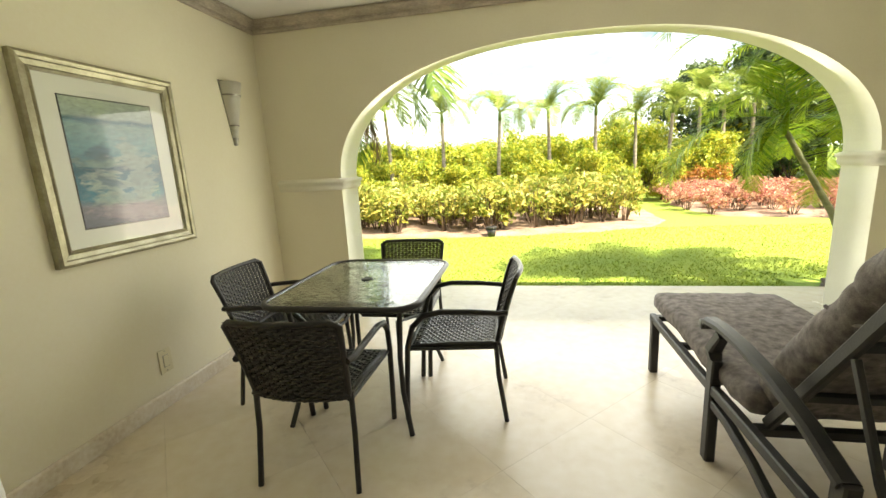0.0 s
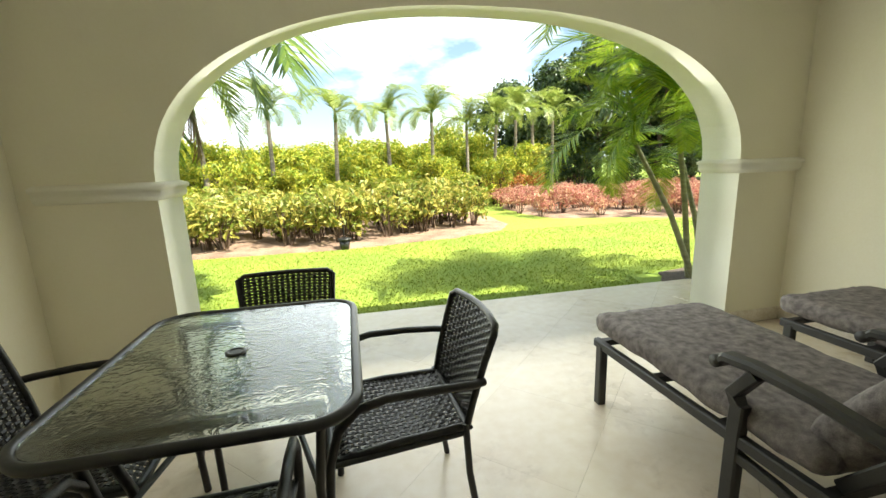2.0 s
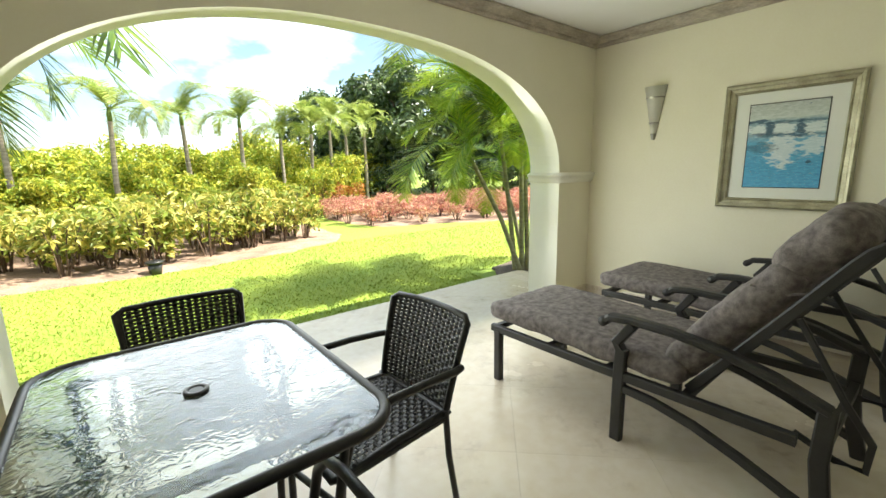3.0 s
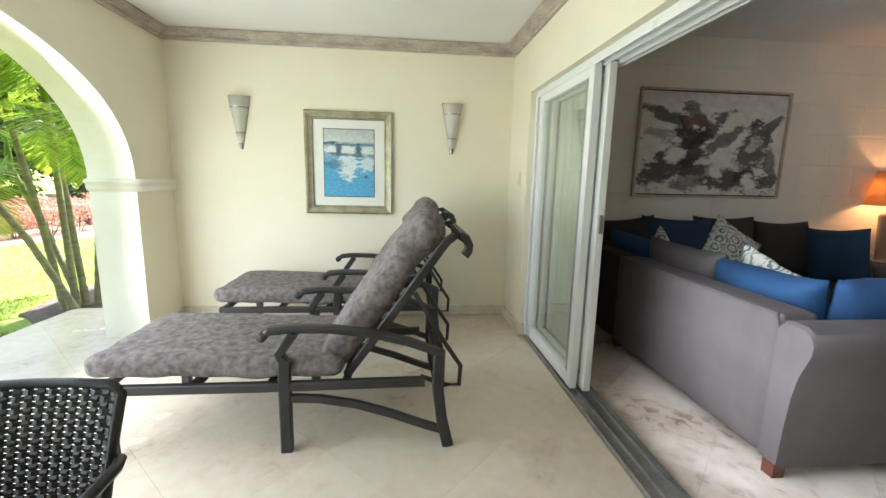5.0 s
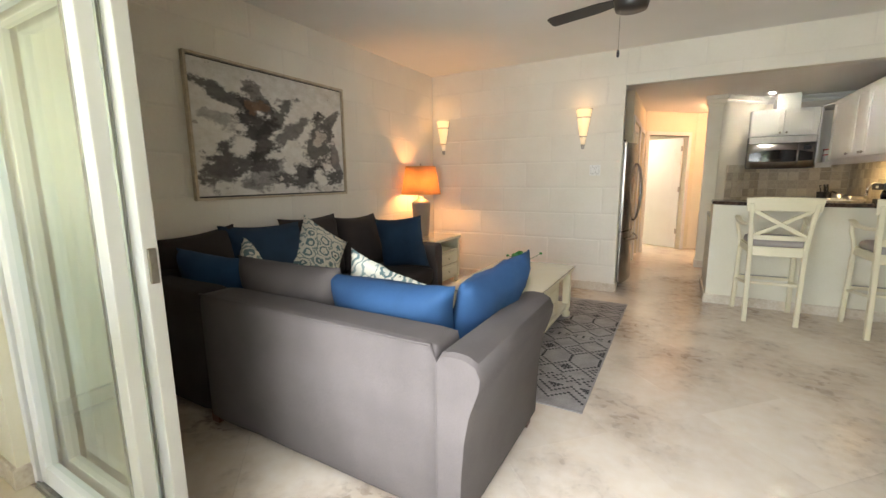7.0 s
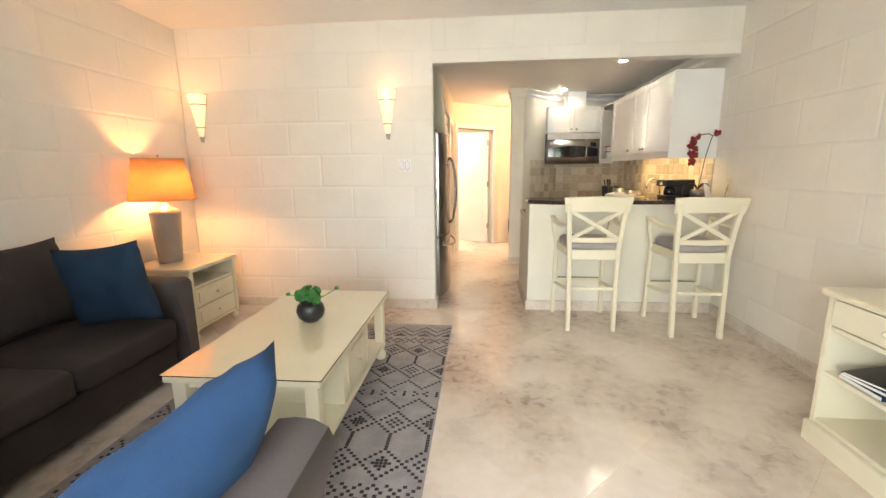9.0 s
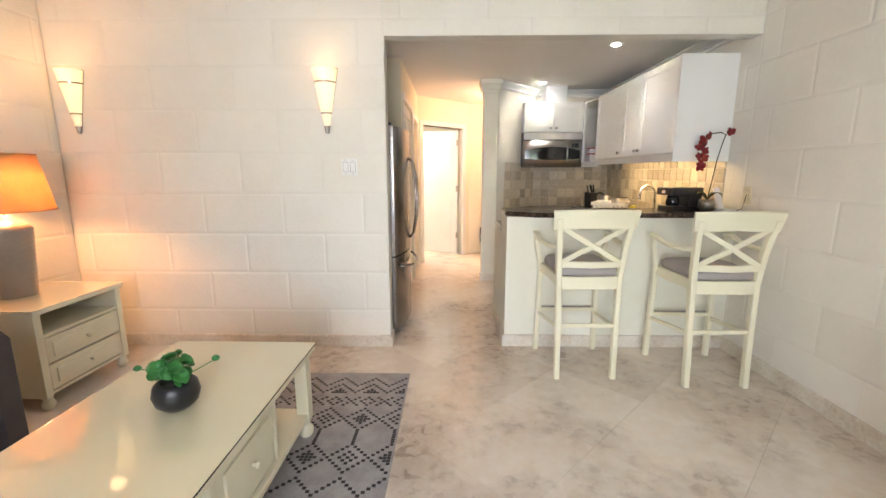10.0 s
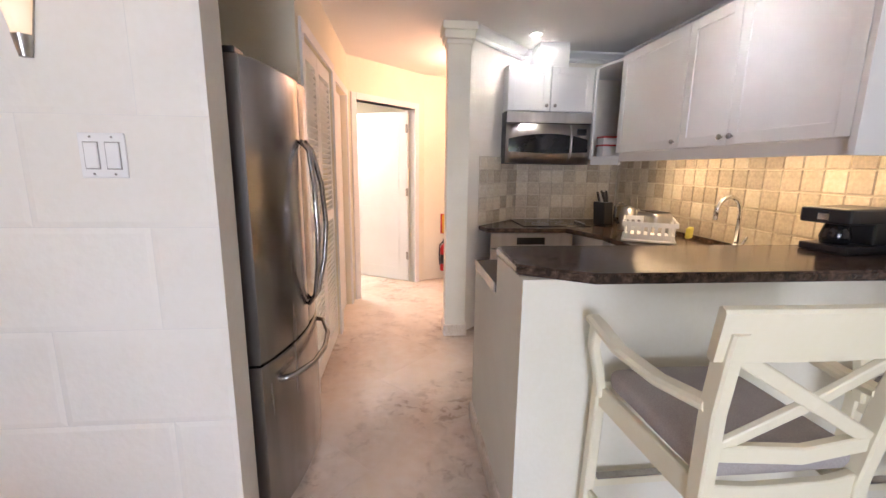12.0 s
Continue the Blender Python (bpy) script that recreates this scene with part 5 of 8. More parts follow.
# side table, lamp
st = thing("side_table", "cream side table with open shelf and two drawers", "side table", m=pose(2.74, -3.68, 0))
SX, SY = 0.285, 0.325
part("top", slab(B(), -SX, SX, -SY, SY, 0.585, 0.610, 0.005), M_CREAM, st)
part("glass_top", slab(B(), -SX - 0.003, SX + 0.003, -SY - 0.003, SY + 0.003, 0.6115, 0.6185, 0.002), M_TABLETOP, st, "glass sheet over the cream top")
for s in (-1, 1):
    part("side_panel", slab(B(), -SX + 0.03, SX - 0.02, s * (SY - 0.03) - 0.014, s * (SY - 0.03) + 0.014, 0.08, 0.585), M_CREAM, st)
    for sx in (-1, 1):
        part("bun_foot", lathe(B(), [(0.0, 0.0), (0.020, 0.0), (0.033, 0.02), (0.034, 0.04), (0.024, 0.06), (0.028, 0.08), (0.0, 0.08)], 16, c=(sx * (SX - 0.05), s * (SY - 0.045), 0)), M_CREAM, st, "turned bun foot", True)
        part("corner_post", slab(B(), sx * (SX - 0.04) - 0.022, sx * (SX - 0.04) + 0.022, s * (SY - 0.035) - 0.022, s * (SY - 0.035) + 0.022, 0.08, 0.585, 0.003), M_CREAM, st)
part("back_panel", slab(B(), SX - 0.05, SX - 0.035, -SY + 0.04, SY - 0.04, 0.08, 0.58), M_CREAM, st)
for z in (0.085, 0.435):
    part("shelf", slab(B(), -SX + 0.03, SX - 0.05, -SY + 0.045, SY - 0.045, z, z + 0.018), M_CREAM, st)
for z0, z1 in ((0.115, 0.265), (0.277, 0.428)):
    dr = part("drawer", slab(B(), -SX + 0.022, -SX + 0.05, -SY + 0.062, SY - 0.062, z0, z1, 0.003), M_CREAM, st, "drawer front")
    part("drawer_panel", slab(B(), -SX + 0.013, -SX + 0.024, -SY + 0.10, SY - 0.10, z0 + 0.03, z1 - 0.03, 0.004), M_CREAM, dr)
    part("knob", lathe(B(), [(0.0, 0.0), (0.006, 0.0), (0.006, 0.01), (0.013, 0.016), (0.011, 0.023), (0.0, 0.026)], 14, m=pose(-SX + 0.013, 0, (z0 + z1) / 2, 0, -90, 0)), M_CREAM, dr, "", True)

M_SHADE = surf("linen_shade", (0.72, 0.50, 0.26), (0.64, 0.44, 0.22), 5, 0.9, 0.4, 300, fine=0.15, translucent=0.55)
LX, LY = 2.84, -3.66
tl = thing("table_lamp", "lit ceramic table lamp with an orange-tan linen shade", "lamp", m=pose(LX, LY, 0.619))
prof = [(0.0, 0.0), (0.088, 0.0), (0.092, 0.006)]
for i in range(30):
    z = 0.01 + 0.41 * i / 29
    prof.append((0.091 + 0.026 * (i / 29) + (0.0035 if i % 2 else 0.0), z))
prof += [(0.100, 0.445), (0.060, 0.465), (0.036, 0.476), (0.030, 0.500), (0.0, 0.502)]
part("base", lathe(B(), prof, 32), M_LAMPBASE, tl, "ribbed pale ceramic base", True)
bm = B()
rows = []
for r, z in ((0.245, 0.53), (0.185, 0.87)):
    rows.append([bm.verts.new((r * math.cos(2 * math.pi * i / 40), r * math.sin(2 * math.pi * i / 40), z)) for i in range(40)])
for i in range(40):
    bm.faces.new((rows[0][i], rows[0][(i + 1) % 40], rows[1][(i + 1) % 40], rows[1][i]))
sh = part("shade", bm, M_SHADE, tl, "orange-tan tapered linen shade", True)
sh.modifiers.new("thick", "SOLIDIFY").thickness = 0.003
for r, z in ((0.246, 0.532), (0.186, 0.868)):
    part("shade_trim", sweep(B(), [(r * math.cos(2 * math.pi * i / 40), r * math.sin(2 * math.pi * i / 40), z) for i in range(40)], circ(0.004, 6), closed=True), M_SHADE, tl)
part("finial", lathe(B(), [(0.0, 0.87), (0.004, 0.87), (0.004, 0.883), (0.010, 0.887), (0.007, 0.901), (0.0, 0.903)], 12), M_NICKEL, tl, "small finial", True)
part("harp", sweep(B(), [(0, 0, 0.50), (0, 0, 0.87)], circ(0.004, 6), up=(0, 1, 0)), M_NICKEL, tl)
for a in (0, 120, 240):
    part("spider", sweep(B(), [(0, 0, 0.868), (0.185 * math.cos(radians(a)), 0.185 * math.sin(radians(a)), 0.868)], circ(0.002, 5)), M_NICKEL, tl)
lamp("table_lamp_bulb", "POINT", (LX, LY, 0.619 + 0.64), 2.0, (1.0, 0.45, 0.15), 0.045)

# rug
RX0, RX1, RY0, RY1 = 0.41, 2.05, -3.87, -1.50
rug = thing("area_rug", "grey woven rug with black tribal diamond pattern", "rug", m=pose(RX0, RY0, 0))
RW, RL = RX1 - RX0, RY1 - RY0
part("weave", slab(B(), 0, RW, 0, RL, 0.0, 0.008, 0.003), surf("grey_rug", (0.40, 0.375, 0.37), (0.30, 0.28, 0.275), 9, 0.95, 0.5, 300, fine=0.25), rug, "grey flat weave")
CELL, PER = 0.0203, 10
vs, fs = [], []
cols, rows_n = int((RW - 0.02) / CELL), int((RL - 0.02) / CELL)


def cell(i, j):
    if not (0 <= i < cols and 0 <= j < rows_n):
        return
    x, y, k, e = i * CELL + 0.01, j * CELL + 0.01, len(vs), CELL * 0.9
    vs.extend(((x, y, 0.0088), (x + e, y, 0.0088), (x + e, y + e, 0.0088), (x, y + e, 0.0088)))
    fs.append((k, k + 1, k + 2, k + 3))


def rug_mark(i, q):
    """Whether the rug's half pattern is black at column i and row q from its end."""
    d = (i + 5) % PER - 5                       # from the middle of the motif
    odd, side = ((i + 5) // PER) % 2, abs(d)
    if q in (3 + side, 7 + side):               # two zigzags
        return True
    if 10 <= q <= 12 and side <= q - 10:        # small stepped triangle
        return True
    r = abs(q - 17)
    if side + r == 2 or (5 - side == r and r in (1, 2)) or (side == 5 and r == 0):
        return True
    for c, flip in ((26, 0), (42, 1)):          # rows of large diamonds with a nested one
        r = abs(q - c)
        inner = side + r
        if inner == 5 or (inner <= 2 if odd ^ flip else inner in (0, 2)):
            return True
    if 32 <= q <= 36 and side == 0:             # bars that join them
        return True
    if q == 49 + side:
        return True
    r = abs(q - 58)
    return 5 - side == r and r in (1, 2) or (side == 0 and r <= 2)


for j in range(rows_n):
    for i in range(cols):
        if rug_mark(i, min(j, rows_n - 1 - j)):
            cell(i, j)
me = mesh_data("rug_pattern", vs, fs, surf("black_yarn", (0.028, 0.027, 0.03), (0.05, 0.048, 0.05), 12, 0.95, 0.5, 300))
ob = new("pattern", me)
ob.parent, ob["kind"], ob["label"] = rug, "stuff", "black stepped diamond pattern"

# ceiling fan
FX, FY = 0.36, -2.20
fn = thing("ceiling_fan", "dark ceiling fan with slim blades and a pull chain", "ceiling fan", m=pose(FX, FY, 0))
part("canopy", lathe(B(), [(0.0, LCEIL - 0.002), (0.065, LCEIL - 0.002), (0.060, LCEIL - 0.04), (0.016, LCEIL - 0.055), (0.0, LCEIL - 0.055)], 24), M_FANDK, fn, "", True)
part("downrod", sweep(B(), [(0, 0, LCEIL - 0.05), (0, 0, 2.50)], circ(0.012, 10), up=(0, 1, 0)), M_FANDK, fn)
part("motor_housing", lathe(B(), [(0.0, 2.51), (0.05, 2.505), (0.10, 2.47), (0.105, 2.40), (0.098, 2.37), (0.092, 2.350), (0.0, 2.346)], 28), M_FANDK, fn, "", True)
for a in (-15, 105, 201):
    bl = B()
    prism(bl, [(0.09, -0.035), (0.22, -0.055), (0.55, -0.06), (0.565, -0.045), (0.565, 0.035), (0.54, 0.05), (0.20, 0.045), (0.09, 0.03)], -0.003, 0.003)
    part("blade", bl, M_FANDK, fn).matrix_basis = pose(0, 0, 2.415, 0, 0, a) @ pose(0, 0, 0, 12, 0, 0)
part("pull_cord", sweep(B(), [(0.06, 0.02, 2.35), (0.06, 0.02, 2.12)], circ(0.0018, 6), up=(0, 1, 0)), M_NICKEL, fn)
part("pull_knob", lathe(B(), [(0.0, 2.075), (0.007, 2.08), (0.009, 2.10), (0.006, 2.12), (0.0, 2.122)], 12, c=(0.06, 0.02, 0)), M_BLACK, fn, "black pull knob", True)

# white console with books by the block wall
cn = thing("console_cabinet", "cream open console cabinet with glass top and a drawer", "cabinet", m=pose(LW, -2.44, 0))
CD, CL = 0.52, 1.30
part("plinth", slab(B(), 0.005, CD + 0.02, 0.0, CL, 0.0, 0.11, 0.008), M_CREAM, cn)
part("top", slab(B(), 0.005, CD + 0.02, -0.01, CL, 0.765, 0.79, 0.005), M_CREAM, cn)
part("glass_top", slab(B(), 0.005, CD + 0.024, -0.014, CL, 0.7915, 0.799, 0.002), M_TABLETOP, cn, "glass sheet over the top")
for y in (0.015, CL / 2, CL - 0.04):
    part("upright", slab(B(), 0.01, CD, y, y + 0.025, 0.11, 0.765), M_CREAM, cn)
part("back_panel", slab(B(), 0.006, 0.016, 0.015, CL - 0.015, 0.11, 0.765), M_CREAM, cn)
for z in (0.115, 0.37, 0.60):
    part("shelf", slab(B(), 0.016, CD - 0.005, 0.04, CL - 0.04, z, z + 0.02), M_CREAM, cn)
for y in (0.05, CL / 2 + 0.035):
    d = part("drawer", slab(B(), CD - 0.03, CD + 0.004, y, y + 0.55, 0.63, 0.755, 0.004), M_CREAM, cn, "drawer front")
    part("knob", lathe(B(), [(0.0, 0.0), (0.006, 0.0), (0.012, 0.016), (0.0, 0.025)], 12, m=pose(CD + 0.004, y + 0.275, 0.69, 0, 90, 0)), M_CREAM, d, "", True)
for k, (mat, dz) in enumerate(((M_NAVY, 0.022), (M_BLUE, 0.018), (M_BLACK, 0.014))):
    z = 0.391 + sum((0.022, 0.018, 0.014)[:k])
    bk = thing("book", "dark blue book lying on the console shelf", "book", "books in the console", pose(LW + 0.36, -2.22, z, 0, 0, 8 * k))
    part("cover", slab(B(), -0.14, 0.14, -0.11, 0.11, 0.0, dz - 0.001, 0.002), mat, bk)
    part("pages", slab(B(), -0.135, 0.1415, -0.105, 0.105, 0.003, dz - 0.004), M_MAT, bk)

# ---- kitchen ----
pen = thing("wall_peninsula", "white painted kitchen peninsula wall", "wall", kind="structure")
bm = B()
prism(bm, [(-0.30, -4.37), (-0.30, -4.74), (-0.42, -4.74), (-0.42, -4.52), (LW, -4.52), (LW, -4.37)], -0.05, 1.044)
part("bar_wall", bm, M_REVEAL, pen)
part("end_panel", slab(B(), -0.36, -0.30, -5.24, -4.74, -0.05, 0.879), M_REVEAL, pen)
moulding("baseboard", [(-0.30, -5.24, 0), (-0.30, -4.37, 0), (LW, -4.37, 0)], [(-u, w) for u, w in BASEB], M_BASE, "stone baseboard of the peninsula", False)
bar = thing("bar_counter", "polished dark brown granite bar counter top", "counter", m=pose(0, 0, 1.046))
bm = prism(B(), [(-0.300, -4.775), (-0.292, -4.43), (-0.51, -4.292), (LW + 0.002, -4.285), (LW + 0.002, -4.765)], 0.0, 0.036)
bmesh.ops.bevel(bm, geom=[e for e in bm.edges if abs(e.verts[0].co.z - e.verts[1].co.z) < 1e-4], offset=0.008, segments=2, affect="EDGES")
part("granite_slab", bm, M_GRANITE, bar)
low = thing("worktop", "polished dark brown granite kitchen worktop", "worktop", m=pose(0, 0, 0.88))
bm = prism(B(), [(-0.305, -4.745), (LW + 0.002, -4.745), (LW + 0.002, KY + 0.002), (-1.0, KY + 0.002), (-0.56, -6.60), (-0.60, -6.44), (-1.26, -6.42), (-1.40, -6.05), (-1.40, -5.255), (-0.305, -5.255)], 0.0, 0.036)
part("granite_slab", bm, M_GRANITE, low)
part("metal_edge", slab(B(), -0.3045, -0.298, -5.255, -4.78, -0.004, 0.040, 0.002), M_TRACK, low, "light metal edge strip")
part("upstand", slab(B(), LW + 0.002, LW + 0.02, KY + 0.03, -4.78, 0.0365, 0.06), M_GRANITE, low)


def base_unit(x0, x1, y0, y1, face):
    ob = thing("base_cabinet", "white kitchen base cabinet under the worktop", "cabinet", "kitchen base cabinets")
    part("body", slab(B(), x0, x1, y0, y1, 0.0, 0.878), M_WHITE, ob)
    if face == "x":
        for a, b in ((y0 + 0.01, (y0 + y1) / 2 - 0.003), ((y0 + y1) / 2 + 0.003, y1 - 0.01)):
            d = part("door", slab(B(), x1, x1 + 0.018, a, b, 0.11, 0.865, 0.002), M_WHITE, ob)
            part("knob", lathe(B(), [(0, 0), (0.006, 0), (0.013, 0.018), (0, 0.026)], 12, m=pose(x1 + 0.018, (y0 + y1) / 2 + (0.04 if a > (y0 + y1) / 2 else -0.04), 0.78, 0, 90, 0)), M_NICKEL, d, "nickel knob", True)
    return ob


base_unit(LW + 0.01, -1.46, -6.02, -5.27, "x")
base_unit(LW + 0.01, -1.40, -7.05, -6.04, "")
base_unit(LW + 0.01, -0.365, -5.22, -4.75, "")

ov = thing("oven", "built-in stainless steel oven under the cooktop", "oven", m=pose(-0.98, -6.46, 0))
part("body", slab(B(), -0.36, 0.30, -0.15, -0.02, 0.05, 0.875), M_BLACK, ov)
part("control_panel", slab(B(), -0.36, 0.34, -0.02, 0.004, 0.745, 0.872, 0.004), M_STEEL, ov, "stainless control panel")
part("display", slab(B(), -0.12, 0.12, 0.004, 0.006, 0.775, 0.835), M_BLACKGLASS, ov, "black display")
part("oven_door", slab(B(), -0.36, 0.34, -0.02, 0.006, 0.16, 0.735, 0.004), M_STEEL, ov)
part("door_handle", sweep(B(), [(-0.30, 0.006, 0.69), (-0.30, 0.05, 0.69), (0.28, 0.05, 0.69), (0.28, 0.006, 0.69)], circ(0.009, 8)), M_STEEL, ov, "bar handle")
ck = thing("cooktop", "black glass cooktop set into the granite worktop", "cooktop", m=pose(-1.24, -6.77, 0.917))
part("glass", slab(B(), -0.30, 0.30, -0.24, 0.24, 0.0, 0.006, 0.003), M_BLACKGLASS, ck)
for i in range(4):
    part("knob", lathe(B(), [(0, 0.006), (0.017, 0.006), (0.015, 0.026), (0, 0.027)], 14, c=(-0.25, 0.17 - i * 0.055, 0)), M_CHROME, ck, "chrome knob", True)
for x, y in ((0.12, 0.11), (0.12, -0.11), (-0.10, 0.11), (-0.10, -0.11)):
    part("burner_ring", sweep(B(), [(x + 0.075 * math.cos(2 * math.pi * i / 20), y + 0.075 * math.sin(2 * math.pi * i / 20), 0.0065) for i in range(20)], circ(0.0015, 5), closed=True), M_TRACK, ck)


def cab_door(ob, m, w, h, knob_x):
    """A shaker door in its own plane: x across, z up, face towards -y."""
    d = part("door", slab(B(), 0.002, w - 0.002, -0.018, 0.0, 0.002, h - 0.002, 0.002), M_WHITE, ob, "shaker door")
    d.matrix_basis = m
    bm = B()
    f = 0.062
    for x0, x1, z0, z1 in ((0.002, f, 0.002, h - 0.002), (w - f, w - 0.002, 0.002, h - 0.002), (f, w - f, 0.002, f), (f, w - f, h - f, h - 0.002)):
        slab(bm, x0, x1, -0.025, -0.018, z0, z1, 0.0015)
    part("shaker_frame", bm, M_WHITE, d)
    part("knob", lathe(B(), [(0, 0), (0.006, 0), (0.006, 0.008), (0.014, 0.014), (0.015, 0.022), (0.009, 0.028), (0, 0.029)], 16, m=pose(knob_x, -0.025, 0.045, 90, 0, 0)), M_NICKEL, d, "nickel knob", True)
    return d


CF = -1.622
UZ0, UZ1 = 1.53, 2.25
for y0, y1, kx in ((-5.195, -4.575, 0.585), (-5.585, -5.195, 0.035), (-6.35, -5.585, 0.045)):
    uc = thing("wall_cabinet", "white shaker wall cabinet above the worktop", "cabinet", "kitchen wall cabinets")
    first_uc = uc if y1 > -4.6 else first_uc
    part("body", slab(B(), LW + 0.003, CF - 0.001, y0 + 0.001, y1 - 0.001, UZ0, UZ1), M_WHITE, uc)
    cab_door(uc, Matrix(((0, -1, 0, CF), (-1, 0, 0, y1), (0, 0, 1, UZ0), (0, 0, 0, 1))), y1 - y0, UZ1 - UZ0, kx)
ep = first_uc
part("end_panel", slab(B(), LW + 0.003, CF + 0.025, -4.573, -4.548, 1.462, UZ1 + 0.004), M_WHITE, ep)
va = thing("cabinet_valance", "white light valance below the wall cabinets", "valance")
part("board", slab(B(), CF - 0.02, CF, -6.34, -4.575, 1.465, 1.528), M_WHITE, va)
for y0, y1 in ((-5.25, -4.75), (-6.10, -5.72)):
    ul = thing("under_cabinet_light", "warm strip light glowing under the wall cabinets", "strip light", "strip lights under the cabinets")
    part("diffuser", slab(B(), -1.70, -1.66, y0, y1, 1.512, 1.527), M_STRIPLIGHT, ul)
    part("housing", slab(B(), -1.71, -1.65, y0 - 0.01, y1 + 0.01, 1.527, 1.5295), M_WHITE, ul)
    lamp("under_cabinet_lamp", "AREA", (-1.74, (y0 + y1) / 2, 1.505), 0.30, (1.0, 0.66, 0.28), (y1 - y0 + 0.2, 0.06), (-1.80, (y0 + y1) / 2, 0.9))

cu2 = thing("open_corner_shelf", "white open corner shelf holding a red box", "shelf")
for z in (1.49, UZ1 - 0.02):
    part("board", prism(B(), [(LW + 0.003, -6.352), (-1.625, -6.352), (-1.55, -6.69), (-1.55, KY + 0.003), (LW + 0.003, KY + 0.003)], z, z + 0.02), M_WHITE, cu2)
part("side_panel", slab(B(), -1.57, -1.55, KY + 0.003, -6.69, 1.51, UZ1 - 0.02), M_WHITE, cu2)
part("lower_rail", prism(B(), [(-1.645, -6.352), (-1.625, -6.352), (-1.55, -6.69), (-1.57, -6.69)], 1.44, 1.489), M_WHITE, cu2)
bx = thing("storage_box", "clear storage box with a red lid", "box", m=pose(-1.72, -6.72, 1.511))
part("box", slab(B(), -0.08, 0.08, -0.06, 0.06, 0.0, 0.16, 0.004), M_PLATEW, bx)
for z in (0.09, 0.16):
    part("lid", slab(B(), -0.084, 0.084, -0.064, 0.064, z, z + 0.014, 0.003), M_RED, bx, "red lid")

mc = thing("wall_cabinet", "small white two-door cabinet above the microwave", "cabinet", "kitchen wall cabinets")
part("body", slab(B(), -1.548, -0.80, -7.05, -6.752, 1.885, UZ1), M_WHITE, mc)
for x0, x1, kx in ((-1.17, -0.80, 0.335), (-1.548, -1.174, 0.035)):
    cab_door(mc, Matrix(((-1, 0, 0, x1), (0, -1, 0, -6.751), (0, 0, 1, 1.885), (0, 0, 0, 1))), x1 - x0, UZ1 - 1.885, kx)
setting("duct_cover", slab(B(), -1.345, -1.085, KY, -6.80, UZ1, KCEIL), M_WHITE, "white boxed vent duct", "duct")

mw = thing("microwave", "stainless steel over-range microwave with a dark window", "microwave", m=pose(-0.795, -6.70, 1.442))
part("body", slab(B(), -0.75, 0.0, -0.36, -0.02, 0.0, 0.438), M_BLACK, mw)
rows, bm = [], B()
for i in range(13):
    u = i / 12
    rows.append([bm.verts.new((-0.75 * u, -0.02 + 0.035 * math.sin(math.pi * u), z)) for z in (0.005, 0.335)])
for a, b in zip(rows, rows[1:]):
    bm.faces.new((a[0], b[0], b[1], a[1]))
ob = part("door", bm, M_STEEL, mw, "bowed stainless door", True)
ob.modifiers.new("thick", "SOLIDIFY").thickness = 0.02
bm, rows = B(), []
for i in range(13):
    u = 0.03 + 0.94 * i / 12
    lo = 0.085 + 0.02 * abs(2 * u - 1)
    hi = 0.255 - 0.05 * (2 * u - 1) ** 2
    rows.append([bm.verts.new((-0.75 * u, -0.0165 + 0.035 * math.sin(math.pi * u) + 0.006, z)) for z in (lo, hi)])
for a, b in zip(rows, rows[1:]):
    bm.faces.new((a[0], b[0], b[1], a[1]))
part("window", bm, M_BLACKGLASS, mw, "dark curved window", True)
part("vent_panel", slab(B(), -0.748, -0.002, -0.02, 0.0, 0.345, 0.436, 0.004), M_STEEL, mw)
part("display", slab(B(), -0.70, -0.615, 0.012, 0.017, 0.245, 0.30), M_BLACKGLASS, mw, "small display")
part("handle", sweep(B(), [(-0.545, 0.005, 0.04), (-0.55, 0.055, 0.06), (-0.55, 0.062, 0.18), (-0.55, 0.055, 0.31), (-0.545, 0.005, 0.33)], circ(0.010, 8), up=(1, 0, 0)), M_STEEL, mw, "bowed steel handle", True)

for x, y in ((-1.28, -5.05), (-0.985, -6.62)):
    dl = thing("downlight", "round recessed ceiling downlight, switched on", "ceiling light", "downlights in the kitchen", pose(x, y, KCEIL))
    part("trim_ring", lathe(B(), [(0.036, -0.001), (0.055, -0.001), (0.052, -0.006), (0.038, -0.004)], 24), M_WHITE, dl, "", True)
    part("lens", lathe(B(), [(0, -0.002), (0.037, -0.002), (0.037, -0.004), (0, -0.004)], 20), M_BULB, dl, "glowing lens")
    lamp("downlight_lamp", "SPOT", (x, y, KCEIL - 0.03), 0.75 if y > -6 else 0.2, COOL, 0.10, (x, y, 0), 110)

moulding("trim", [(LW, -4.55, KCEIL), (LW, KY, KCEIL), (-1.0, KY, KCEIL), (-0.44, -6.49, KCEIL)][::-1], [(-u, w) for u, w in CROWN], M_WHITE, "white kitchen crown moulding", False)
pr = thing("pillar", "square white painted pillar with a moulded cap", "pillar", kind="structure", m=pose(-0.345, -6.50, 0))
part("shaft", slab(B(), -0.085, 0.085, -0.085, 0.085, 0, KCEIL - 0.002), M_REVEAL, pr)
for z0, z1, g in ((0.0, 0.10, 0.014), (KCEIL - 0.155, KCEIL - 0.12, 0.012), (KCEIL - 0.12, KCEIL - 0.06, 0.03), (KCEIL - 0.06, KCEIL - 0.003, 0.045)):
    part("cap_moulding" if z0 > 1 else "plinth", slab(B(), -0.085 - g, 0.085 + g, -0.085 - g, 0.085 + g, z0, z1, 0.006), M_REVEAL if z0 > 1 else M_BASE, pr)

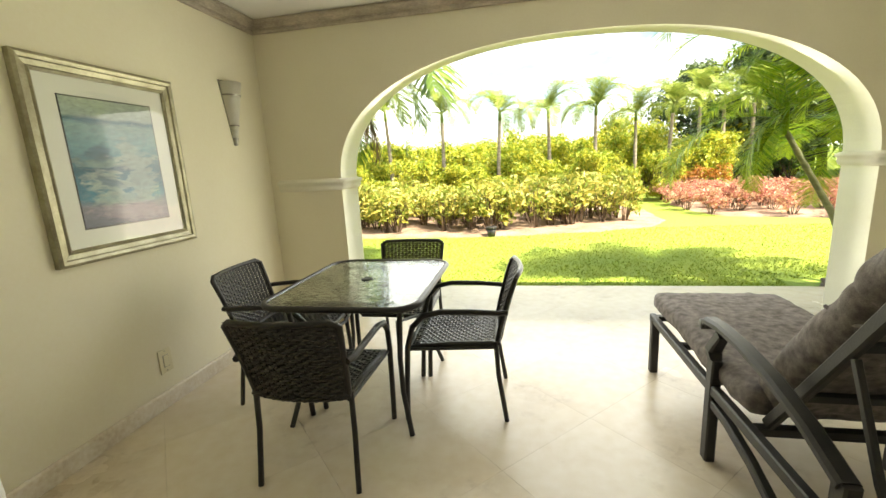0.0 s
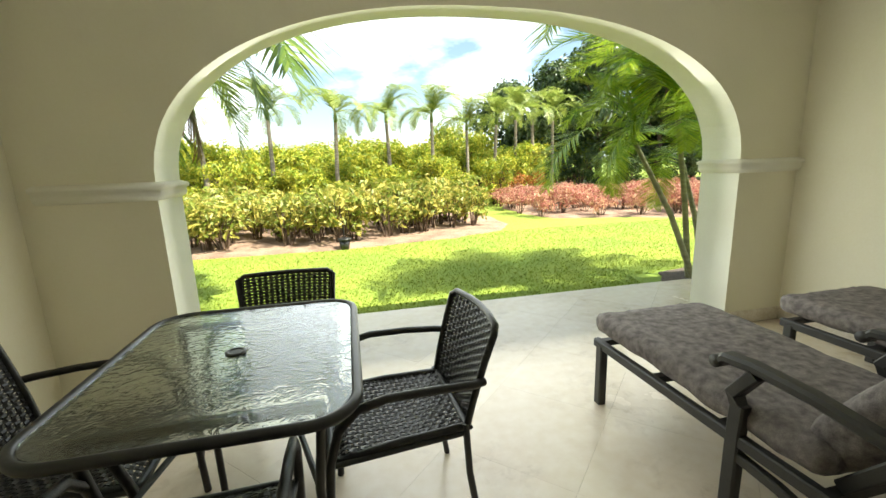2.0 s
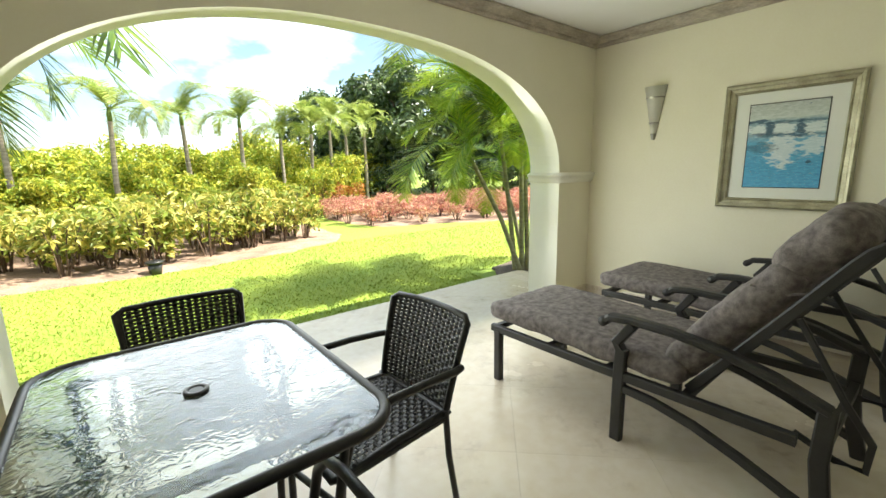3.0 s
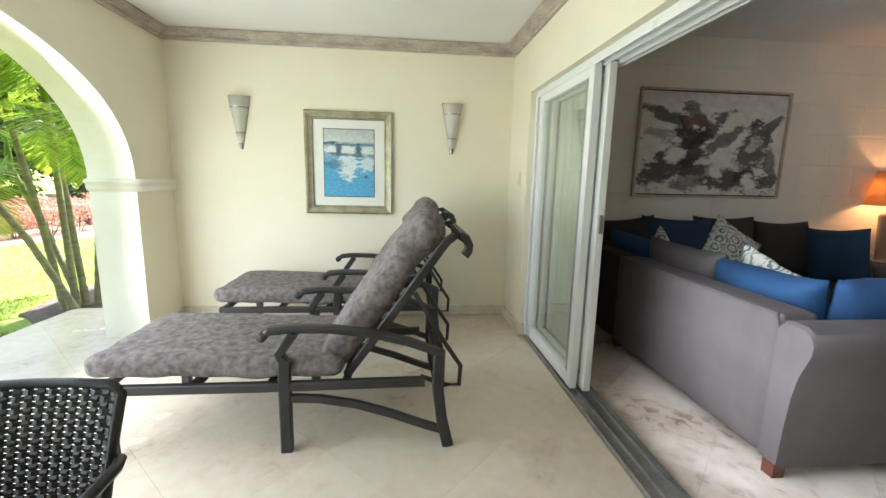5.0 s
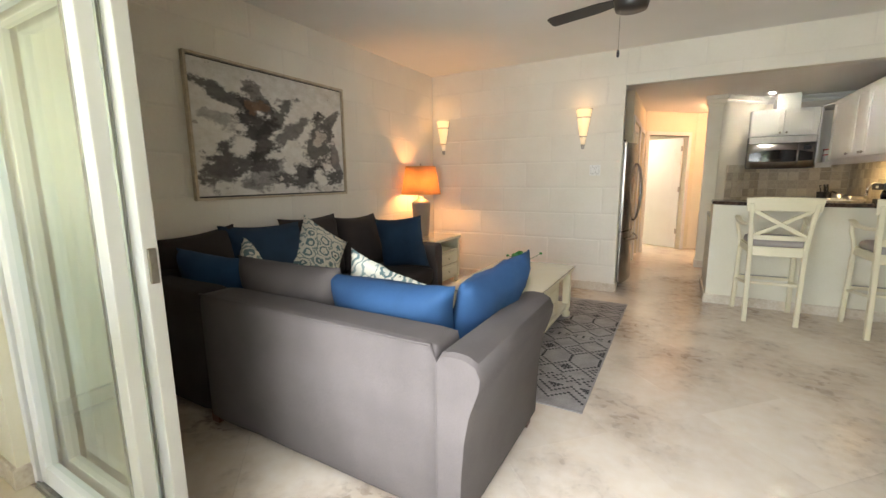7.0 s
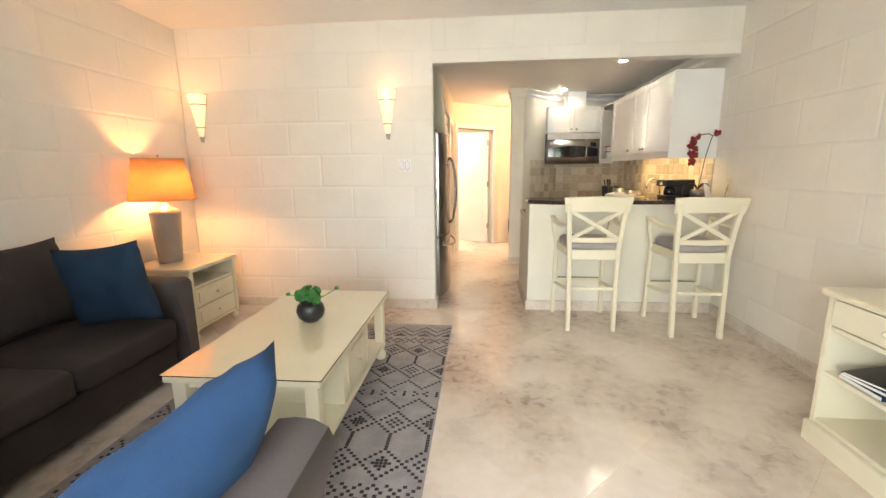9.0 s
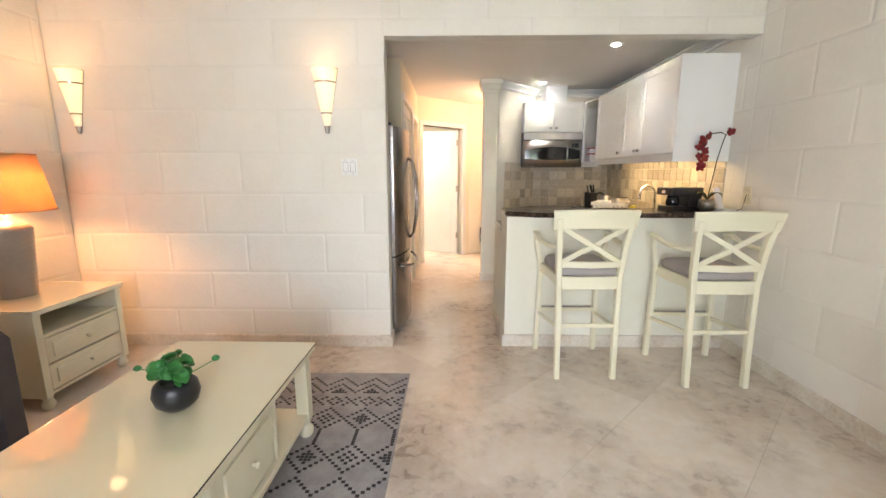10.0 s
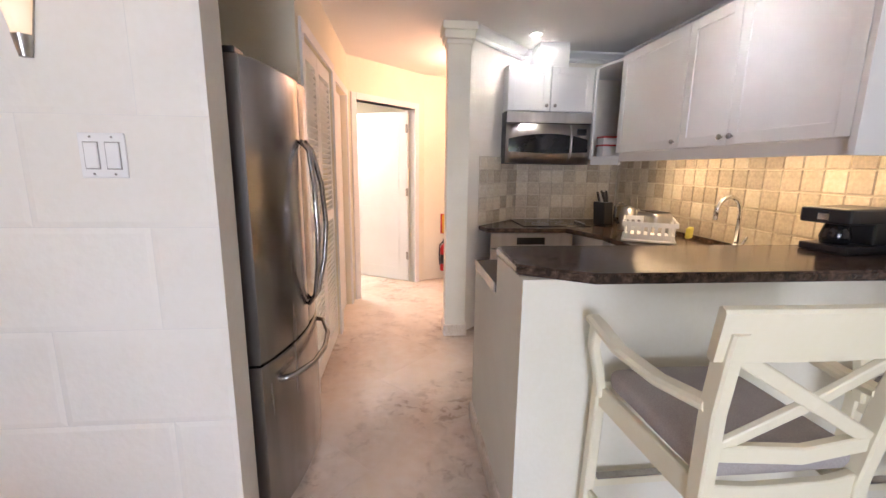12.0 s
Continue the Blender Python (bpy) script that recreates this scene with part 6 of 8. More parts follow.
# refrigerator
fg = thing("refrigerator", "stainless steel french-door refrigerator with bottom freezer", "refrigerator", m=pose(0.58, -4.945, 0) @ Matrix.Diagonal((1, 1.09, 1, 1)))
part("body", slab(B(), 0.055, 0.72, -0.385, 0.385, 0.03, 1.735), M_BLACK, fg, "black cabinet")
part("hinge_cover", slab(B(), 0.02, 0.12, 0.30, 0.375, 1.735, 1.76, 0.005), M_BLACK, fg)
def bow(y):
    return -0.075 * (1 - (y / 0.385) ** 2)
def fridge_front(y0, y1, z0, z1):
    bm, rows, k = B(), [], 10
    for i in range(k + 1):
        y = y0 + (y1 - y0) * i / k
        e = 0.006 if i in (0, k) else 0.0
        x = bow(y) + e
        rows.append([bm.verts.new((x + 0.004, y, z0)), bm.verts.new((x, y, z0 + 0.006)), bm.verts.new((x, y, z1 - 0.006)), bm.verts.new((x + 0.004, y, z1)), bm.verts.new((0.052, y, z1)), bm.verts.new((0.052, y, z0))])
    for a, b in zip(rows, rows[1:]):
        for j in range(6):
            bm.faces.new((a[j], a[(j + 1) % 6], b[(j + 1) % 6], b[j]))
    bm.faces.new(rows[0])
    bm.faces.new(rows[-1][::-1])
    return bm
for y0, y1 in ((-0.385, -0.002), (0.002, 0.385)):
    d = auto(part("door", fridge_front(y0, y1, 0.70, 1.735), M_DARKSTEEL, fg, "bowed stainless door"), 25)
    s = 1 if y0 > 0 else -1
    hp = [(bow(0) - 0.004, s * 0.035, 0.80), (bow(0) - 0.035, s * 0.03, 0.84), (bow(0) - 0.060, s * 0.070, 0.98), (bow(0) - 0.070, s * 0.088, 1.14), (bow(0) - 0.060, s * 0.070, 1.32), (bow(0) - 0.035, s * 0.03, 1.46), (bow(0) - 0.004, s * 0.035, 1.50)]
    part("handle", sweep(B(), hp, rect(0.022, 0.02, 0.006), up=(1, 0, 0)), M_DARKSTEEL, d, "long bowed handle", True)
d = auto(part("freezer_drawer", fridge_front(-0.385, 0.385, 0.06, 0.69), M_DARKSTEEL, fg, "stainless freezer drawer"), 25)
hp = [(bow(0.3) - 0.0, 0.30, 0.60), (bow(0.3) - 0.04, 0.28, 0.60), (bow(0.15) - 0.055, 0.15, 0.585), (bow(0) - 0.058, 0.0, 0.58), (bow(0.15) - 0.055, -0.15, 0.585), (bow(0.3) - 0.04, -0.28, 0.60), (bow(0.3), -0.30, 0.60)]
part("handle", sweep(B(), hp, rect(0.02, 0.022, 0.006)), M_DARKSTEEL, d, "long bowed handle", True)
part("kick_plate", slab(B(), 0.03, 0.06, -0.37, 0.37, 0.0, 0.055), M_BLACK, fg)

# hall: louvred closet doors, a closed door, the open door at the end
def casing(y0, y1, h, name="door_casing"):
    ob = thing(name, "white door casing in the hall", "door casing", kind="structure")
    w = 0.06
    for a, b, z0, z1 in ((y0 - w, y0, 0.0, h + w), (y1, y1 + w, 0.0, h + w), (y0, y1, h, h + w)):
        part("board", slab(B(), HX - 0.016, HX, a, b, z0, z1, 0.003), M_WHITE, ob)
    return ob


casing(-6.50, -5.56, 2.10)
casing(-7.30, -6.62, 2.06)
for y0, y1 in ((-6.025, -5.565), (-6.495, -6.035)):
    lv = thing("closet_door", "white louvred bifold closet door, shut", "closet door", "louvred closet doors in the hall", pose(HX + 0.03, 0, 0), "structure")
    for a, b in ((y0, y0 + 0.05), (y1 - 0.05, y1)):
        part("stile", slab(B(), -0.016, 0.016, a, b, 0.01, 2.09, 0.002), M_WHITE, lv)
    for z0, z1 in ((0.01, 0.12), (1.0, 1.08), (2.0, 2.09)):
        part("rail", slab(B(), -0.016, 0.016, y0 + 0.05, y1 - 0.05, z0, z1), M_WHITE, lv)
    sl = box(B(), (0, 0, 0), (0.040, y1 - y0 - 0.10, 0.006))
    me = None
    for k in range(50):
        z = 0.14 + k * 0.037
        if 0.98 < z < 1.10 or z > 1.985:
            continue
        if me is None:
            o = part("slat", sl, M_WHITE, lv)
            me = o.data
        else:
            o = new("slat", me)
            o.parent = lv
        o.matrix_basis = pose(0, (y0 + y1) / 2, z, 0, 38, 0)
    part("knob", lathe(B(), [(0, 0), (0.006, 0), (0.014, 0.016), (0.013, 0.024), (0, 0.026)], 14, m=pose(-0.016, y0 + 0.025 if y0 > -6.1 else y1 - 0.025, 1.04, 0, -90, 0)), M_WHITE, lv, "", True)
hd = thing("hall_door", "white painted hall door, shut", "door", m=pose(HX + 0.07, 0, 0), kind="structure")
part("leaf", slab(B(), -0.018, 0.018, -7.297, -6.623, 0.01, 2.055, 0.002), M_WHITE, hd)
for z in (0.3, 1.08, 1.8):
    part("hinge", slab(B(), -0.05, -0.018, -6.632, -6.622, z, z + 0.09), M_NICKEL, hd, "dark steel hinge")

dc = thing("door_casing", "white door casing round the angled doorway", "door casing", kind="structure", m=DM)
for a, b, z0, z1 in ((DO0 - 0.065, DO0, 0, DOH + 0.065), (DO1, DO1 + 0.065, 0, DOH + 0.065), (DO0, DO1, DOH, DOH + 0.065)):
    part("board", slab(B(), a, b, -0.13, 0.016, z0, z1, 0.003), M_WHITE, dc)
hinge = DM @ Vector((DO1 - 0.005, -0.10, 0))
od = thing("open_door", "white panelled door standing open into a bright room", "door", kind="structure", m=Matrix.Translation(hinge) @ pose(0, 0, 0, 0, 0, math.degrees(math.atan2(-0.36, 0.62))))
part("leaf", slab(B(), 0.0, 0.80, -0.018, 0.018, 0.01, 2.04, 0.002), M_WHITE, od)
for z0, z1 in ((0.15, 0.92), (1.06, 1.90)):
    for y in (-0.022, 0.018):
        bm = B()
        for a, b, c, d_ in ((0.12, 0.70, z0, z0 + 0.018), (0.12, 0.70, z1 - 0.018, z1), (0.12, 0.138, z0 + 0.018, z1 - 0.018), (0.682, 0.70, z0 + 0.018, z1 - 0.018)):
            slab(bm, a, b, y, y + 0.004, c, d_)
        part("panel_moulding", bm, M_WHITE, od)
for z in (0.28, 1.06, 1.80):
    part("hinge", slab(B(), -0.012, 0.022, 0.018, 0.024, z, z + 0.095, 0.002), M_NICKEL, od, "dark steel hinge")
lamp("room_light", "AREA", (1.2, -8.3, KCEIL - 0.06), 3.6, (1.0, 0.86, 0.72), (0.5, 0.5), (1.2, -8.3, 0))
hl = thing("hall_ceiling_light", "warm glass dome ceiling light in the hall", "ceiling light", m=pose(-0.62, -7.40, KCEIL))
part("dome", lathe(B(), [(0.0, -0.07), (0.06, -0.062), (0.10, -0.035), (0.11, -0.002), (0.0, -0.002)], 24), glow("hall_dome", (1.0, 0.62, 0.3), 1.0), hl, "glowing glass dome", True)
lamp("hall_bulb", "POINT", (-0.60, -7.40, KCEIL - 0.16), 2.4, (1.0, 0.52, 0.28), 0.08)

fe = thing("fire_extinguisher", "small red fire extinguisher hung on the hall wall", "fire extinguisher", m=pose(-0.43, -8.245, 0.12))
part("cylinder", lathe(B(), [(0, 0), (0.048, 0.0), (0.052, 0.01), (0.052, 0.28), (0.035, 0.325), (0.018, 0.335), (0.018, 0.35), (0, 0.35)], 22), M_RED, fe, "red cylinder", True)
part("label_band", lathe(B(), [(0.0525, 0.09), (0.0528, 0.09), (0.0528, 0.21), (0.0525, 0.21)], 22), M_BLACK, fe, "dark label band", True)
part("valve", slab(B(), -0.02, 0.02, -0.02, 0.03, 0.35, 0.40, 0.004), M_BLACK, fe, "black valve head")
part("lever", sweep(B(), [(0, -0.01, 0.39), (0, 0.05, 0.43)], rect(0.018, 0.008), up=(1, 0, 0)), M_BLACK, fe)
part("hose", sweep(B(), [(0.02, 0.01, 0.37), (0.06, 0.03, 0.33), (0.066, 0.03, 0.18), (0.055, 0.03, 0.08)], circ(0.008, 8), up=(0, 1, 0)), M_BLACK, fe, "black hose", True)
sg = thing("wall_sign", "red and yellow extinguisher sign on the hall wall", "sign", m=pose(-0.40, -8.296, 0.71, 0, 0, -17.6))
part("plate", slab(B(), -0.075, 0.075, 0.0, 0.004, -0.125, 0.125, 0.001), M_RED, sg)
part("symbol_panel", slab(B(), -0.075, -0.005, 0.004, 0.0055, -0.115, 0.115), M_YELLOW, sg, "yellow panel")

# backsplash
bs = thing("backsplash", "tumbled beige stone tile backsplash", "backsplash", kind="structure")
TS = 0.118
tile_mesh = {}
def tile(parent, m, w, h):
    key = (round(w, 3), round(h, 3))
    if key not in tile_mesh:
        g, t, c = 0.004, 0.008, 0.003
        vs = [(g, 0, g), (w - g, 0, g), (w - g, 0, h - g), (g, 0, h - g), (g + c, -t, g + c), (w - g - c, -t, g + c), (w - g - c, -t, h - g - c), (g + c, -t, h - g - c)]
        tile_mesh[key] = mesh_data("tile", vs, [(4, 5, 6, 7), (0, 1, 5, 4), (1, 2, 6, 5), (2, 3, 7, 6), (3, 0, 4, 7)], M_TILE)
    o = new("tile", tile_mesh[key])
    o.parent = parent
    o.matrix_basis = m
def tiled(frame_m, length, z0, z1):
    """Tiles over a wall strip: x along it, face towards -y."""
    part("grout", slab(B(), 0, length, -0.003, 0.0, z0, z1), M_TILEGROUT, bs).matrix_basis = frame_m
    i, x = 0, 0.0
    while x < length - 0.01:
        w = min(TS, length - x)
        z = z0
        while z < z1 - 0.01:
            h = min(TS, z1 - z)
            tile(bs, frame_m @ Matrix.Translation((x, -0.003, z)), w, h)
            z += TS
        x += TS
tiled(Matrix(((0, -1, 0, LW + 0.0005), (-1, 0, 0, -4.56), (0, 0, 1, 0), (0, 0, 0, 1))), 2.53, 0.94, 1.50)
tiled(Matrix(((-1, 0, 0, -1.0), (0, -1, 0, KY + 0.0005), (0, 0, 1, 0), (0, 0, 0, 1))), 1.02, 0.918, 1.50)
dd = (Vector((-0.40, -6.46, 0)) - Vector((-1.0, KY, 0))).normalized()
tiled(Matrix(((-dd.x, dd.y, 0, -0.46), (-dd.y, -dd.x, 0, -6.52), (0, 0, 1, 0), (0, 0, 0, 1))) @ Matrix.Translation((0.13, -0.004, 0)), 0.66, 0.918, 1.50)


# ---- things on the counters ----
fc = thing("faucet", "chrome gooseneck kitchen faucet at the sink", "faucet", m=pose(-1.88, -5.36, 0.917))
part("base", lathe(B(), [(0, 0), (0.026, 0), (0.024, 0.012), (0.017, 0.03), (0.016, 0.06), (0, 0.06)], 18), M_CHROME, fc, "", True)
neck = [(0, 0, 0.05), (0, 0, 0.24)] + [(0.075 - 0.075 * math.cos(a), 0, 0.24 + 0.095 * math.sin(a)) for a in [math.pi * i / 10 for i in range(1, 10)]] + [(0.152, 0, 0.20)]
part("neck", sweep(B(), neck, circ(0.0125, 12), up=(0, 1, 0)), M_CHROME, fc, "curved spout", True)
part("lever", sweep(B(), [(0, 0.015, 0.05), (0.0, 0.05, 0.07), (0.0, 0.075, 0.11)], circ(0.007, 8), up=(1, 0, 0)), M_CHROME, fc, "", True)
sk = thing("sink", "dark stainless sink let into the worktop", "sink", m=pose(-1.68, -5.38, 0.917))
bm = B()
for x0, x1, y0, y1 in ((-0.20, 0.20, -0.22, -0.20), (-0.20, 0.20, 0.20, 0.22), (-0.22, -0.20, -0.22, 0.22), (0.20, 0.22, -0.22, 0.22)):
    slab(bm, x0, x1, y0, y1, 0.0, 0.005)
part("rim", bm, M_STEEL, sk, "steel rim")
part("basin", slab(B(), -0.20, 0.20, -0.20, 0.20, 0.0, 0.002), M_TRACK, sk)

kb = thing("knife_block", "black knife block filled with knives", "knife block", m=pose(-1.68, -6.62, 0.917, 0, 0, 20))
bm = box(B(), (0, 0, 0.105), (0.10, 0.13, 0.20), 0.004)
for v in bm.verts:
    v.co.y -= 0.25 * v.co.z * 0.4
part("block", bm, M_BLACK, kb)
for i, (x, y) in enumerate(((-0.03, 0.02), (0.0, 0.025), (0.03, 0.02), (-0.02, -0.02), (0.02, -0.02))):
    part("knife_handle", sweep(B(), [(x, y - 0.02, 0.20), (x * 1.2, y - 0.05, 0.30 - 0.01 * (i % 3))], rect(0.022, 0.014, 0.004), up=(0, 1, 0)), M_BLACK if i != 2 else M_STEEL, kb, "knife handle")
kt = thing("kettle", "brushed steel electric kettle with black handle", "kettle", m=pose(-1.76, -6.36, 0.917))
part("body", lathe(B(), [(0, 0), (0.075, 0.0), (0.078, 0.02), (0.068, 0.12), (0.055, 0.175), (0.03, 0.19), (0, 0.195)], 24), M_STEEL, kt, "", True)
part("handle", sweep(B(), [(0.02, 0, 0.19), (0.07, 0, 0.215), (0.115, 0, 0.19), (0.12, 0, 0.10), (0.08, 0, 0.05)], circ(0.011, 8), up=(0, 1, 0)), M_BLACK, kt, "black handle", True)
part("spout", sweep(B(), [(-0.055, 0, 0.13), (-0.085, 0, 0.165)], circ(0.018, 10), up=(0, 1, 0)), M_STEEL, kt, "", True)
ts = thing("toaster", "white and steel two-slot toaster", "toaster", m=pose(-1.82, -6.10, 0.917, 0, 0, 90))
part("body", rbox(B(), (0, 0, 0.09), (0.26, 0.16, 0.17), 0.035, 8), M_STEEL, ts, "", True)
part("top_plate", slab(B(), -0.11, 0.11, -0.055, 0.055, 0.172, 0.178, 0.002), M_BLACK, ts)

tr = thing("drain_tray", "white plastic drain tray under the dish rack", "tray", m=pose(-1.66, -5.90, 0.917, 0, 0, -30))
part("tray", rbox(B(), (0, 0, 0.010), (0.34, 0.44, 0.018), 0.008, 6), M_WHITEPL, tr, "", True)
rk = thing("dish_rack", "white plastic dish drying rack with slotted sides", "dish rack", m=pose(-1.66, -5.90, 0.937, 0, 0, -30))
w, d, h = 0.29, 0.40, 0.105
part("floor", slab(B(), -w / 2 + 0.012, w / 2 - 0.012, -d / 2 + 0.012, d / 2 - 0.012, 0.0, 0.008), M_WHITEPL, rk)
for z in (0.018, h):
    part("rim", sweep(B(), [(-w / 2 - 0.02 * z / h, -d / 2 - 0.02 * z / h, z), (w / 2 + 0.02 * z / h, -d / 2 - 0.02 * z / h, z), (w / 2 + 0.02 * z / h, d / 2 + 0.02 * z / h, z), (-w / 2 - 0.02 * z / h, d / 2 + 0.02 * z / h, z)], rect(0.010, 0.030 if z > 0.1 else 0.036), closed=True), M_WHITEPL, rk)
for s in (-1, 1):
    for k in range(10):
        y = -d / 2 + (k + 0.5) * d / 10
        part("slat", slab(B(), s * (w / 2 + 0.007) - 0.004, s * (w / 2 + 0.007) + 0.004, y - 0.010, y + 0.010, 0.02, h - 0.01), M_WHITEPL, rk)
    for k in range(7):
        x = -w / 2 + (k + 0.5) * w / 7
        part("slat", slab(B(), x - 0.010, x + 0.010, s * (d / 2 + 0.007) - 0.004, s * (d / 2 + 0.007) + 0.004, 0.02, h - 0.01), M_WHITEPL, rk)
sp = tagged(part("sponge", rbox(B(), (0, 0, 0.035), (0.09, 0.03, 0.07), 0.008, 6, 0.003, 20), M_SPONGE, None, "", True), "yellow sponge standing beside the dish rack", "sponge")
sp.matrix_basis = pose(-1.80, -5.66, 0.96, 0, 0, 40)

cm = thing("coffee_maker", "black plastic coffee maker on the granite bar", "coffee maker", m=pose(-1.73, -4.63, 1.0825, 0, 0, 10))
part("base", slab(B(), -0.13, 0.13, -0.09, 0.09, 0.0, 0.03, 0.006), M_BLACK, cm)
part("column", slab(B(), -0.13, -0.01, -0.085, 0.085, 0.03, 0.13, 0.008), M_BLACK, cm)
part("top", slab(B(), -0.135, 0.15, -0.09, 0.09, 0.115, 0.178, 0.010), M_BLACK, cm)
part("carafe", lathe(B(), [(0, 0.031), (0.045, 0.031), (0.052, 0.06), (0.042, 0.10), (0.036, 0.112), (0, 0.112)], 20, c=(0.065, 0, 0)), M_BLACKGLASS, cm, "dark glass carafe", True)
part("switch", slab(B(), 0.149, 0.153, -0.02, 0.02, 0.13, 0.155), M_CHROME, cm, "chrome trim")

oc = thing("orchid", "potted artificial red orchid on the granite bar", "orchid", m=pose(-1.87, -4.50, 1.0825))
part("pot", lathe(B(), [(0, 0), (0.040, 0), (0.058, 0.02), (0.062, 0.06), (0.052, 0.09), (0.046, 0.086), (0, 0.08)], 22), M_NICKEL, oc, "dark round pot", True)
stem = [(0, 0, 0.08), (-0.02, 0.0, 0.22), (-0.04, 0.0, 0.38), (-0.065, 0, 0.50), (-0.085, 0, 0.575), (-0.05, 0, 0.595), (0.02, 0.0, 0.585), (0.06, 0.0, 0.54), (0.075, 0, 0.47)]
part("stem", sweep(B(), stem, circ(0.004, 6), up=(0, 1, 0)), M_STEM, oc, "arching stem", True)
part("stem", sweep(B(), [(-0.085, 0, 0.575), (-0.12, 0, 0.60)], circ(0.003, 6), up=(0, 1, 0)), M_STEM, oc)
rng = random.Random(11)
for k, (x, z) in enumerate(((0.075, 0.36), (0.055, 0.40), (0.09, 0.42), (0.06, 0.46), (0.095, 0.49), (0.06, 0.525), (0.03, 0.57), (0.085, 0.54), (-0.125, 0.60), (0.075, 0.33))):
    bm = B()
    for i in range(5):
        a = 2 * math.pi * i / 5 + rng.uniform(-0.2, 0.2)
        mm = pose(x, rng.uniform(-0.025, 0.025) if i == 0 else 0, z, rng.uniform(60, 110), 0, rng.uniform(-40, 40)) @ pose(0, 0, 0, 0, 0, math.degrees(a))
        lathe(bm, [(0, 0.0), (0.012, 0.002), (0.017, 0.006), (0.012, 0.008), (0, 0.005)], 8, c=(0.016, 0, 0), m=mm, sx=1.2)
    part("bloom", bm, M_PETAL, oc, "dark red bloom", True)
for a in (20, 110, 200, 300):
    bm, rows = B(), []
    for i in range(6):
        t = i / 5
        wd = 0.020 * math.sin(math.pi * min(t * 0.9 + 0.08, 1))
        rows.append([bm.verts.new((0.12 * t, s * wd, 0.085 + 0.06 * math.sin(t * 2.4) + 0.004 * abs(s))) for s in (-1, 0, 1)])
    for p, q in zip(rows, rows[1:]):
        for j in (0, 1):
            bm.faces.new((p[j], q[j], q[j + 1], p[j + 1]))
    o = part("leaf", bm, M_STEM, oc, "dark green leaf", True)
    o.matrix_basis = pose(0, 0, 0, 0, 0, a)
    o.modifiers.new("thick", "SOLIDIFY").thickness = 0.002

ph = thing("cordless_phone", "white cordless phone standing in its cradle", "phone", m=pose(-1.955, -4.40, 1.0825))
part("cradle", rbox(B(), (0, 0, 0.012), (0.10, 0.13, 0.024), 0.010, 6), M_WHITEPL, ph, "", True)
part("handset", box(B(), (0, 0, 0.10), (0.046, 0.022, 0.17), 0.008, pose(0.01, -0.03, 0.005, 16, 10, 0)), M_WHITEPL, ph, "white handset")
part("cord", sweep(B(), [(-0.04, 0.06, 0.015), (-0.055, 0.10, 0.03), (-0.055, 0.12, 0.10), (-0.066, 0.115, 0.14)], circ(0.003, 6)), M_BLACK, ph, "dark cord", True)
plate("outlet_cover", pose(LW, -4.285, 1.215, 0, 0, -90), 0.08, 0.125, M_PLATE, "tan outlet cover above the bar", 1)


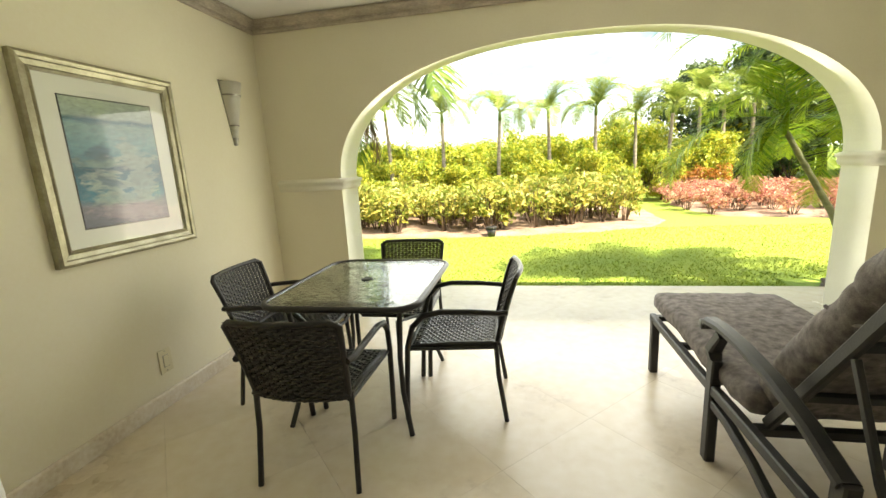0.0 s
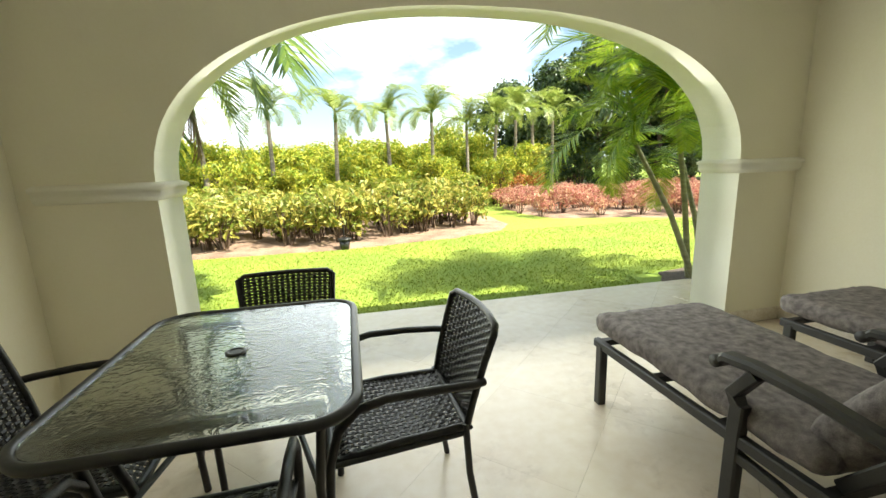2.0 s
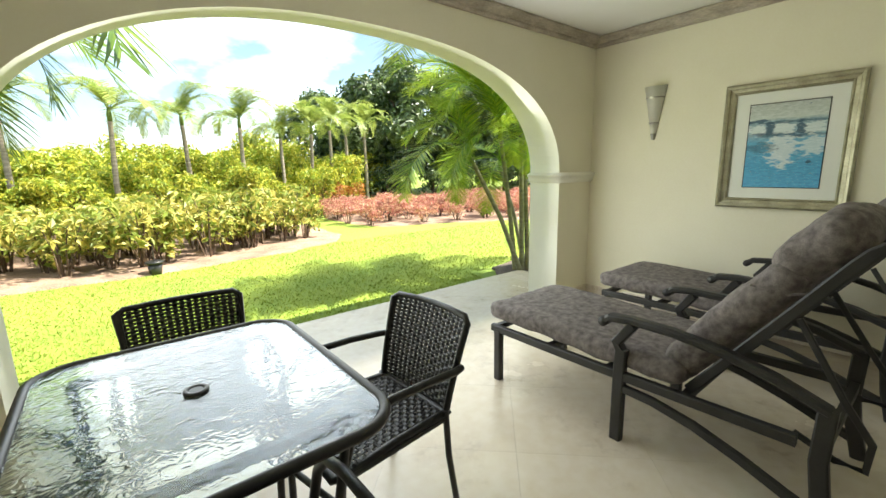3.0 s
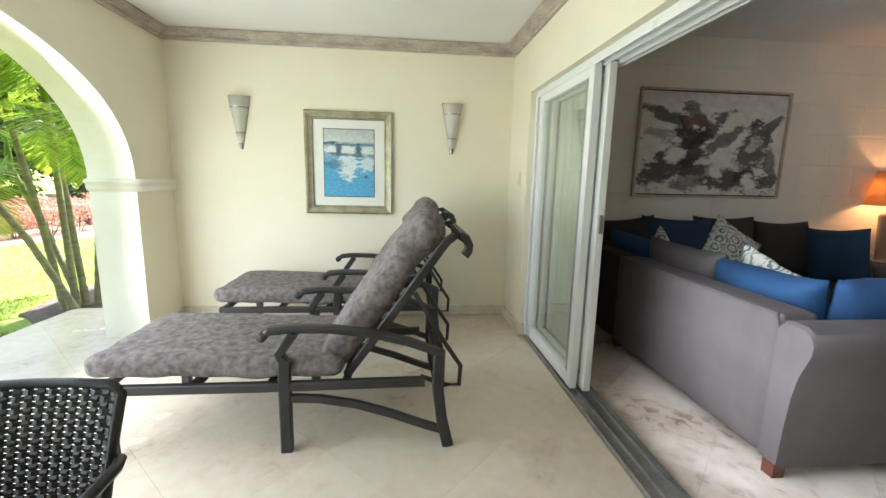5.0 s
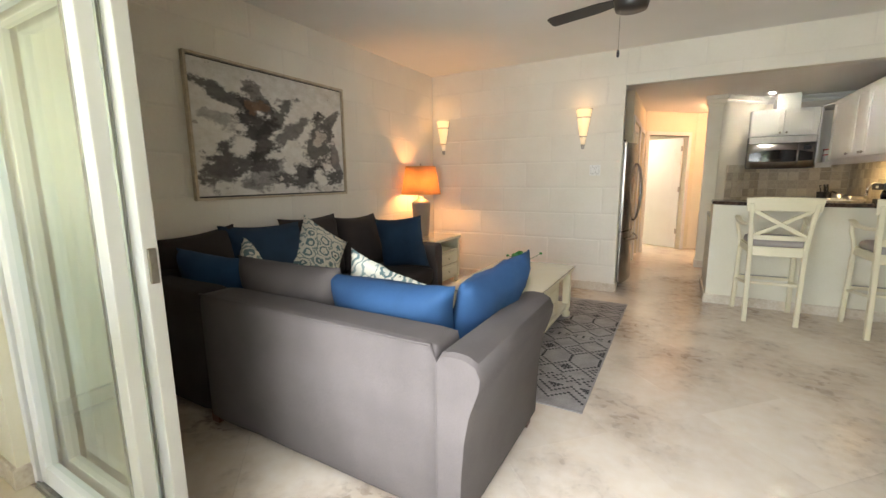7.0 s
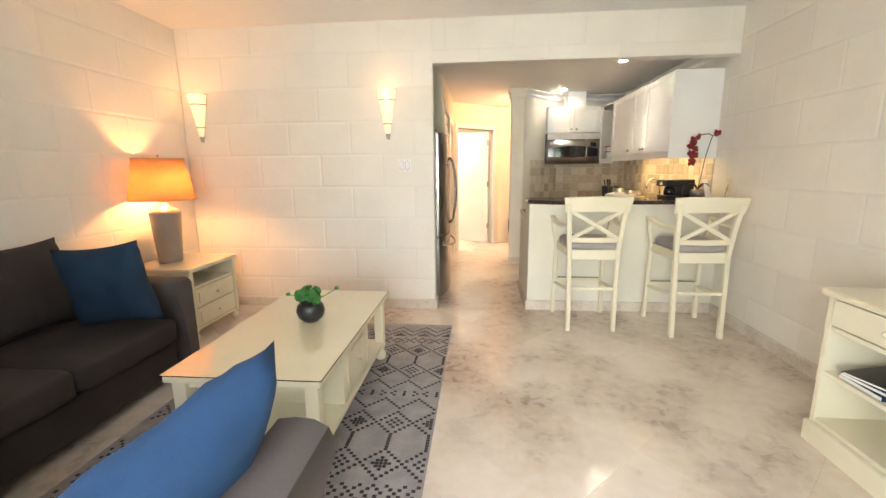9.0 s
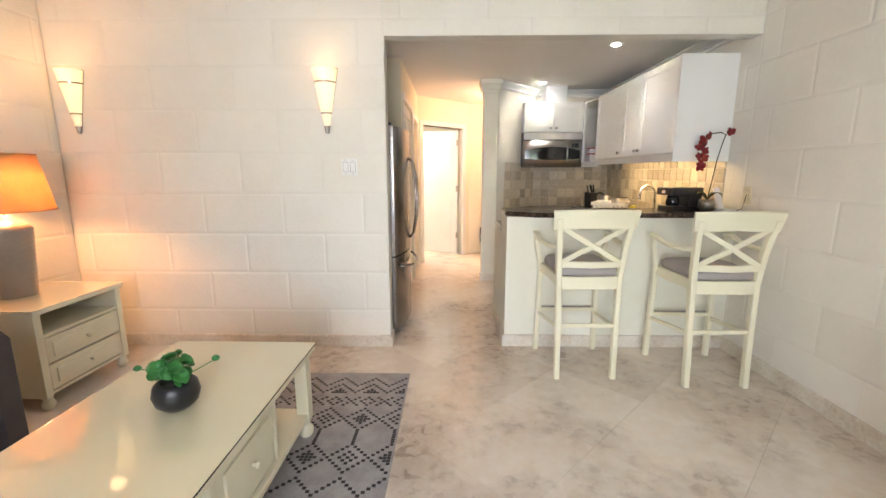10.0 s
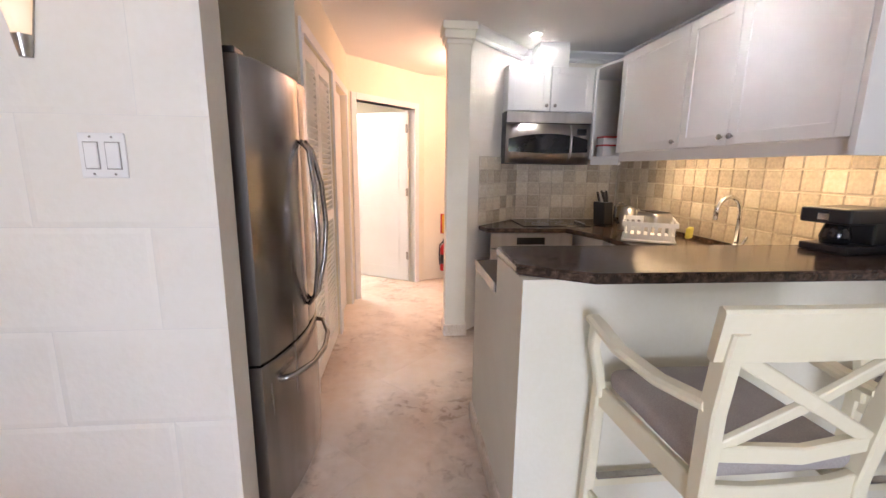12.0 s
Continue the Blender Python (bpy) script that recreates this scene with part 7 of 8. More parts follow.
# ---- bar stools ----
def bar_stool():
    """Faces +y, its middle over the origin."""
    ob = thing("bar_stool", "cream wooden bar stool with X back and grey seat", "bar stool", "bar stools at the counter")
    L = rect(0.036, 0.040, 0.005)
    for s in (-1, 1):
        part("front_leg", sweep(B(), [(s * 0.228, 0.245, 0.0), (s * 0.215, 0.225, 0.70)], L, up=(0, 1, 0)), M_CREAM, ob)
        post = [(s * 0.190, -0.245, 0.0), (s * 0.192, -0.228, 0.35), (s * 0.198, -0.215, 0.68), (s * 0.212, -0.235, 0.90), (s * 0.226, -0.268, 1.06), (s * 0.230, -0.280, 1.10)]
        auto(part("back_leg", sweep(B(), post, rect(0.036, 0.046, 0.005), up=(0, 1, 0)), M_CREAM, ob), 25)
        arm = [(s * 0.214, -0.225, 0.905), (s * 0.245, -0.10, 0.897), (s * 0.262, 0.05, 0.905), (s * 0.266, 0.16, 0.935), (s * 0.262, 0.215, 0.938)]
        auto(part("armrest", sweep(B(), arm, rect(0.048, 0.026, 0.008)), M_CREAM, ob, "curved armrest"), 25)
        auto(part("arm_support", sweep(B(), [(s * 0.262, 0.19, 0.928), (s * 0.258, 0.205, 0.85), (s * 0.235, 0.205, 0.76), (s * 0.222, 0.205, 0.68)], rect(0.03, 0.034, 0.005), up=(0, 1, 0)), M_CREAM, ob), 25)
        part("side_rung", sweep(B(), [(s * 0.190, -0.235, 0.36), (s * 0.222, 0.235, 0.30)], rect(0.016, 0.026, 0.003)), M_CREAM, ob)
        part("side_apron", sweep(B(), [(s * 0.200, -0.20, 0.675), (s * 0.215, 0.215, 0.675)], rect(0.022, 0.07, 0.003)), M_CREAM, ob)
    part("front_apron", sweep(B(), [(-0.20, 0.222, 0.675), (0.20, 0.222, 0.675)], rect(0.022, 0.07, 0.003)), M_CREAM, ob)
    ba = [(-0.20, -0.215, 0.665), (-0.1, -0.232, 0.665), (0.1, -0.232, 0.665), (0.20, -0.215, 0.665)]
    auto(part("back_apron", sweep(B(), ba, rect(0.022, 0.085, 0.003)), M_CREAM, ob), 25)
    part("back_rung", sweep(B(), [(-0.185, -0.228, 0.37), (0.185, -0.228, 0.37)], rect(0.018, 0.026, 0.003)), M_CREAM, ob)
    part("foot_rung", sweep(B(), [(-0.215, 0.238, 0.33), (0.215, 0.238, 0.33)], rect(0.024, 0.030, 0.003)), M_CREAM, ob)
    part("foot_plate", slab(B(), -0.19, 0.19, 0.226, 0.254, 0.345, 0.351), M_NICKEL, ob, "dark steel foot plate")
    part("seat", rbox(B(), (0, 0.0, 0.735), (0.40, 0.43, 0.075), 0.034, 12, 0.003, 6, 0.02), M_SEATPAD, ob, "grey upholstered seat", True)
    rail = [(-0.262, -0.272, 1.085), (-0.13, -0.300, 1.092), (0.0, -0.308, 1.094), (0.13, -0.300, 1.092), (0.262, -0.272, 1.085)]
    auto(part("top_rail", sweep(B(), rail, rect(0.026, 0.125, 0.006), up=(0, -0.28, 1)), M_CREAM, ob, "broad curved top rail"), 25)
    lr = [(-0.205, -0.222, 0.79), (0, -0.25, 0.79), (0.205, -0.222, 0.79)]
    auto(part("lower_rail", sweep(B(), lr, rect(0.024, 0.042, 0.004)), M_CREAM, ob), 25)
    for s in (-1, 1):
        part("cross_brace", sweep(B(), [(s * -0.195, -0.228, 0.80), (0, -0.256 + 0.004 * s, 0.915), (s * 0.208, -0.262, 1.04)], rect(0.016, 0.034, 0.003), up=(0, -0.25, 1)), M_CREAM, ob)
    return ob


stool = bar_stool()
stool.matrix_basis = pose(-0.775, -4.085, 0, 0, 0, 181)
copy_thing(stool, pose(-1.595, -3.985, 0, 0, 0, 180))

# ---- wall blocks and floor tiles ----
block_mesh = {}


def blocks(parent, m, x0, x1, z0, z1, bw=0.61, bh=0.305, shift=0.0):
    """Painted blocks over a wall area: x along it, z up, face towards -y of m."""
    r = math.floor(z0 / bh)
    while r * bh < z1 - 0.01:
        a0, a1 = max(r * bh, z0), min((r + 1) * bh, z1)
        c = math.floor((x0 - bw) / bw)
        while c * bw < x1:
            o = c * bw + shift + (bw / 2 if r % 2 else 0)
            b0, b1 = max(o, x0), min(o + bw, x1)
            if b1 - b0 > 0.02 and a1 - a0 > 0.015:
                w, h = round(b1 - b0, 3), round(a1 - a0, 3)
                if (w, h) not in block_mesh:
                    g, t, e = 0.001, 0.0030, 0.016
                    vs = [(g, 0, g), (w - g, 0, g), (w - g, 0, h - g), (g, 0, h - g), (g + e, -t, g + e), (w - g - e, -t, g + e), (w - g - e, -t, h - g - e), (g + e, -t, h - g - e)]
                    block_mesh[w, h] = mesh_data("block", vs, [(4, 5, 6, 7), (0, 1, 5, 4), (1, 2, 6, 5), (2, 3, 7, 6), (3, 0, 4, 7)], M_BLOCK)
                ob = new("block", block_mesh[w, h])
                ob.parent = parent
                ob.matrix_basis = m @ Matrix.Translation((b0, 0, a0))
            c += 1
        r += 1


WS, WW, WE = bpy.data.objects["wall_south"], bpy.data.objects["wall_living_west"], bpy.data.objects["wall_living_east"]
MS = Matrix(((-1, 0, 0, 0), (0, -1, 0, YL - 0.004), (0, 0, 1, 0), (0, 0, 0, 1)))
blocks(WS, MS, -LE, -KX, 0.0, LCEIL, shift=0.12)
blocks(WS, MS, -KX, -LW, 2.325, LCEIL, shift=0.12)
MW = Matrix(((0, -1, 0, LW - 0.004), (-1, 0, 0, 0), (0, 0, 1, 0), (0, 0, 0, 1)))
blocks(WW, MW, -YI, -YL, 0.0, LCEIL, shift=0.2)
blocks(WW, MW, -YL, 7.10, 0.0, KCEIL, shift=0.2)
ME = Matrix(((0, 1, 0, LE + 0.004), (1, 0, 0, 0), (0, 0, 1, 0), (0, 0, 0, 1)))
blocks(WE, ME, YL, YI, 0.0, LCEIL, shift=0.3)

FLOOR = setting("floor", slab(B(), LW - 0.2, 3.3, -9.6, 4.45, -0.14, -0.004), M_GROUT, "honed travertine floor laid diagonally", "floor")


def clip(poly, axis, value, keep_less):
    out = []
    for i, p in enumerate(poly):
        q = poly[(i + 1) % len(poly)]
        a, b = (p[axis] <= value) == keep_less, (q[axis] <= value) == keep_less
        if a:
            out.append(p)
        if a != b:
            t = (value - p[axis]) / (q[axis] - p[axis])
            out.append((p[0] + t * (q[0] - p[0]), p[1] + t * (q[1] - p[1])))
    return out


def floor_tiles(x0, x1, y0, y1, material, size=0.61, off=(0.0, 0.0)):
    s = size / math.sqrt(2)
    n = int((x1 - x0 + y1 - y0) / s) + 3
    full = None
    for i in range(-n, n):
        for j in range(-n, n):
            cx, cy = off[0] + (i + j) * s, off[1] + (i - j) * s
            if not (x0 - s < cx < x1 + s and y0 - s < cy < y1 + s):
                continue
            g = s - 0.0006
            poly = [(cx + g, cy), (cx, cy + g), (cx - g, cy), (cx, cy - g)]
            whole = x0 <= cx - s and cx + s <= x1 and y0 <= cy - s and cy + s <= y1
            if whole and full:
                ob = new("floor_tile", full)
            else:
                for ax, v, less in ((0, x1, True), (0, x0, False), (1, y1, True), (1, y0, False)):
                    poly = clip(poly, ax, v, less) if len(poly) > 2 else []
                if len(poly) < 3:
                    continue
                k = len(poly)
                vs = [(x - cx, y - cy, 0.0) for x, y in poly] + [(x - cx, y - cy, -0.006) for x, y in poly]
                me = mesh_data("floor_tile", vs, [tuple(range(k))] + [(a, a + k, (a + 1) % k + k, (a + 1) % k) for a in range(k)], material)
                ob = new("floor_tile", me)
                if whole:
                    full = me
            ob.parent = FLOOR
            ob.location = (cx, cy, 0)


floor_tiles(XW - 0.3, 2.91, 0.25, 4.45, M_TRAV, off=(0.1, 0.35))
floor_tiles(LW, LE, -4.36, 0.058, M_TRAVIN, off=(0.25, -0.1))
floor_tiles(-2.0, 2.0, -9.4, -4.362, M_TRAVIN, off=(0.25, -0.1))

# ---- garden ----
GZ = -0.08
M_LAWN = surf("lawn", (0.15, 0.22, 0.020), (0.21, 0.26, 0.028), 0.8, 0.9, 0.6, 60, fine=0.25, depth=0.01)
M_BLADE = surf("grass_blades", (0.16, 0.235, 0.020), (0.24, 0.28, 0.030), 2, 0.75, 0.0, 50, islands=0.6, translucent=0.5)
M_MULCH = surf("dry_bed_soil", (0.30, 0.20, 0.135), (0.17, 0.11, 0.075), 2.4, 0.95, 0.8, 35, fine=0.35, depth=0.02)
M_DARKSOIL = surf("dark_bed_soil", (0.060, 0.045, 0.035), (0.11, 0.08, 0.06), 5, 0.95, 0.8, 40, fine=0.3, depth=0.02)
M_CROTON = surf("yellow_green_leaf", (0.20, 0.245, 0.035), (0.50, 0.43, 0.10), 1.6, 0.5, 0.0, 50, islands=0.9, translucent=0.35)
M_REDLEAF = surf("pink_red_leaf", (0.40, 0.14, 0.11), (0.54, 0.33, 0.20), 1.2, 0.55, 0.0, 50, islands=0.9, translucent=0.3)
M_ORANGELEAF = surf("orange_leaf", (0.32, 0.12, 0.015), (0.30, 0.17, 0.02), 1.5, 0.5, 0.0, 50, islands=0.8, translucent=0.3)
M_HEDGE = surf("light_hedge_leaf", (0.21, 0.28, 0.022), (0.46, 0.44, 0.045), 0.7, 0.55, 0.0, 50, islands=0.8, translucent=0.3)
M_TREELEAF = surf("dark_tree_leaf", (0.030, 0.060, 0.017), (0.085, 0.125, 0.032), 0.5, 0.45, 0.0, 50, islands=0.8, translucent=0.2)
M_PALM = surf("palm_leaf", (0.11, 0.19, 0.03), (0.22, 0.29, 0.05), 1.4, 0.42, 0.0, 50, islands=0.6, translucent=0.5)
M_PALMDK = surf("areca_leaf", (0.13, 0.25, 0.02), (0.33, 0.41, 0.035), 1.3, 0.36, 0.0, 50, islands=0.6, translucent=0.55)
M_DRYPALM = surf("dry_palm_leaf", (0.22, 0.13, 0.07), (0.14, 0.08, 0.05), 3, 0.7, 0.0, 50, islands=0.5, translucent=0.2)
M_TRUNK = surf("grey_palm_trunk", (0.26, 0.22, 0.16), (0.15, 0.125, 0.09), 3, 0.85, 0.5, 40, aniso=(1, 1, 6), depth=0.01)
M_CANE = surf("green_grey_cane", (0.22, 0.21, 0.11), (0.13, 0.12, 0.065), 3, 0.6, 0.4, 30, aniso=(1, 1, 8), depth=0.006)
M_TWIG = surf("brown_twig", (0.12, 0.075, 0.045), (0.07, 0.045, 0.03), 6, 0.85, 0.3, 60)

bm = B()
far = 900
nx = 24
gv = []
for i in range(nx + 1):
    gv.append([bm.verts.new((-far + 2 * far * i / nx, y, GZ)) for y in (4.43, 60, far)])
for a, b in zip(gv, gv[1:]):
    for j in (0, 1):
        bm.faces.new((a[j], b[j], b[j + 1], a[j + 1]))
for x0, x1, y0, y1 in ((-far, LW - 0.2, -far, 4.43), (3.3, far, -far, 4.43), (LW - 0.2, 3.3, -far, -9.6)):
    bm.faces.new([bm.verts.new(p) for p in ((x0, y0, GZ), (x1, y0, GZ), (x1, y1, GZ), (x0, y1, GZ))])
setting("ground", bm, M_LAWN, "bright green mown lawn", "lawn")
setting("patio_edge", slab(B(), XW - 2.5, 2.915, 4.40, 4.452, -0.2, -0.001), M_BASE, "pale stone edge of the patio slab", "paving")


def soft_bed(name, pts, material, label, h=0.035):
    """A low mound of soil inside an outline."""
    bm = B()
    cx, cy = sum(p[0] for p in pts) / len(pts), sum(p[1] for p in pts) / len(pts)
    rows = []
    for k, (s, z) in enumerate(((1.0, -0.01), (0.985, h * 0.6), (0.9, h), (0.5, h * 1.3))):
        rows.append([bm.verts.new((cx + (x - cx) * s + 0.03 * noise.noise(Vector((x * 3, y * 3, k))), cy + (y - cy) * s + 0.03 * noise.noise(Vector((y * 3, x * 3, k))), GZ + z)) for x, y in pts])
    n = len(pts)
    for a, b in zip(rows, rows[1:]):
        for i in range(n):
            bm.faces.new((a[i], a[(i + 1) % n], b[(i + 1) % n], b[i]))
    bm.faces.new(rows[-1])
    return setting(name, bm, material, label, "garden bed", True)


def outline(base, per=6):
    pts = []
    for i, p in enumerate(base):
        q = base[(i + 1) % len(base)]
        for k in range(per):
            t = k / per
            pts.append((p[0] + (q[0] - p[0]) * t + 0.10 * noise.noise(Vector((p[0] + t * 5, p[1], 2))), p[1] + (q[1] - p[1]) * t + 0.10 * noise.noise(Vector((p[1], p[0] + t * 5, 7)))))
    return pts


soft_bed("ground_bed", outline([(-16, 8.3), (-3, 8.05), (-0.4, 7.95), (1.6, 8.3), (2.7, 8.75), (3.25, 9.6), (3.3, 11.5), (2.5, 14.0), (-16, 14.5)]), M_MULCH, "dry soil bed under the shrubs")
soft_bed("ground_bed", outline([(4.15, 12.6), (4.2, 10.9), (4.5, 9.9), (6.2, 9.25), (8.5, 7.9), (14, 6.2), (24, 5.0), (24, 16), (10.5, 18.5), (5.2, 15.2)]), M_MULCH, "dry soil bed under the red shrubs")
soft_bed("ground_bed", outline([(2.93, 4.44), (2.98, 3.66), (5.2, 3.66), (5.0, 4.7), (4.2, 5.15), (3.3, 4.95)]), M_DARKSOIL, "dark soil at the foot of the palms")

rs = np.random.RandomState(7)


def leaf_cloud(centers, normals, size, aspect=0.42, fold=0.25, seed=0):
    """Folded leaves at the given places, as vertices and faces."""
    r = np.random.RandomState(seed)
    n = len(centers)
    d = r.normal(size=(n, 3))
    d -= normals * np.sum(d * normals, axis=1, keepdims=True)
    d /= np.linalg.norm(d, axis=1, keepdims=True) + 1e-9
    s = np.cross(normals, d)
    L = (size * r.uniform(0.65, 1.3, n))[:, None]
    base, tip = centers - d * L * 0.5, centers + d * L * 0.5 - normals * L * 0.12
    mid = centers + normals * L * 0.02
    a, b = mid + s * L * aspect * 0.5 + normals * L * fold * 0.3, mid - s * L * aspect * 0.5 + normals * L * fold * 0.3
    v = np.stack([base, a, tip, b], axis=1).reshape(-1, 3)
    f = [(4 * i, 4 * i + 1, 4 * i + 2) for i in range(n)] + [(4 * i, 4 * i + 2, 4 * i + 3) for i in range(n)]
    return v, f


def cloud_mesh(name, blobs, count, size, material, seed, shell=0.55, aspect=0.42, up=0.5):
    """Leaves spread through several lumps (x, y, z, radius, height radius)."""
    r = np.random.RandomState(seed)
    w = np.array([b[3] ** 2 * 1.0 for b in blobs])
    pick = r.choice(len(blobs), count, p=w / w.sum())
    d = r.normal(size=(count, 3))
    d /= np.linalg.norm(d, axis=1, keepdims=True)
    rad = r.uniform(shell, 1.0, count)[:, None] * r.uniform(0.85, 1.15, count)[:, None]
    b = np.array(blobs)[pick]
    c = b[:, :3] + d * rad * np.stack([b[:, 3], b[:, 3], b[:, 4]], axis=1)
    c[:, 2] = np.maximum(c[:, 2], 0.02)
    nrm = d + np.array((0, 0, up)) + r.normal(size=(count, 3)) * 0.45
    nrm /= np.linalg.norm(nrm, axis=1, keepdims=True)
    v, f = leaf_cloud(c, nrm, size, aspect, seed=seed + 1)
    return mesh_data(name, v.tolist(), f, material)


def shrub_kind(name, label, seed, h, w, count, size, material, group, stems=7, aspect=0.42, category="shrub", low=0.0):
    r = random.Random(seed)
    ob = thing(name, label, category, group)
    bm = B()
    blobs = []
    for i in range(stems):
        a, t = r.uniform(0, 6.28), r.uniform(0.3, 1.0) * w
        top = (t * math.cos(a), t * math.sin(a), h * r.uniform(0.55, 0.86))
        sweep(bm, [(0.05 * math.cos(a), 0.05 * math.sin(a), -0.03), (top[0] * 0.45, top[1] * 0.45, top[2] * 0.5), top], circ(0.011 * h + 0.002, 5), scales=[1.2, 0.8, 0.4])
        blobs.append((top[0], top[1], top[2], r.uniform(0.28, 0.5) * w + 0.05, h * r.uniform(0.14, 0.24)))
        if low:
            q = r.uniform(low, 0.6)
            blobs.append((top[0] * 0.9, top[1] * 0.9, h * q, r.uniform(0.26, 0.42) * w + 0.04, h * r.uniform(0.13, 0.2)))
    part("stem", bm, M_TWIG, ob, "thin brown stems")
    o = new("foliage", cloud_mesh("foliage", blobs, count, size, material, seed, 0.25, aspect))
    o.parent = ob
    return ob


def scatter(kinds, places, zbase=GZ):
    r = random.Random(3)
    for i, (x, y, s) in enumerate(places):
        k = kinds[i % len(kinds)]
        m = pose(x, y, zbase, 0, 0, r.uniform(0, 360)) @ Matrix.Diagonal((s, s, s * r.uniform(0.9, 1.1), 1))
        if not k.get("used"):
            k["used"] = 1
            k.matrix_basis = m
        else:
            c = copy_thing(k, pose(0, 0, 0))
            c.matrix_basis = m


def grid(x0, x1, y0, y1, step, jitter, seed, inside=None):
    r, out, x = random.Random(seed), [], x0
    while x <= x1:
        y = y0
        while y <= y1:
            p = (x + r.uniform(-jitter, jitter), y + r.uniform(-jitter, jitter), r.uniform(0.85, 1.12))
            if inside is None or inside(*p[:2]):
                out.append(p)
            y += step
        x += step
    return out


cro = [shrub_kind("croton_shrub", "leafy yellow-green shrub in a dry soil bed", 20 + i, 1.0, 0.46, 290, 0.140, M_CROTON, "shrubs in the garden bed", 9, 0.40, "shrub", 0.30) for i in range(4)]
front = lambda x: 8.05 + (0.30 * max(0, x) if x < 2.8 else 2)
scatter(cro, grid(-9.0, 3.0, 8.35, 11.3, 0.52, 0.25, 1, lambda x, y: y > front(x) + 0.48 and x < 3.0))
red = [shrub_kind("red_shrub", "low pink-red ornamental shrub in a bed", 40 + i, 0.70, 0.42, 620, 0.085, M_REDLEAF, "red shrubs in the garden bed", 9, 0.4, "shrub", 0.25) for i in range(3)]
edge = lambda x: 9.9 - 0.38 * max(0, x - 4.5) if x < 10 else 7.8 - 0.16 * (x - 10)
scatter(red, grid(4.4, 16.5, 6.0, 14.5, 0.74, 0.26, 2, lambda x, y: y > edge(x) + 0.3 and y < edge(x) + 4.6))
ora = [shrub_kind("orange_shrub", "small orange-leaved shrub behind the bed", 60 + i, 0.85, 0.4, 260, 0.12, M_ORANGELEAF, "orange shrubs in the garden") for i in range(2)]
scatter(ora, [(3.1, 12.6, 1.0), (5.6, 15.3, 1.25), (6.3, 15.6, 1.3), (4.9, 15.0, 1.0)])
hed = [shrub_kind("hedge_bush", "tall light green hedge bush", 80 + i, 2.2, 0.95, 2800, 0.18, M_HEDGE, "hedge bushes behind the garden", 14, 0.36, "bush", 0.10) for i in range(4)]
scatter(hed, [(x + 0.25 * math.sin(x * 5), 13.4 + 0.5 * math.sin(x * 2.3) + max(0, x - 3) * 0.5, 0.62 + 0.10 * math.sin(x * 3.1)) for x in [-11 + 0.95 * i for i in range(17)]])
scatter(hed, [(x, 16.6 + 0.8 * math.sin(x * 1.7) + max(0, x - 3) * 0.35, 0.92 + 0.14 * math.sin(x * 2.1)) for x in [-16 + 1.25 * i for i in range(20)]])
scatter(hed, [(x, 19.2 + 0.8 * math.sin(x * 1.1) + max(0, x - 3) * 0.3, 1.02 + 0.14 * math.sin(x * 2.7)) for x in [-20 + 1.5 * i for i in range(19)]])
scatter(hed, [(x, 22 + 1.2 * math.sin(x * 1.3), 1.15 + 0.18 * math.sin(x * 1.9)) for x in [-28 + 1.9 * i for i in range(22)]])


def frond_mesh(name, length, el, droop, pairs, leaflet, material, seed, seg=2, width=0.02, hang=0.35, rach=0.012):
    """A feather palm frond along +x: a drooping midrib with leaflets on both sides."""
    r = random.Random(seed)
    steps, pts, p = 16, [], Vector((0, 0, 0))
    for i in range(steps + 1):
        a = el - droop * (i / steps) ** 1.3
        pts.append((p.copy(), Vector((math.cos(a), 0, math.sin(a)))))
        p = p + Vector((math.cos(a), 0, math.sin(a))) * (length / steps)
    vs, fs = [], []
    for i in range(steps):
        k = len(vs)
        for q, s in ((i, 1 - i / steps * 0.8), (i + 1, 1 - (i + 1) / steps * 0.8)):
            c, t = pts[q]
            n = Vector((-t.z, 0, t.x))
            for u, w in ((1, 0), (-0.5, 0.87), (-0.5, -0.87)):
                v = c + n * u * rach * s + Vector((0, 1, 0)) * w * rach * s
                vs.append(tuple(v))
        fs += [(k, k + 1, k + 4, k + 3), (k + 1, k + 2, k + 5, k + 4), (k + 2, k, k + 3, k + 5)]
    for j in range(pairs):
        u = 0.10 + 0.9 * (j + 0.5) / pairs
        f = u * steps
        i = min(int(f), steps - 1)
        c = pts[i][0].lerp(pts[i + 1][0], f - i)
        t = pts[i][1]
        n = Vector((-t.z, 0, t.x))
        L = leaflet * (math.sin(math.pi * (0.12 + 0.84 * u)) ** 0.7) * r.uniform(0.88, 1.08)
        for s in (-1, 1):
            out = (Vector((0, s, 0)) * math.cos(radians(38)) + t * math.sin(radians(38)) + n * r.uniform(0.05, 0.35)).normalized()
            side = out.cross(n).normalized()
            k, w = len(vs), width * r.uniform(0.8, 1.15)
            q = c.copy()
            for e in range(seg + 1):
                g = e / seg
                ww = w * (1 - g) ** 0.6 if e else w * 0.55
                if e < seg:
                    vs += [tuple(q + side * ww * 0.5), tuple(q - side * ww * 0.5)]
                else:
                    vs.append(tuple(q))
                q = q + (out - Vector((0, 0, 1)) * hang * (g + 0.3) * 1.4).normalized() * (L / seg)
            for e in range(seg - 1):
                fs.append((k + 2 * e, k + 2 * e + 1, k + 2 * e + 3, k + 2 * e + 2))
            fs.append((k + 2 * (seg - 1), k + 2 * (seg - 1) + 1, k + 2 * seg))
    return mesh_data(name, vs, fs, material)


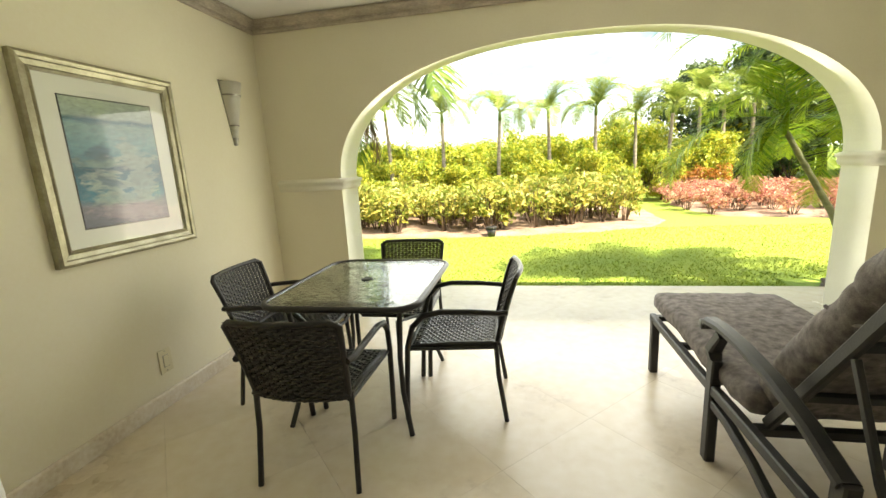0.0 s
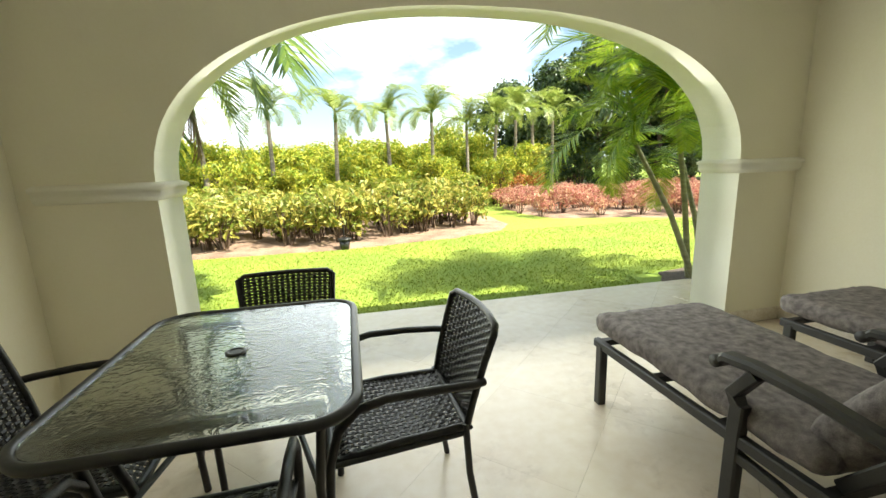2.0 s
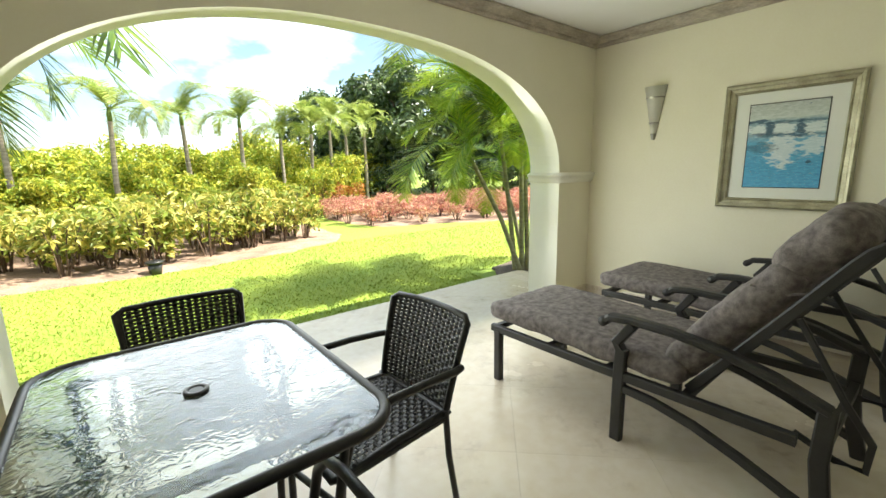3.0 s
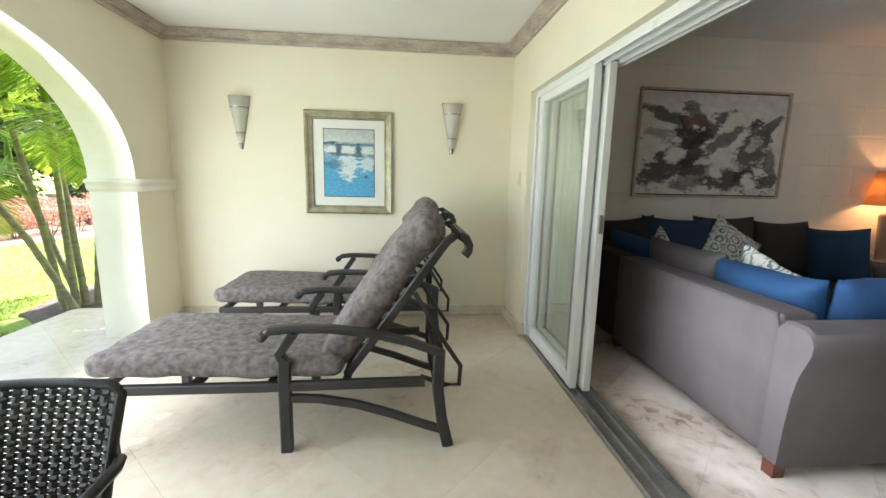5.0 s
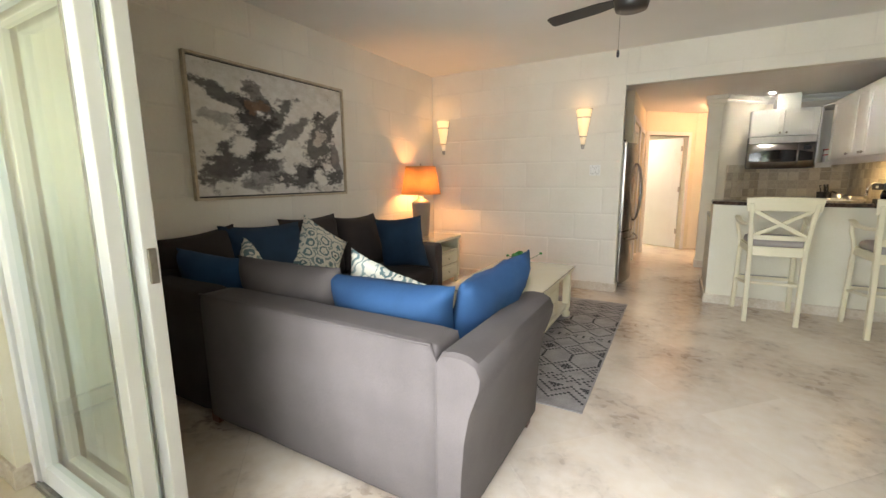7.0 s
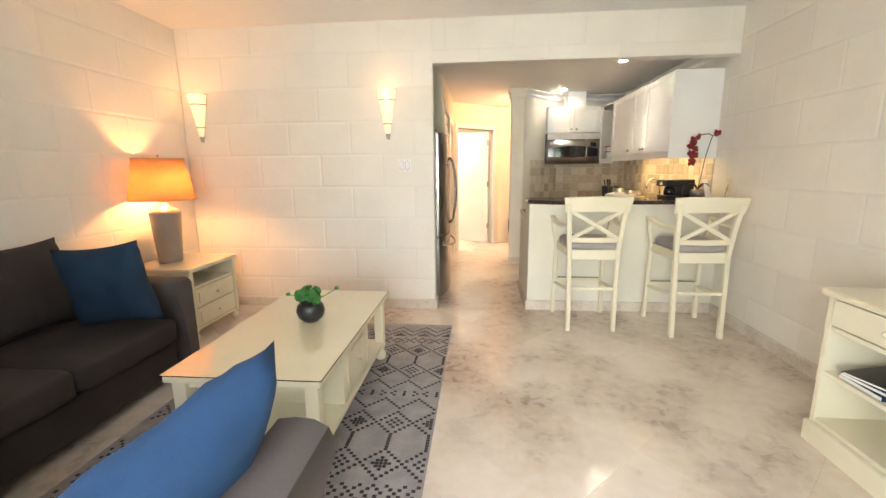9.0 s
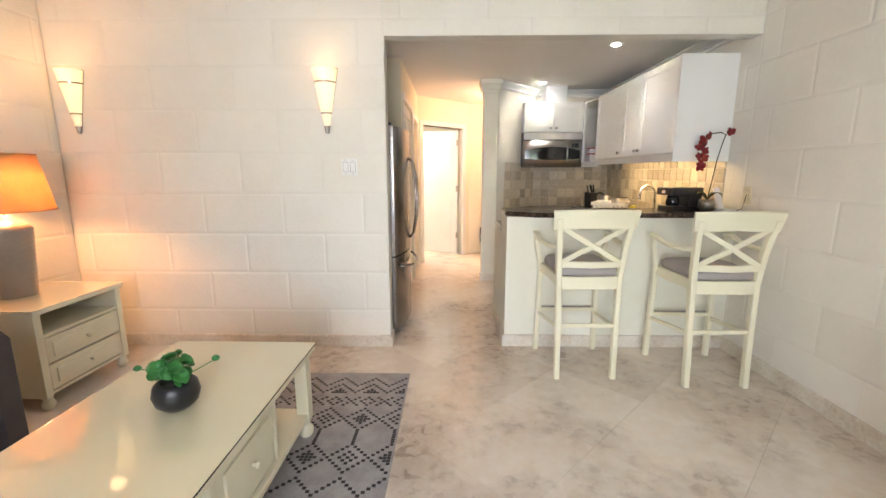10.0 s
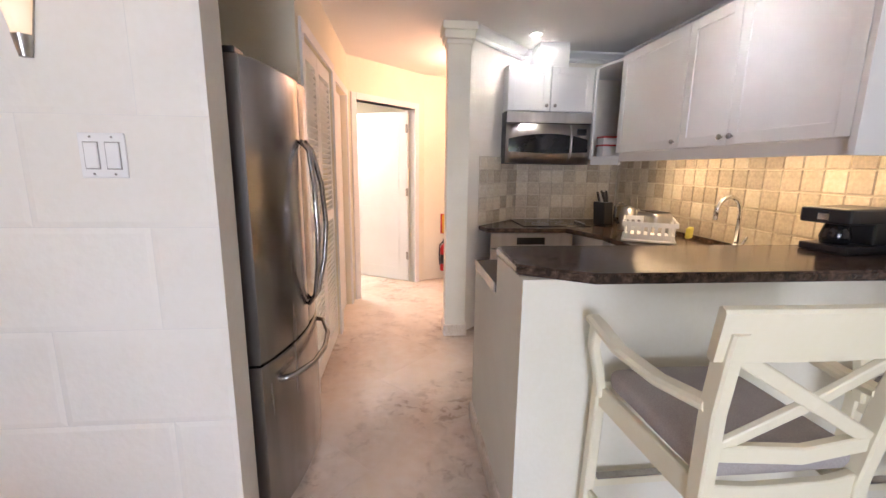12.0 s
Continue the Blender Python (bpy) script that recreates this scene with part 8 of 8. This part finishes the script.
def trunk(parent, pts, r0, r1, material, rings=0.09):
    """A ringed, tapering stem through the points."""
    bm, line = B(), []
    for a, b in zip(pts, pts[1:]):
        a, b = Vector(a), Vector(b)
        n = max(2, int((b - a).length / rings))
        line += [a.lerp(b, i / n) for i in range(n)]
    line.append(Vector(pts[-1]))
    sc = [(r0 + (r1 - r0) * i / (len(line) - 1)) / r0 * (1.06 if i % 2 else 0.97) for i in range(len(line))]
    return part("trunk", sweep(bm, [tuple(p) for p in line], circ(r0, 9), up=(0, 1, 0), scales=sc), material, parent, "ringed palm trunk", True)


# the row of feather palms beyond the beds
M_FARPALM = surf("pale_palm_leaf", (0.15, 0.22, 0.04), (0.29, 0.34, 0.07), 1.4, 0.45, 0.0, 50, islands=0.6, translucent=0.45)
FAR_F = [frond_mesh("frond", 1.55, radians(58), radians(132), 34, 0.36, M_FARPALM, 300 + i, 2, 0.036, 0.22, 0.016) for i in range(3)]


def far_palm():
    ob = thing("palm_tree", "slender grey-trunked palm with a feathery crown", "palm tree", "row of palms behind the garden")
    trunk(ob, [(0, 0, -0.1), (0.04, 0, 1.2), (0.0, 0, 2.75)], 0.075, 0.05, M_TRUNK, 0.14)
    part("crownshaft", lathe(B(), [(0, 2.70), (0.052, 2.70), (0.058, 2.82), (0.035, 3.02), (0, 3.04)], 10), M_FARPALM, ob, "green crownshaft", True)
    for i in range(14):
        o = new("frond", FAR_F[i % 3])
        o.parent = ob
        o.matrix_basis = pose(0, 0, 2.96, 0, 0, i * 137.5) @ pose(0, 0, 0, 0, -24 + 58 * ((i * 7) % 5) / 4, 0)
    return ob


fp = far_palm()
fp.matrix_basis = pose(1.06, 14.5, GZ, 0, 0, 0)
r = random.Random(9)
for x, y, s in ((-0.55, 14.2, 1.0), (2.48, 14.6, 1.0), (3.85, 15.2, 0.92), (5.1, 15.8, 1.0), (-2.45, 14.6, 1.04), (-4.3, 14.4, 1.1), (-6.3, 15.0, 1.1), (6.6, 17.5, 1.12), (8.0, 18.8, 1.2), (9.6, 20.0, 1.2), (-9, 16, 1.1)):
    c = copy_thing(fp, pose(0, 0, 0))
    c.matrix_basis = pose(x, y, GZ, 0, 0, r.uniform(0, 360)) @ pose(0, 0, 0, r.uniform(-2, 2), r.uniform(-2, 2), 0) @ Matrix.Diagonal((s, s, s, 1))


# broad dark trees at the edge of the garden
def broad_tree(seed, h, w, count):
    rr = random.Random(seed)
    ob = thing("broadleaf_tree", "dense dark green broadleaf tree at the garden's edge", "tree", "dark trees at the garden's edge")
    bm, blobs = B(), []
    sweep(bm, [(0, 0, -0.1), (0.08, 0.02, h * 0.25), (0.02, 0.1, h * 0.5)], circ(0.16, 9), up=(0, 1, 0), scales=[1.3, 0.9, 0.6])
    for i in range(15):
        a, q = rr.uniform(0, 6.28), rr.uniform(0.25, 1.0)
        z = h * rr.uniform(0.22, 0.9)
        rad = w * q * math.sqrt(max(0.1, 1 - ((z / h - 0.5) / 0.55) ** 2))
        e = (rad * math.cos(a), rad * math.sin(a), z)
        sweep(bm, [(0.03, 0.03, min(z * 0.6, h * 0.45)), (e[0] * 0.5, e[1] * 0.5, z * 0.85), e], circ(0.05, 5), scales=[1, 0.7, 0.3])
        blobs.append((*e, w * rr.uniform(0.32, 0.5), h * rr.uniform(0.10, 0.17)))
    blobs.append((0, 0, h * 0.86, w * 0.5, h * 0.14))
    part("trunk", bm, M_TWIG, ob, "branching trunk")
    o = new("crown", cloud_mesh("crown", blobs, count, 0.34, M_TREELEAF, seed, 0.45, 0.5, 0.4))
    o.parent = ob
    return ob


trees = [broad_tree(500 + i, 6.8, 2.7, 6500) for i in range(3)]
scatter(trees, [(11.0, 23.0, 0.95), (13.5, 22.0, 1.05), (16.0, 20.5, 1.0), (18.8, 19.0, 1.08), (21.5, 17.0, 1.0), (24.0, 14.5, 1.05), (26.0, 11.5, 1.1), (27.5, 8.0, 1.0), (15.0, 25.5, 1.15), (20.5, 23.0, 1.2), (25, 19.5, 1.2), (28, 4.5, 1.1), (12.2, 24.5, 0.9), (17.4, 22.4, 1.1), (22.8, 18.8, 1.1), (9.4, 24.6, 0.8), (23.4, 12.6, 0.9), (26.6, 15.6, 1.15)])
und = [shrub_kind("dark_bush", "dark green bush under the trees", 120 + i, 1.8, 1.0, 1300, 0.22, M_TREELEAF, "dark bushes under the trees", 10, 0.42, "bush", 0.15) for i in range(2)]
scatter(und, [(9.8, 21.5, 0.9), (11.6, 20.8, 1.0), (13.6, 19.6, 1.0), (15.6, 18.4, 1.0), (17.6, 17.2, 1.05), (19.6, 15.6, 1.0), (21.4, 13.6, 1.0), (22.8, 11.4, 1.1), (24.2, 9.2, 1.0), (25.2, 6.6, 1.0)])

def chord(el, droop, steps=16):
    """Reach and rise of a frond of length 1."""
    x = z = 0.0
    for i in range(steps):
        a = el - droop * (i / steps) ** 1.3
        x, z = x + math.cos(a) / steps, z + math.sin(a) / steps
    return x, z


def frond_to(parent, kinds, k, hub, tip, name="frond", label=""):
    """Hang one frond at a hub, turned so that its tip comes to a place."""
    me, length, el, droop = kinds[k % len(kinds)]
    x, z = chord(el, droop)
    d = Vector(tip) - Vector(hub)
    flat = math.hypot(d.x, d.y)
    turn = math.atan2(z, x) - math.atan2(d.z, flat)
    s = d.length / (length * math.hypot(x, z))
    o = new(name, me)
    o.parent = parent
    if label:
        o["label"] = label
    o.matrix_basis = pose(*hub, 0, 0, math.degrees(math.atan2(d.y, d.x))) @ pose(0, 0, 0, 0, math.degrees(turn), 0) @ Matrix.Diagonal((s, s, s, 1))
    return o


def frond_kind(length, el, droop, pairs, leaflet, material, seed, width, hang):
    return (frond_mesh("frond", length, radians(el), radians(droop), pairs, leaflet, material, seed, 3, width, hang, 0.011), length, radians(el), radians(droop))


# areca palm clump beside the patio
AREC = [frond_kind(1.6, 50, 105, 84, 0.54, M_PALMDK, 700, 0.016, 0.16), frond_kind(1.5, 62, 125, 80, 0.48, M_PALMDK, 701, 0.015, 0.20), frond_kind(1.6, 36, 80, 84, 0.52, M_PALMDK, 702, 0.015, 0.16)]
AB = Vector((3.42, 4.50, GZ))
ar = thing("areca_palm", "clump of arching areca palms beside the patio", "palm", m=pose(*AB))
HUBS = [(2.72, 4.78, 1.48), (3.10, 4.62, 1.72), (3.34, 4.50, 1.96), (3.62, 4.75, 2.55), (3.9, 4.4, 2.0), (3.55, 5.05, 1.35)]
for k, h in enumerate(HUBS):
    e = Vector(h) - AB
    b = (0.055 * k - 0.08, 0.06 * ((k * 3) % 4) - 0.08, -0.05)
    trunk(ar, [b, (b[0] + (e.x - b[0]) * 0.44, b[1] + (e.y - b[1]) * 0.44, e.z * 0.5), tuple(e)], 0.034, 0.024, M_CANE, 0.075)
    part("crownshaft", sweep(B(), [tuple(e - Vector((0, 0, 0.05))), tuple(e + Vector((0, 0, 0.10))), tuple(e + Vector((0, 0, 0.26)))], circ(0.030, 8), up=(0, 1, 0), scales=[0.9, 1.0, 0.4]), M_PALMDK, ar, "green crownshaft", True)
# (hub, tip of the frond)
for k, (h, tip) in enumerate(((0, (1.66, 4.65, 1.02)), (0, (2.30, 5.55, 1.65)), (0, (2.05, 4.95, 2.10)), (0, (2.95, 5.7, 2.15)), (0, (3.2, 4.1, 1.6)), (0, (2.42, 4.62, 0.92)),
                              (1, (2.40, 4.70, 0.95)), (1, (1.70, 5.0, 2.24)), (1, (2.2, 4.3, 2.35)), (1, (2.5, 5.7, 2.3)), (1, (3.9, 5.4, 2.2)), (1, (3.6, 3.75, 2.2)), (1, (2.75, 4.1, 1.35)),
                              (2, (2.2, 4.6, 1.9)), (2, (2.6, 5.6, 1.7)), (2, (1.95, 4.35, 2.62)), (2, (3.4, 6.0, 2.3)), (2, (4.5, 5.1, 2.4)), (2, (4.2, 3.8, 2.3)), (2, (2.9, 5.3, 2.9)), (2, (2.65, 4.8, 1.15)),
                              (3, (1.50, 4.40, 2.34)), (3, (2.1, 5.6, 2.75)), (3, (3.2, 6.3, 2.6)), (3, (4.9, 5.6, 2.7)), (3, (4.9, 4.0, 2.8)), (3, (2.6, 5.2, 2.15)), (3, (2.4, 4.75, 2.75)),
                              (4, (3.1, 5.2, 1.6)), (4, (4.2, 5.7, 1.9)), (4, (5.3, 4.6, 2.0)), (4, (3.4, 4.3, 1.2)), (5, (2.8, 5.5, 1.0)), (5, (3.5, 6.2, 1.2)), (5, (4.5, 5.4, 1.3)), (5, (3.0, 4.75, 0.75)))):
    hub = Vector(HUBS[h]) - AB + Vector((0, 0, 0.10))
    frond_to(ar, AREC, k, tuple(hub), tuple(Vector(tip) - AB))

# a taller palm whose fronds hang into the arch
DROOP = [frond_kind(1.9, 30, 95, 66, 0.74, M_PALM, 740, 0.030, 0.16), frond_kind(1.9, 48, 120, 66, 0.72, M_PALM, 741, 0.030, 0.18)]
DRY = [frond_kind(1.5, 18, 85, 40, 0.66, M_DRYPALM, 760, 0.04, 0.5)]
HB = Vector((-2.62, 5.42, GZ))
hp_ = thing("garden_palm", "palm with drooping fronds beside the arch", "palm", m=pose(*HB))
trunk(hp_, [(0, 0, -0.05), (0.03, 0.02, 1.2), (0.0, 0.0, 2.62 - GZ)], 0.09, 0.065, M_TRUNK, 0.12)
HT = (0, 0, 2.66 - GZ)
for k, tip in enumerate(((-1.36, 5.73, 1.50), (-0.62, 4.25, 2.06), (-0.62, 5.10, 1.98), (-1.02, 5.25, 1.85), (-1.90, 5.35, 1.42), (-1.55, 6.4, 2.0), (-0.75, 5.9, 2.35), (-2.6, 7.1, 2.1), (-3.7, 6.4, 2.0), (-4.2, 5.0, 2.1), (-3.0, 4.3, 2.4), (-1.7, 4.6, 2.3))):
    frond_to(hp_, DROOP, k, HT, tuple(Vector(tip) - HB))
for tip in ((-1.70, 5.5, 1.48), (-1.92, 5.7, 1.62)):
    frond_to(hp_, DRY, 0, HT, tuple(Vector(tip) - HB), "dry_frond", "dry brown hanging frond")

# garden lamp pot
bk = thing("garden_lamp", "small black bucket-shaped lamp at the bed's edge", "garden lamp", m=pose(-0.40, 8.02, GZ))
part("housing", lathe(B(), [(0, 0), (0.075, 0), (0.095, 0.16), (0.0, 0.16)], 18), M_BLACK, bk, "", True)
part("rim", lathe(B(), [(0.095, 0.16), (0.115, 0.165), (0.115, 0.19), (0.095, 0.195), (0.0, 0.185)], 18), M_BLACK, bk, "pale rim", True)
part("stake", sweep(B(), [(0.0, 0, 0.19), (0.0, 0, 0.42)], circ(0.008, 6), up=(0, 1, 0)), M_BLACK, bk)

# mown grass close to the patio
r = np.random.RandomState(12)
N = 60000
px = r.uniform(-4.5, 8.5, N)
py = 4.46 + (r.uniform(0, 1, N) ** 1.5) * 4.2
keep = ~((px > 2.9) & (px < 4.7) & (py < 5.0)) & (py < 8.0 + 0.25 * np.maximum(px, 0))
px, py = px[keep], py[keep]
n = len(px)
ang, hgt, wid = r.uniform(0, 6.28, n), r.uniform(0.012, 0.028, n), r.uniform(0.004, 0.009, n)
lean = r.normal(0, 0.02, (n, 2))
v = np.zeros((n, 3, 3))
v[:, 0] = np.stack([px + np.cos(ang) * wid, py + np.sin(ang) * wid, np.full(n, GZ - 0.003)], 1)
v[:, 1] = np.stack([px - np.cos(ang) * wid, py - np.sin(ang) * wid, np.full(n, GZ - 0.003)], 1)
v[:, 2] = np.stack([px + lean[:, 0], py + lean[:, 1], GZ + hgt], 1)
gr = new("grass", mesh_data("grass", v.reshape(-1, 3).tolist(), [(3 * i, 3 * i + 1, 3 * i + 2) for i in range(n)], M_BLADE))
tagged(gr, "short mown grass blades along the patio", "grass", "", "stuff")
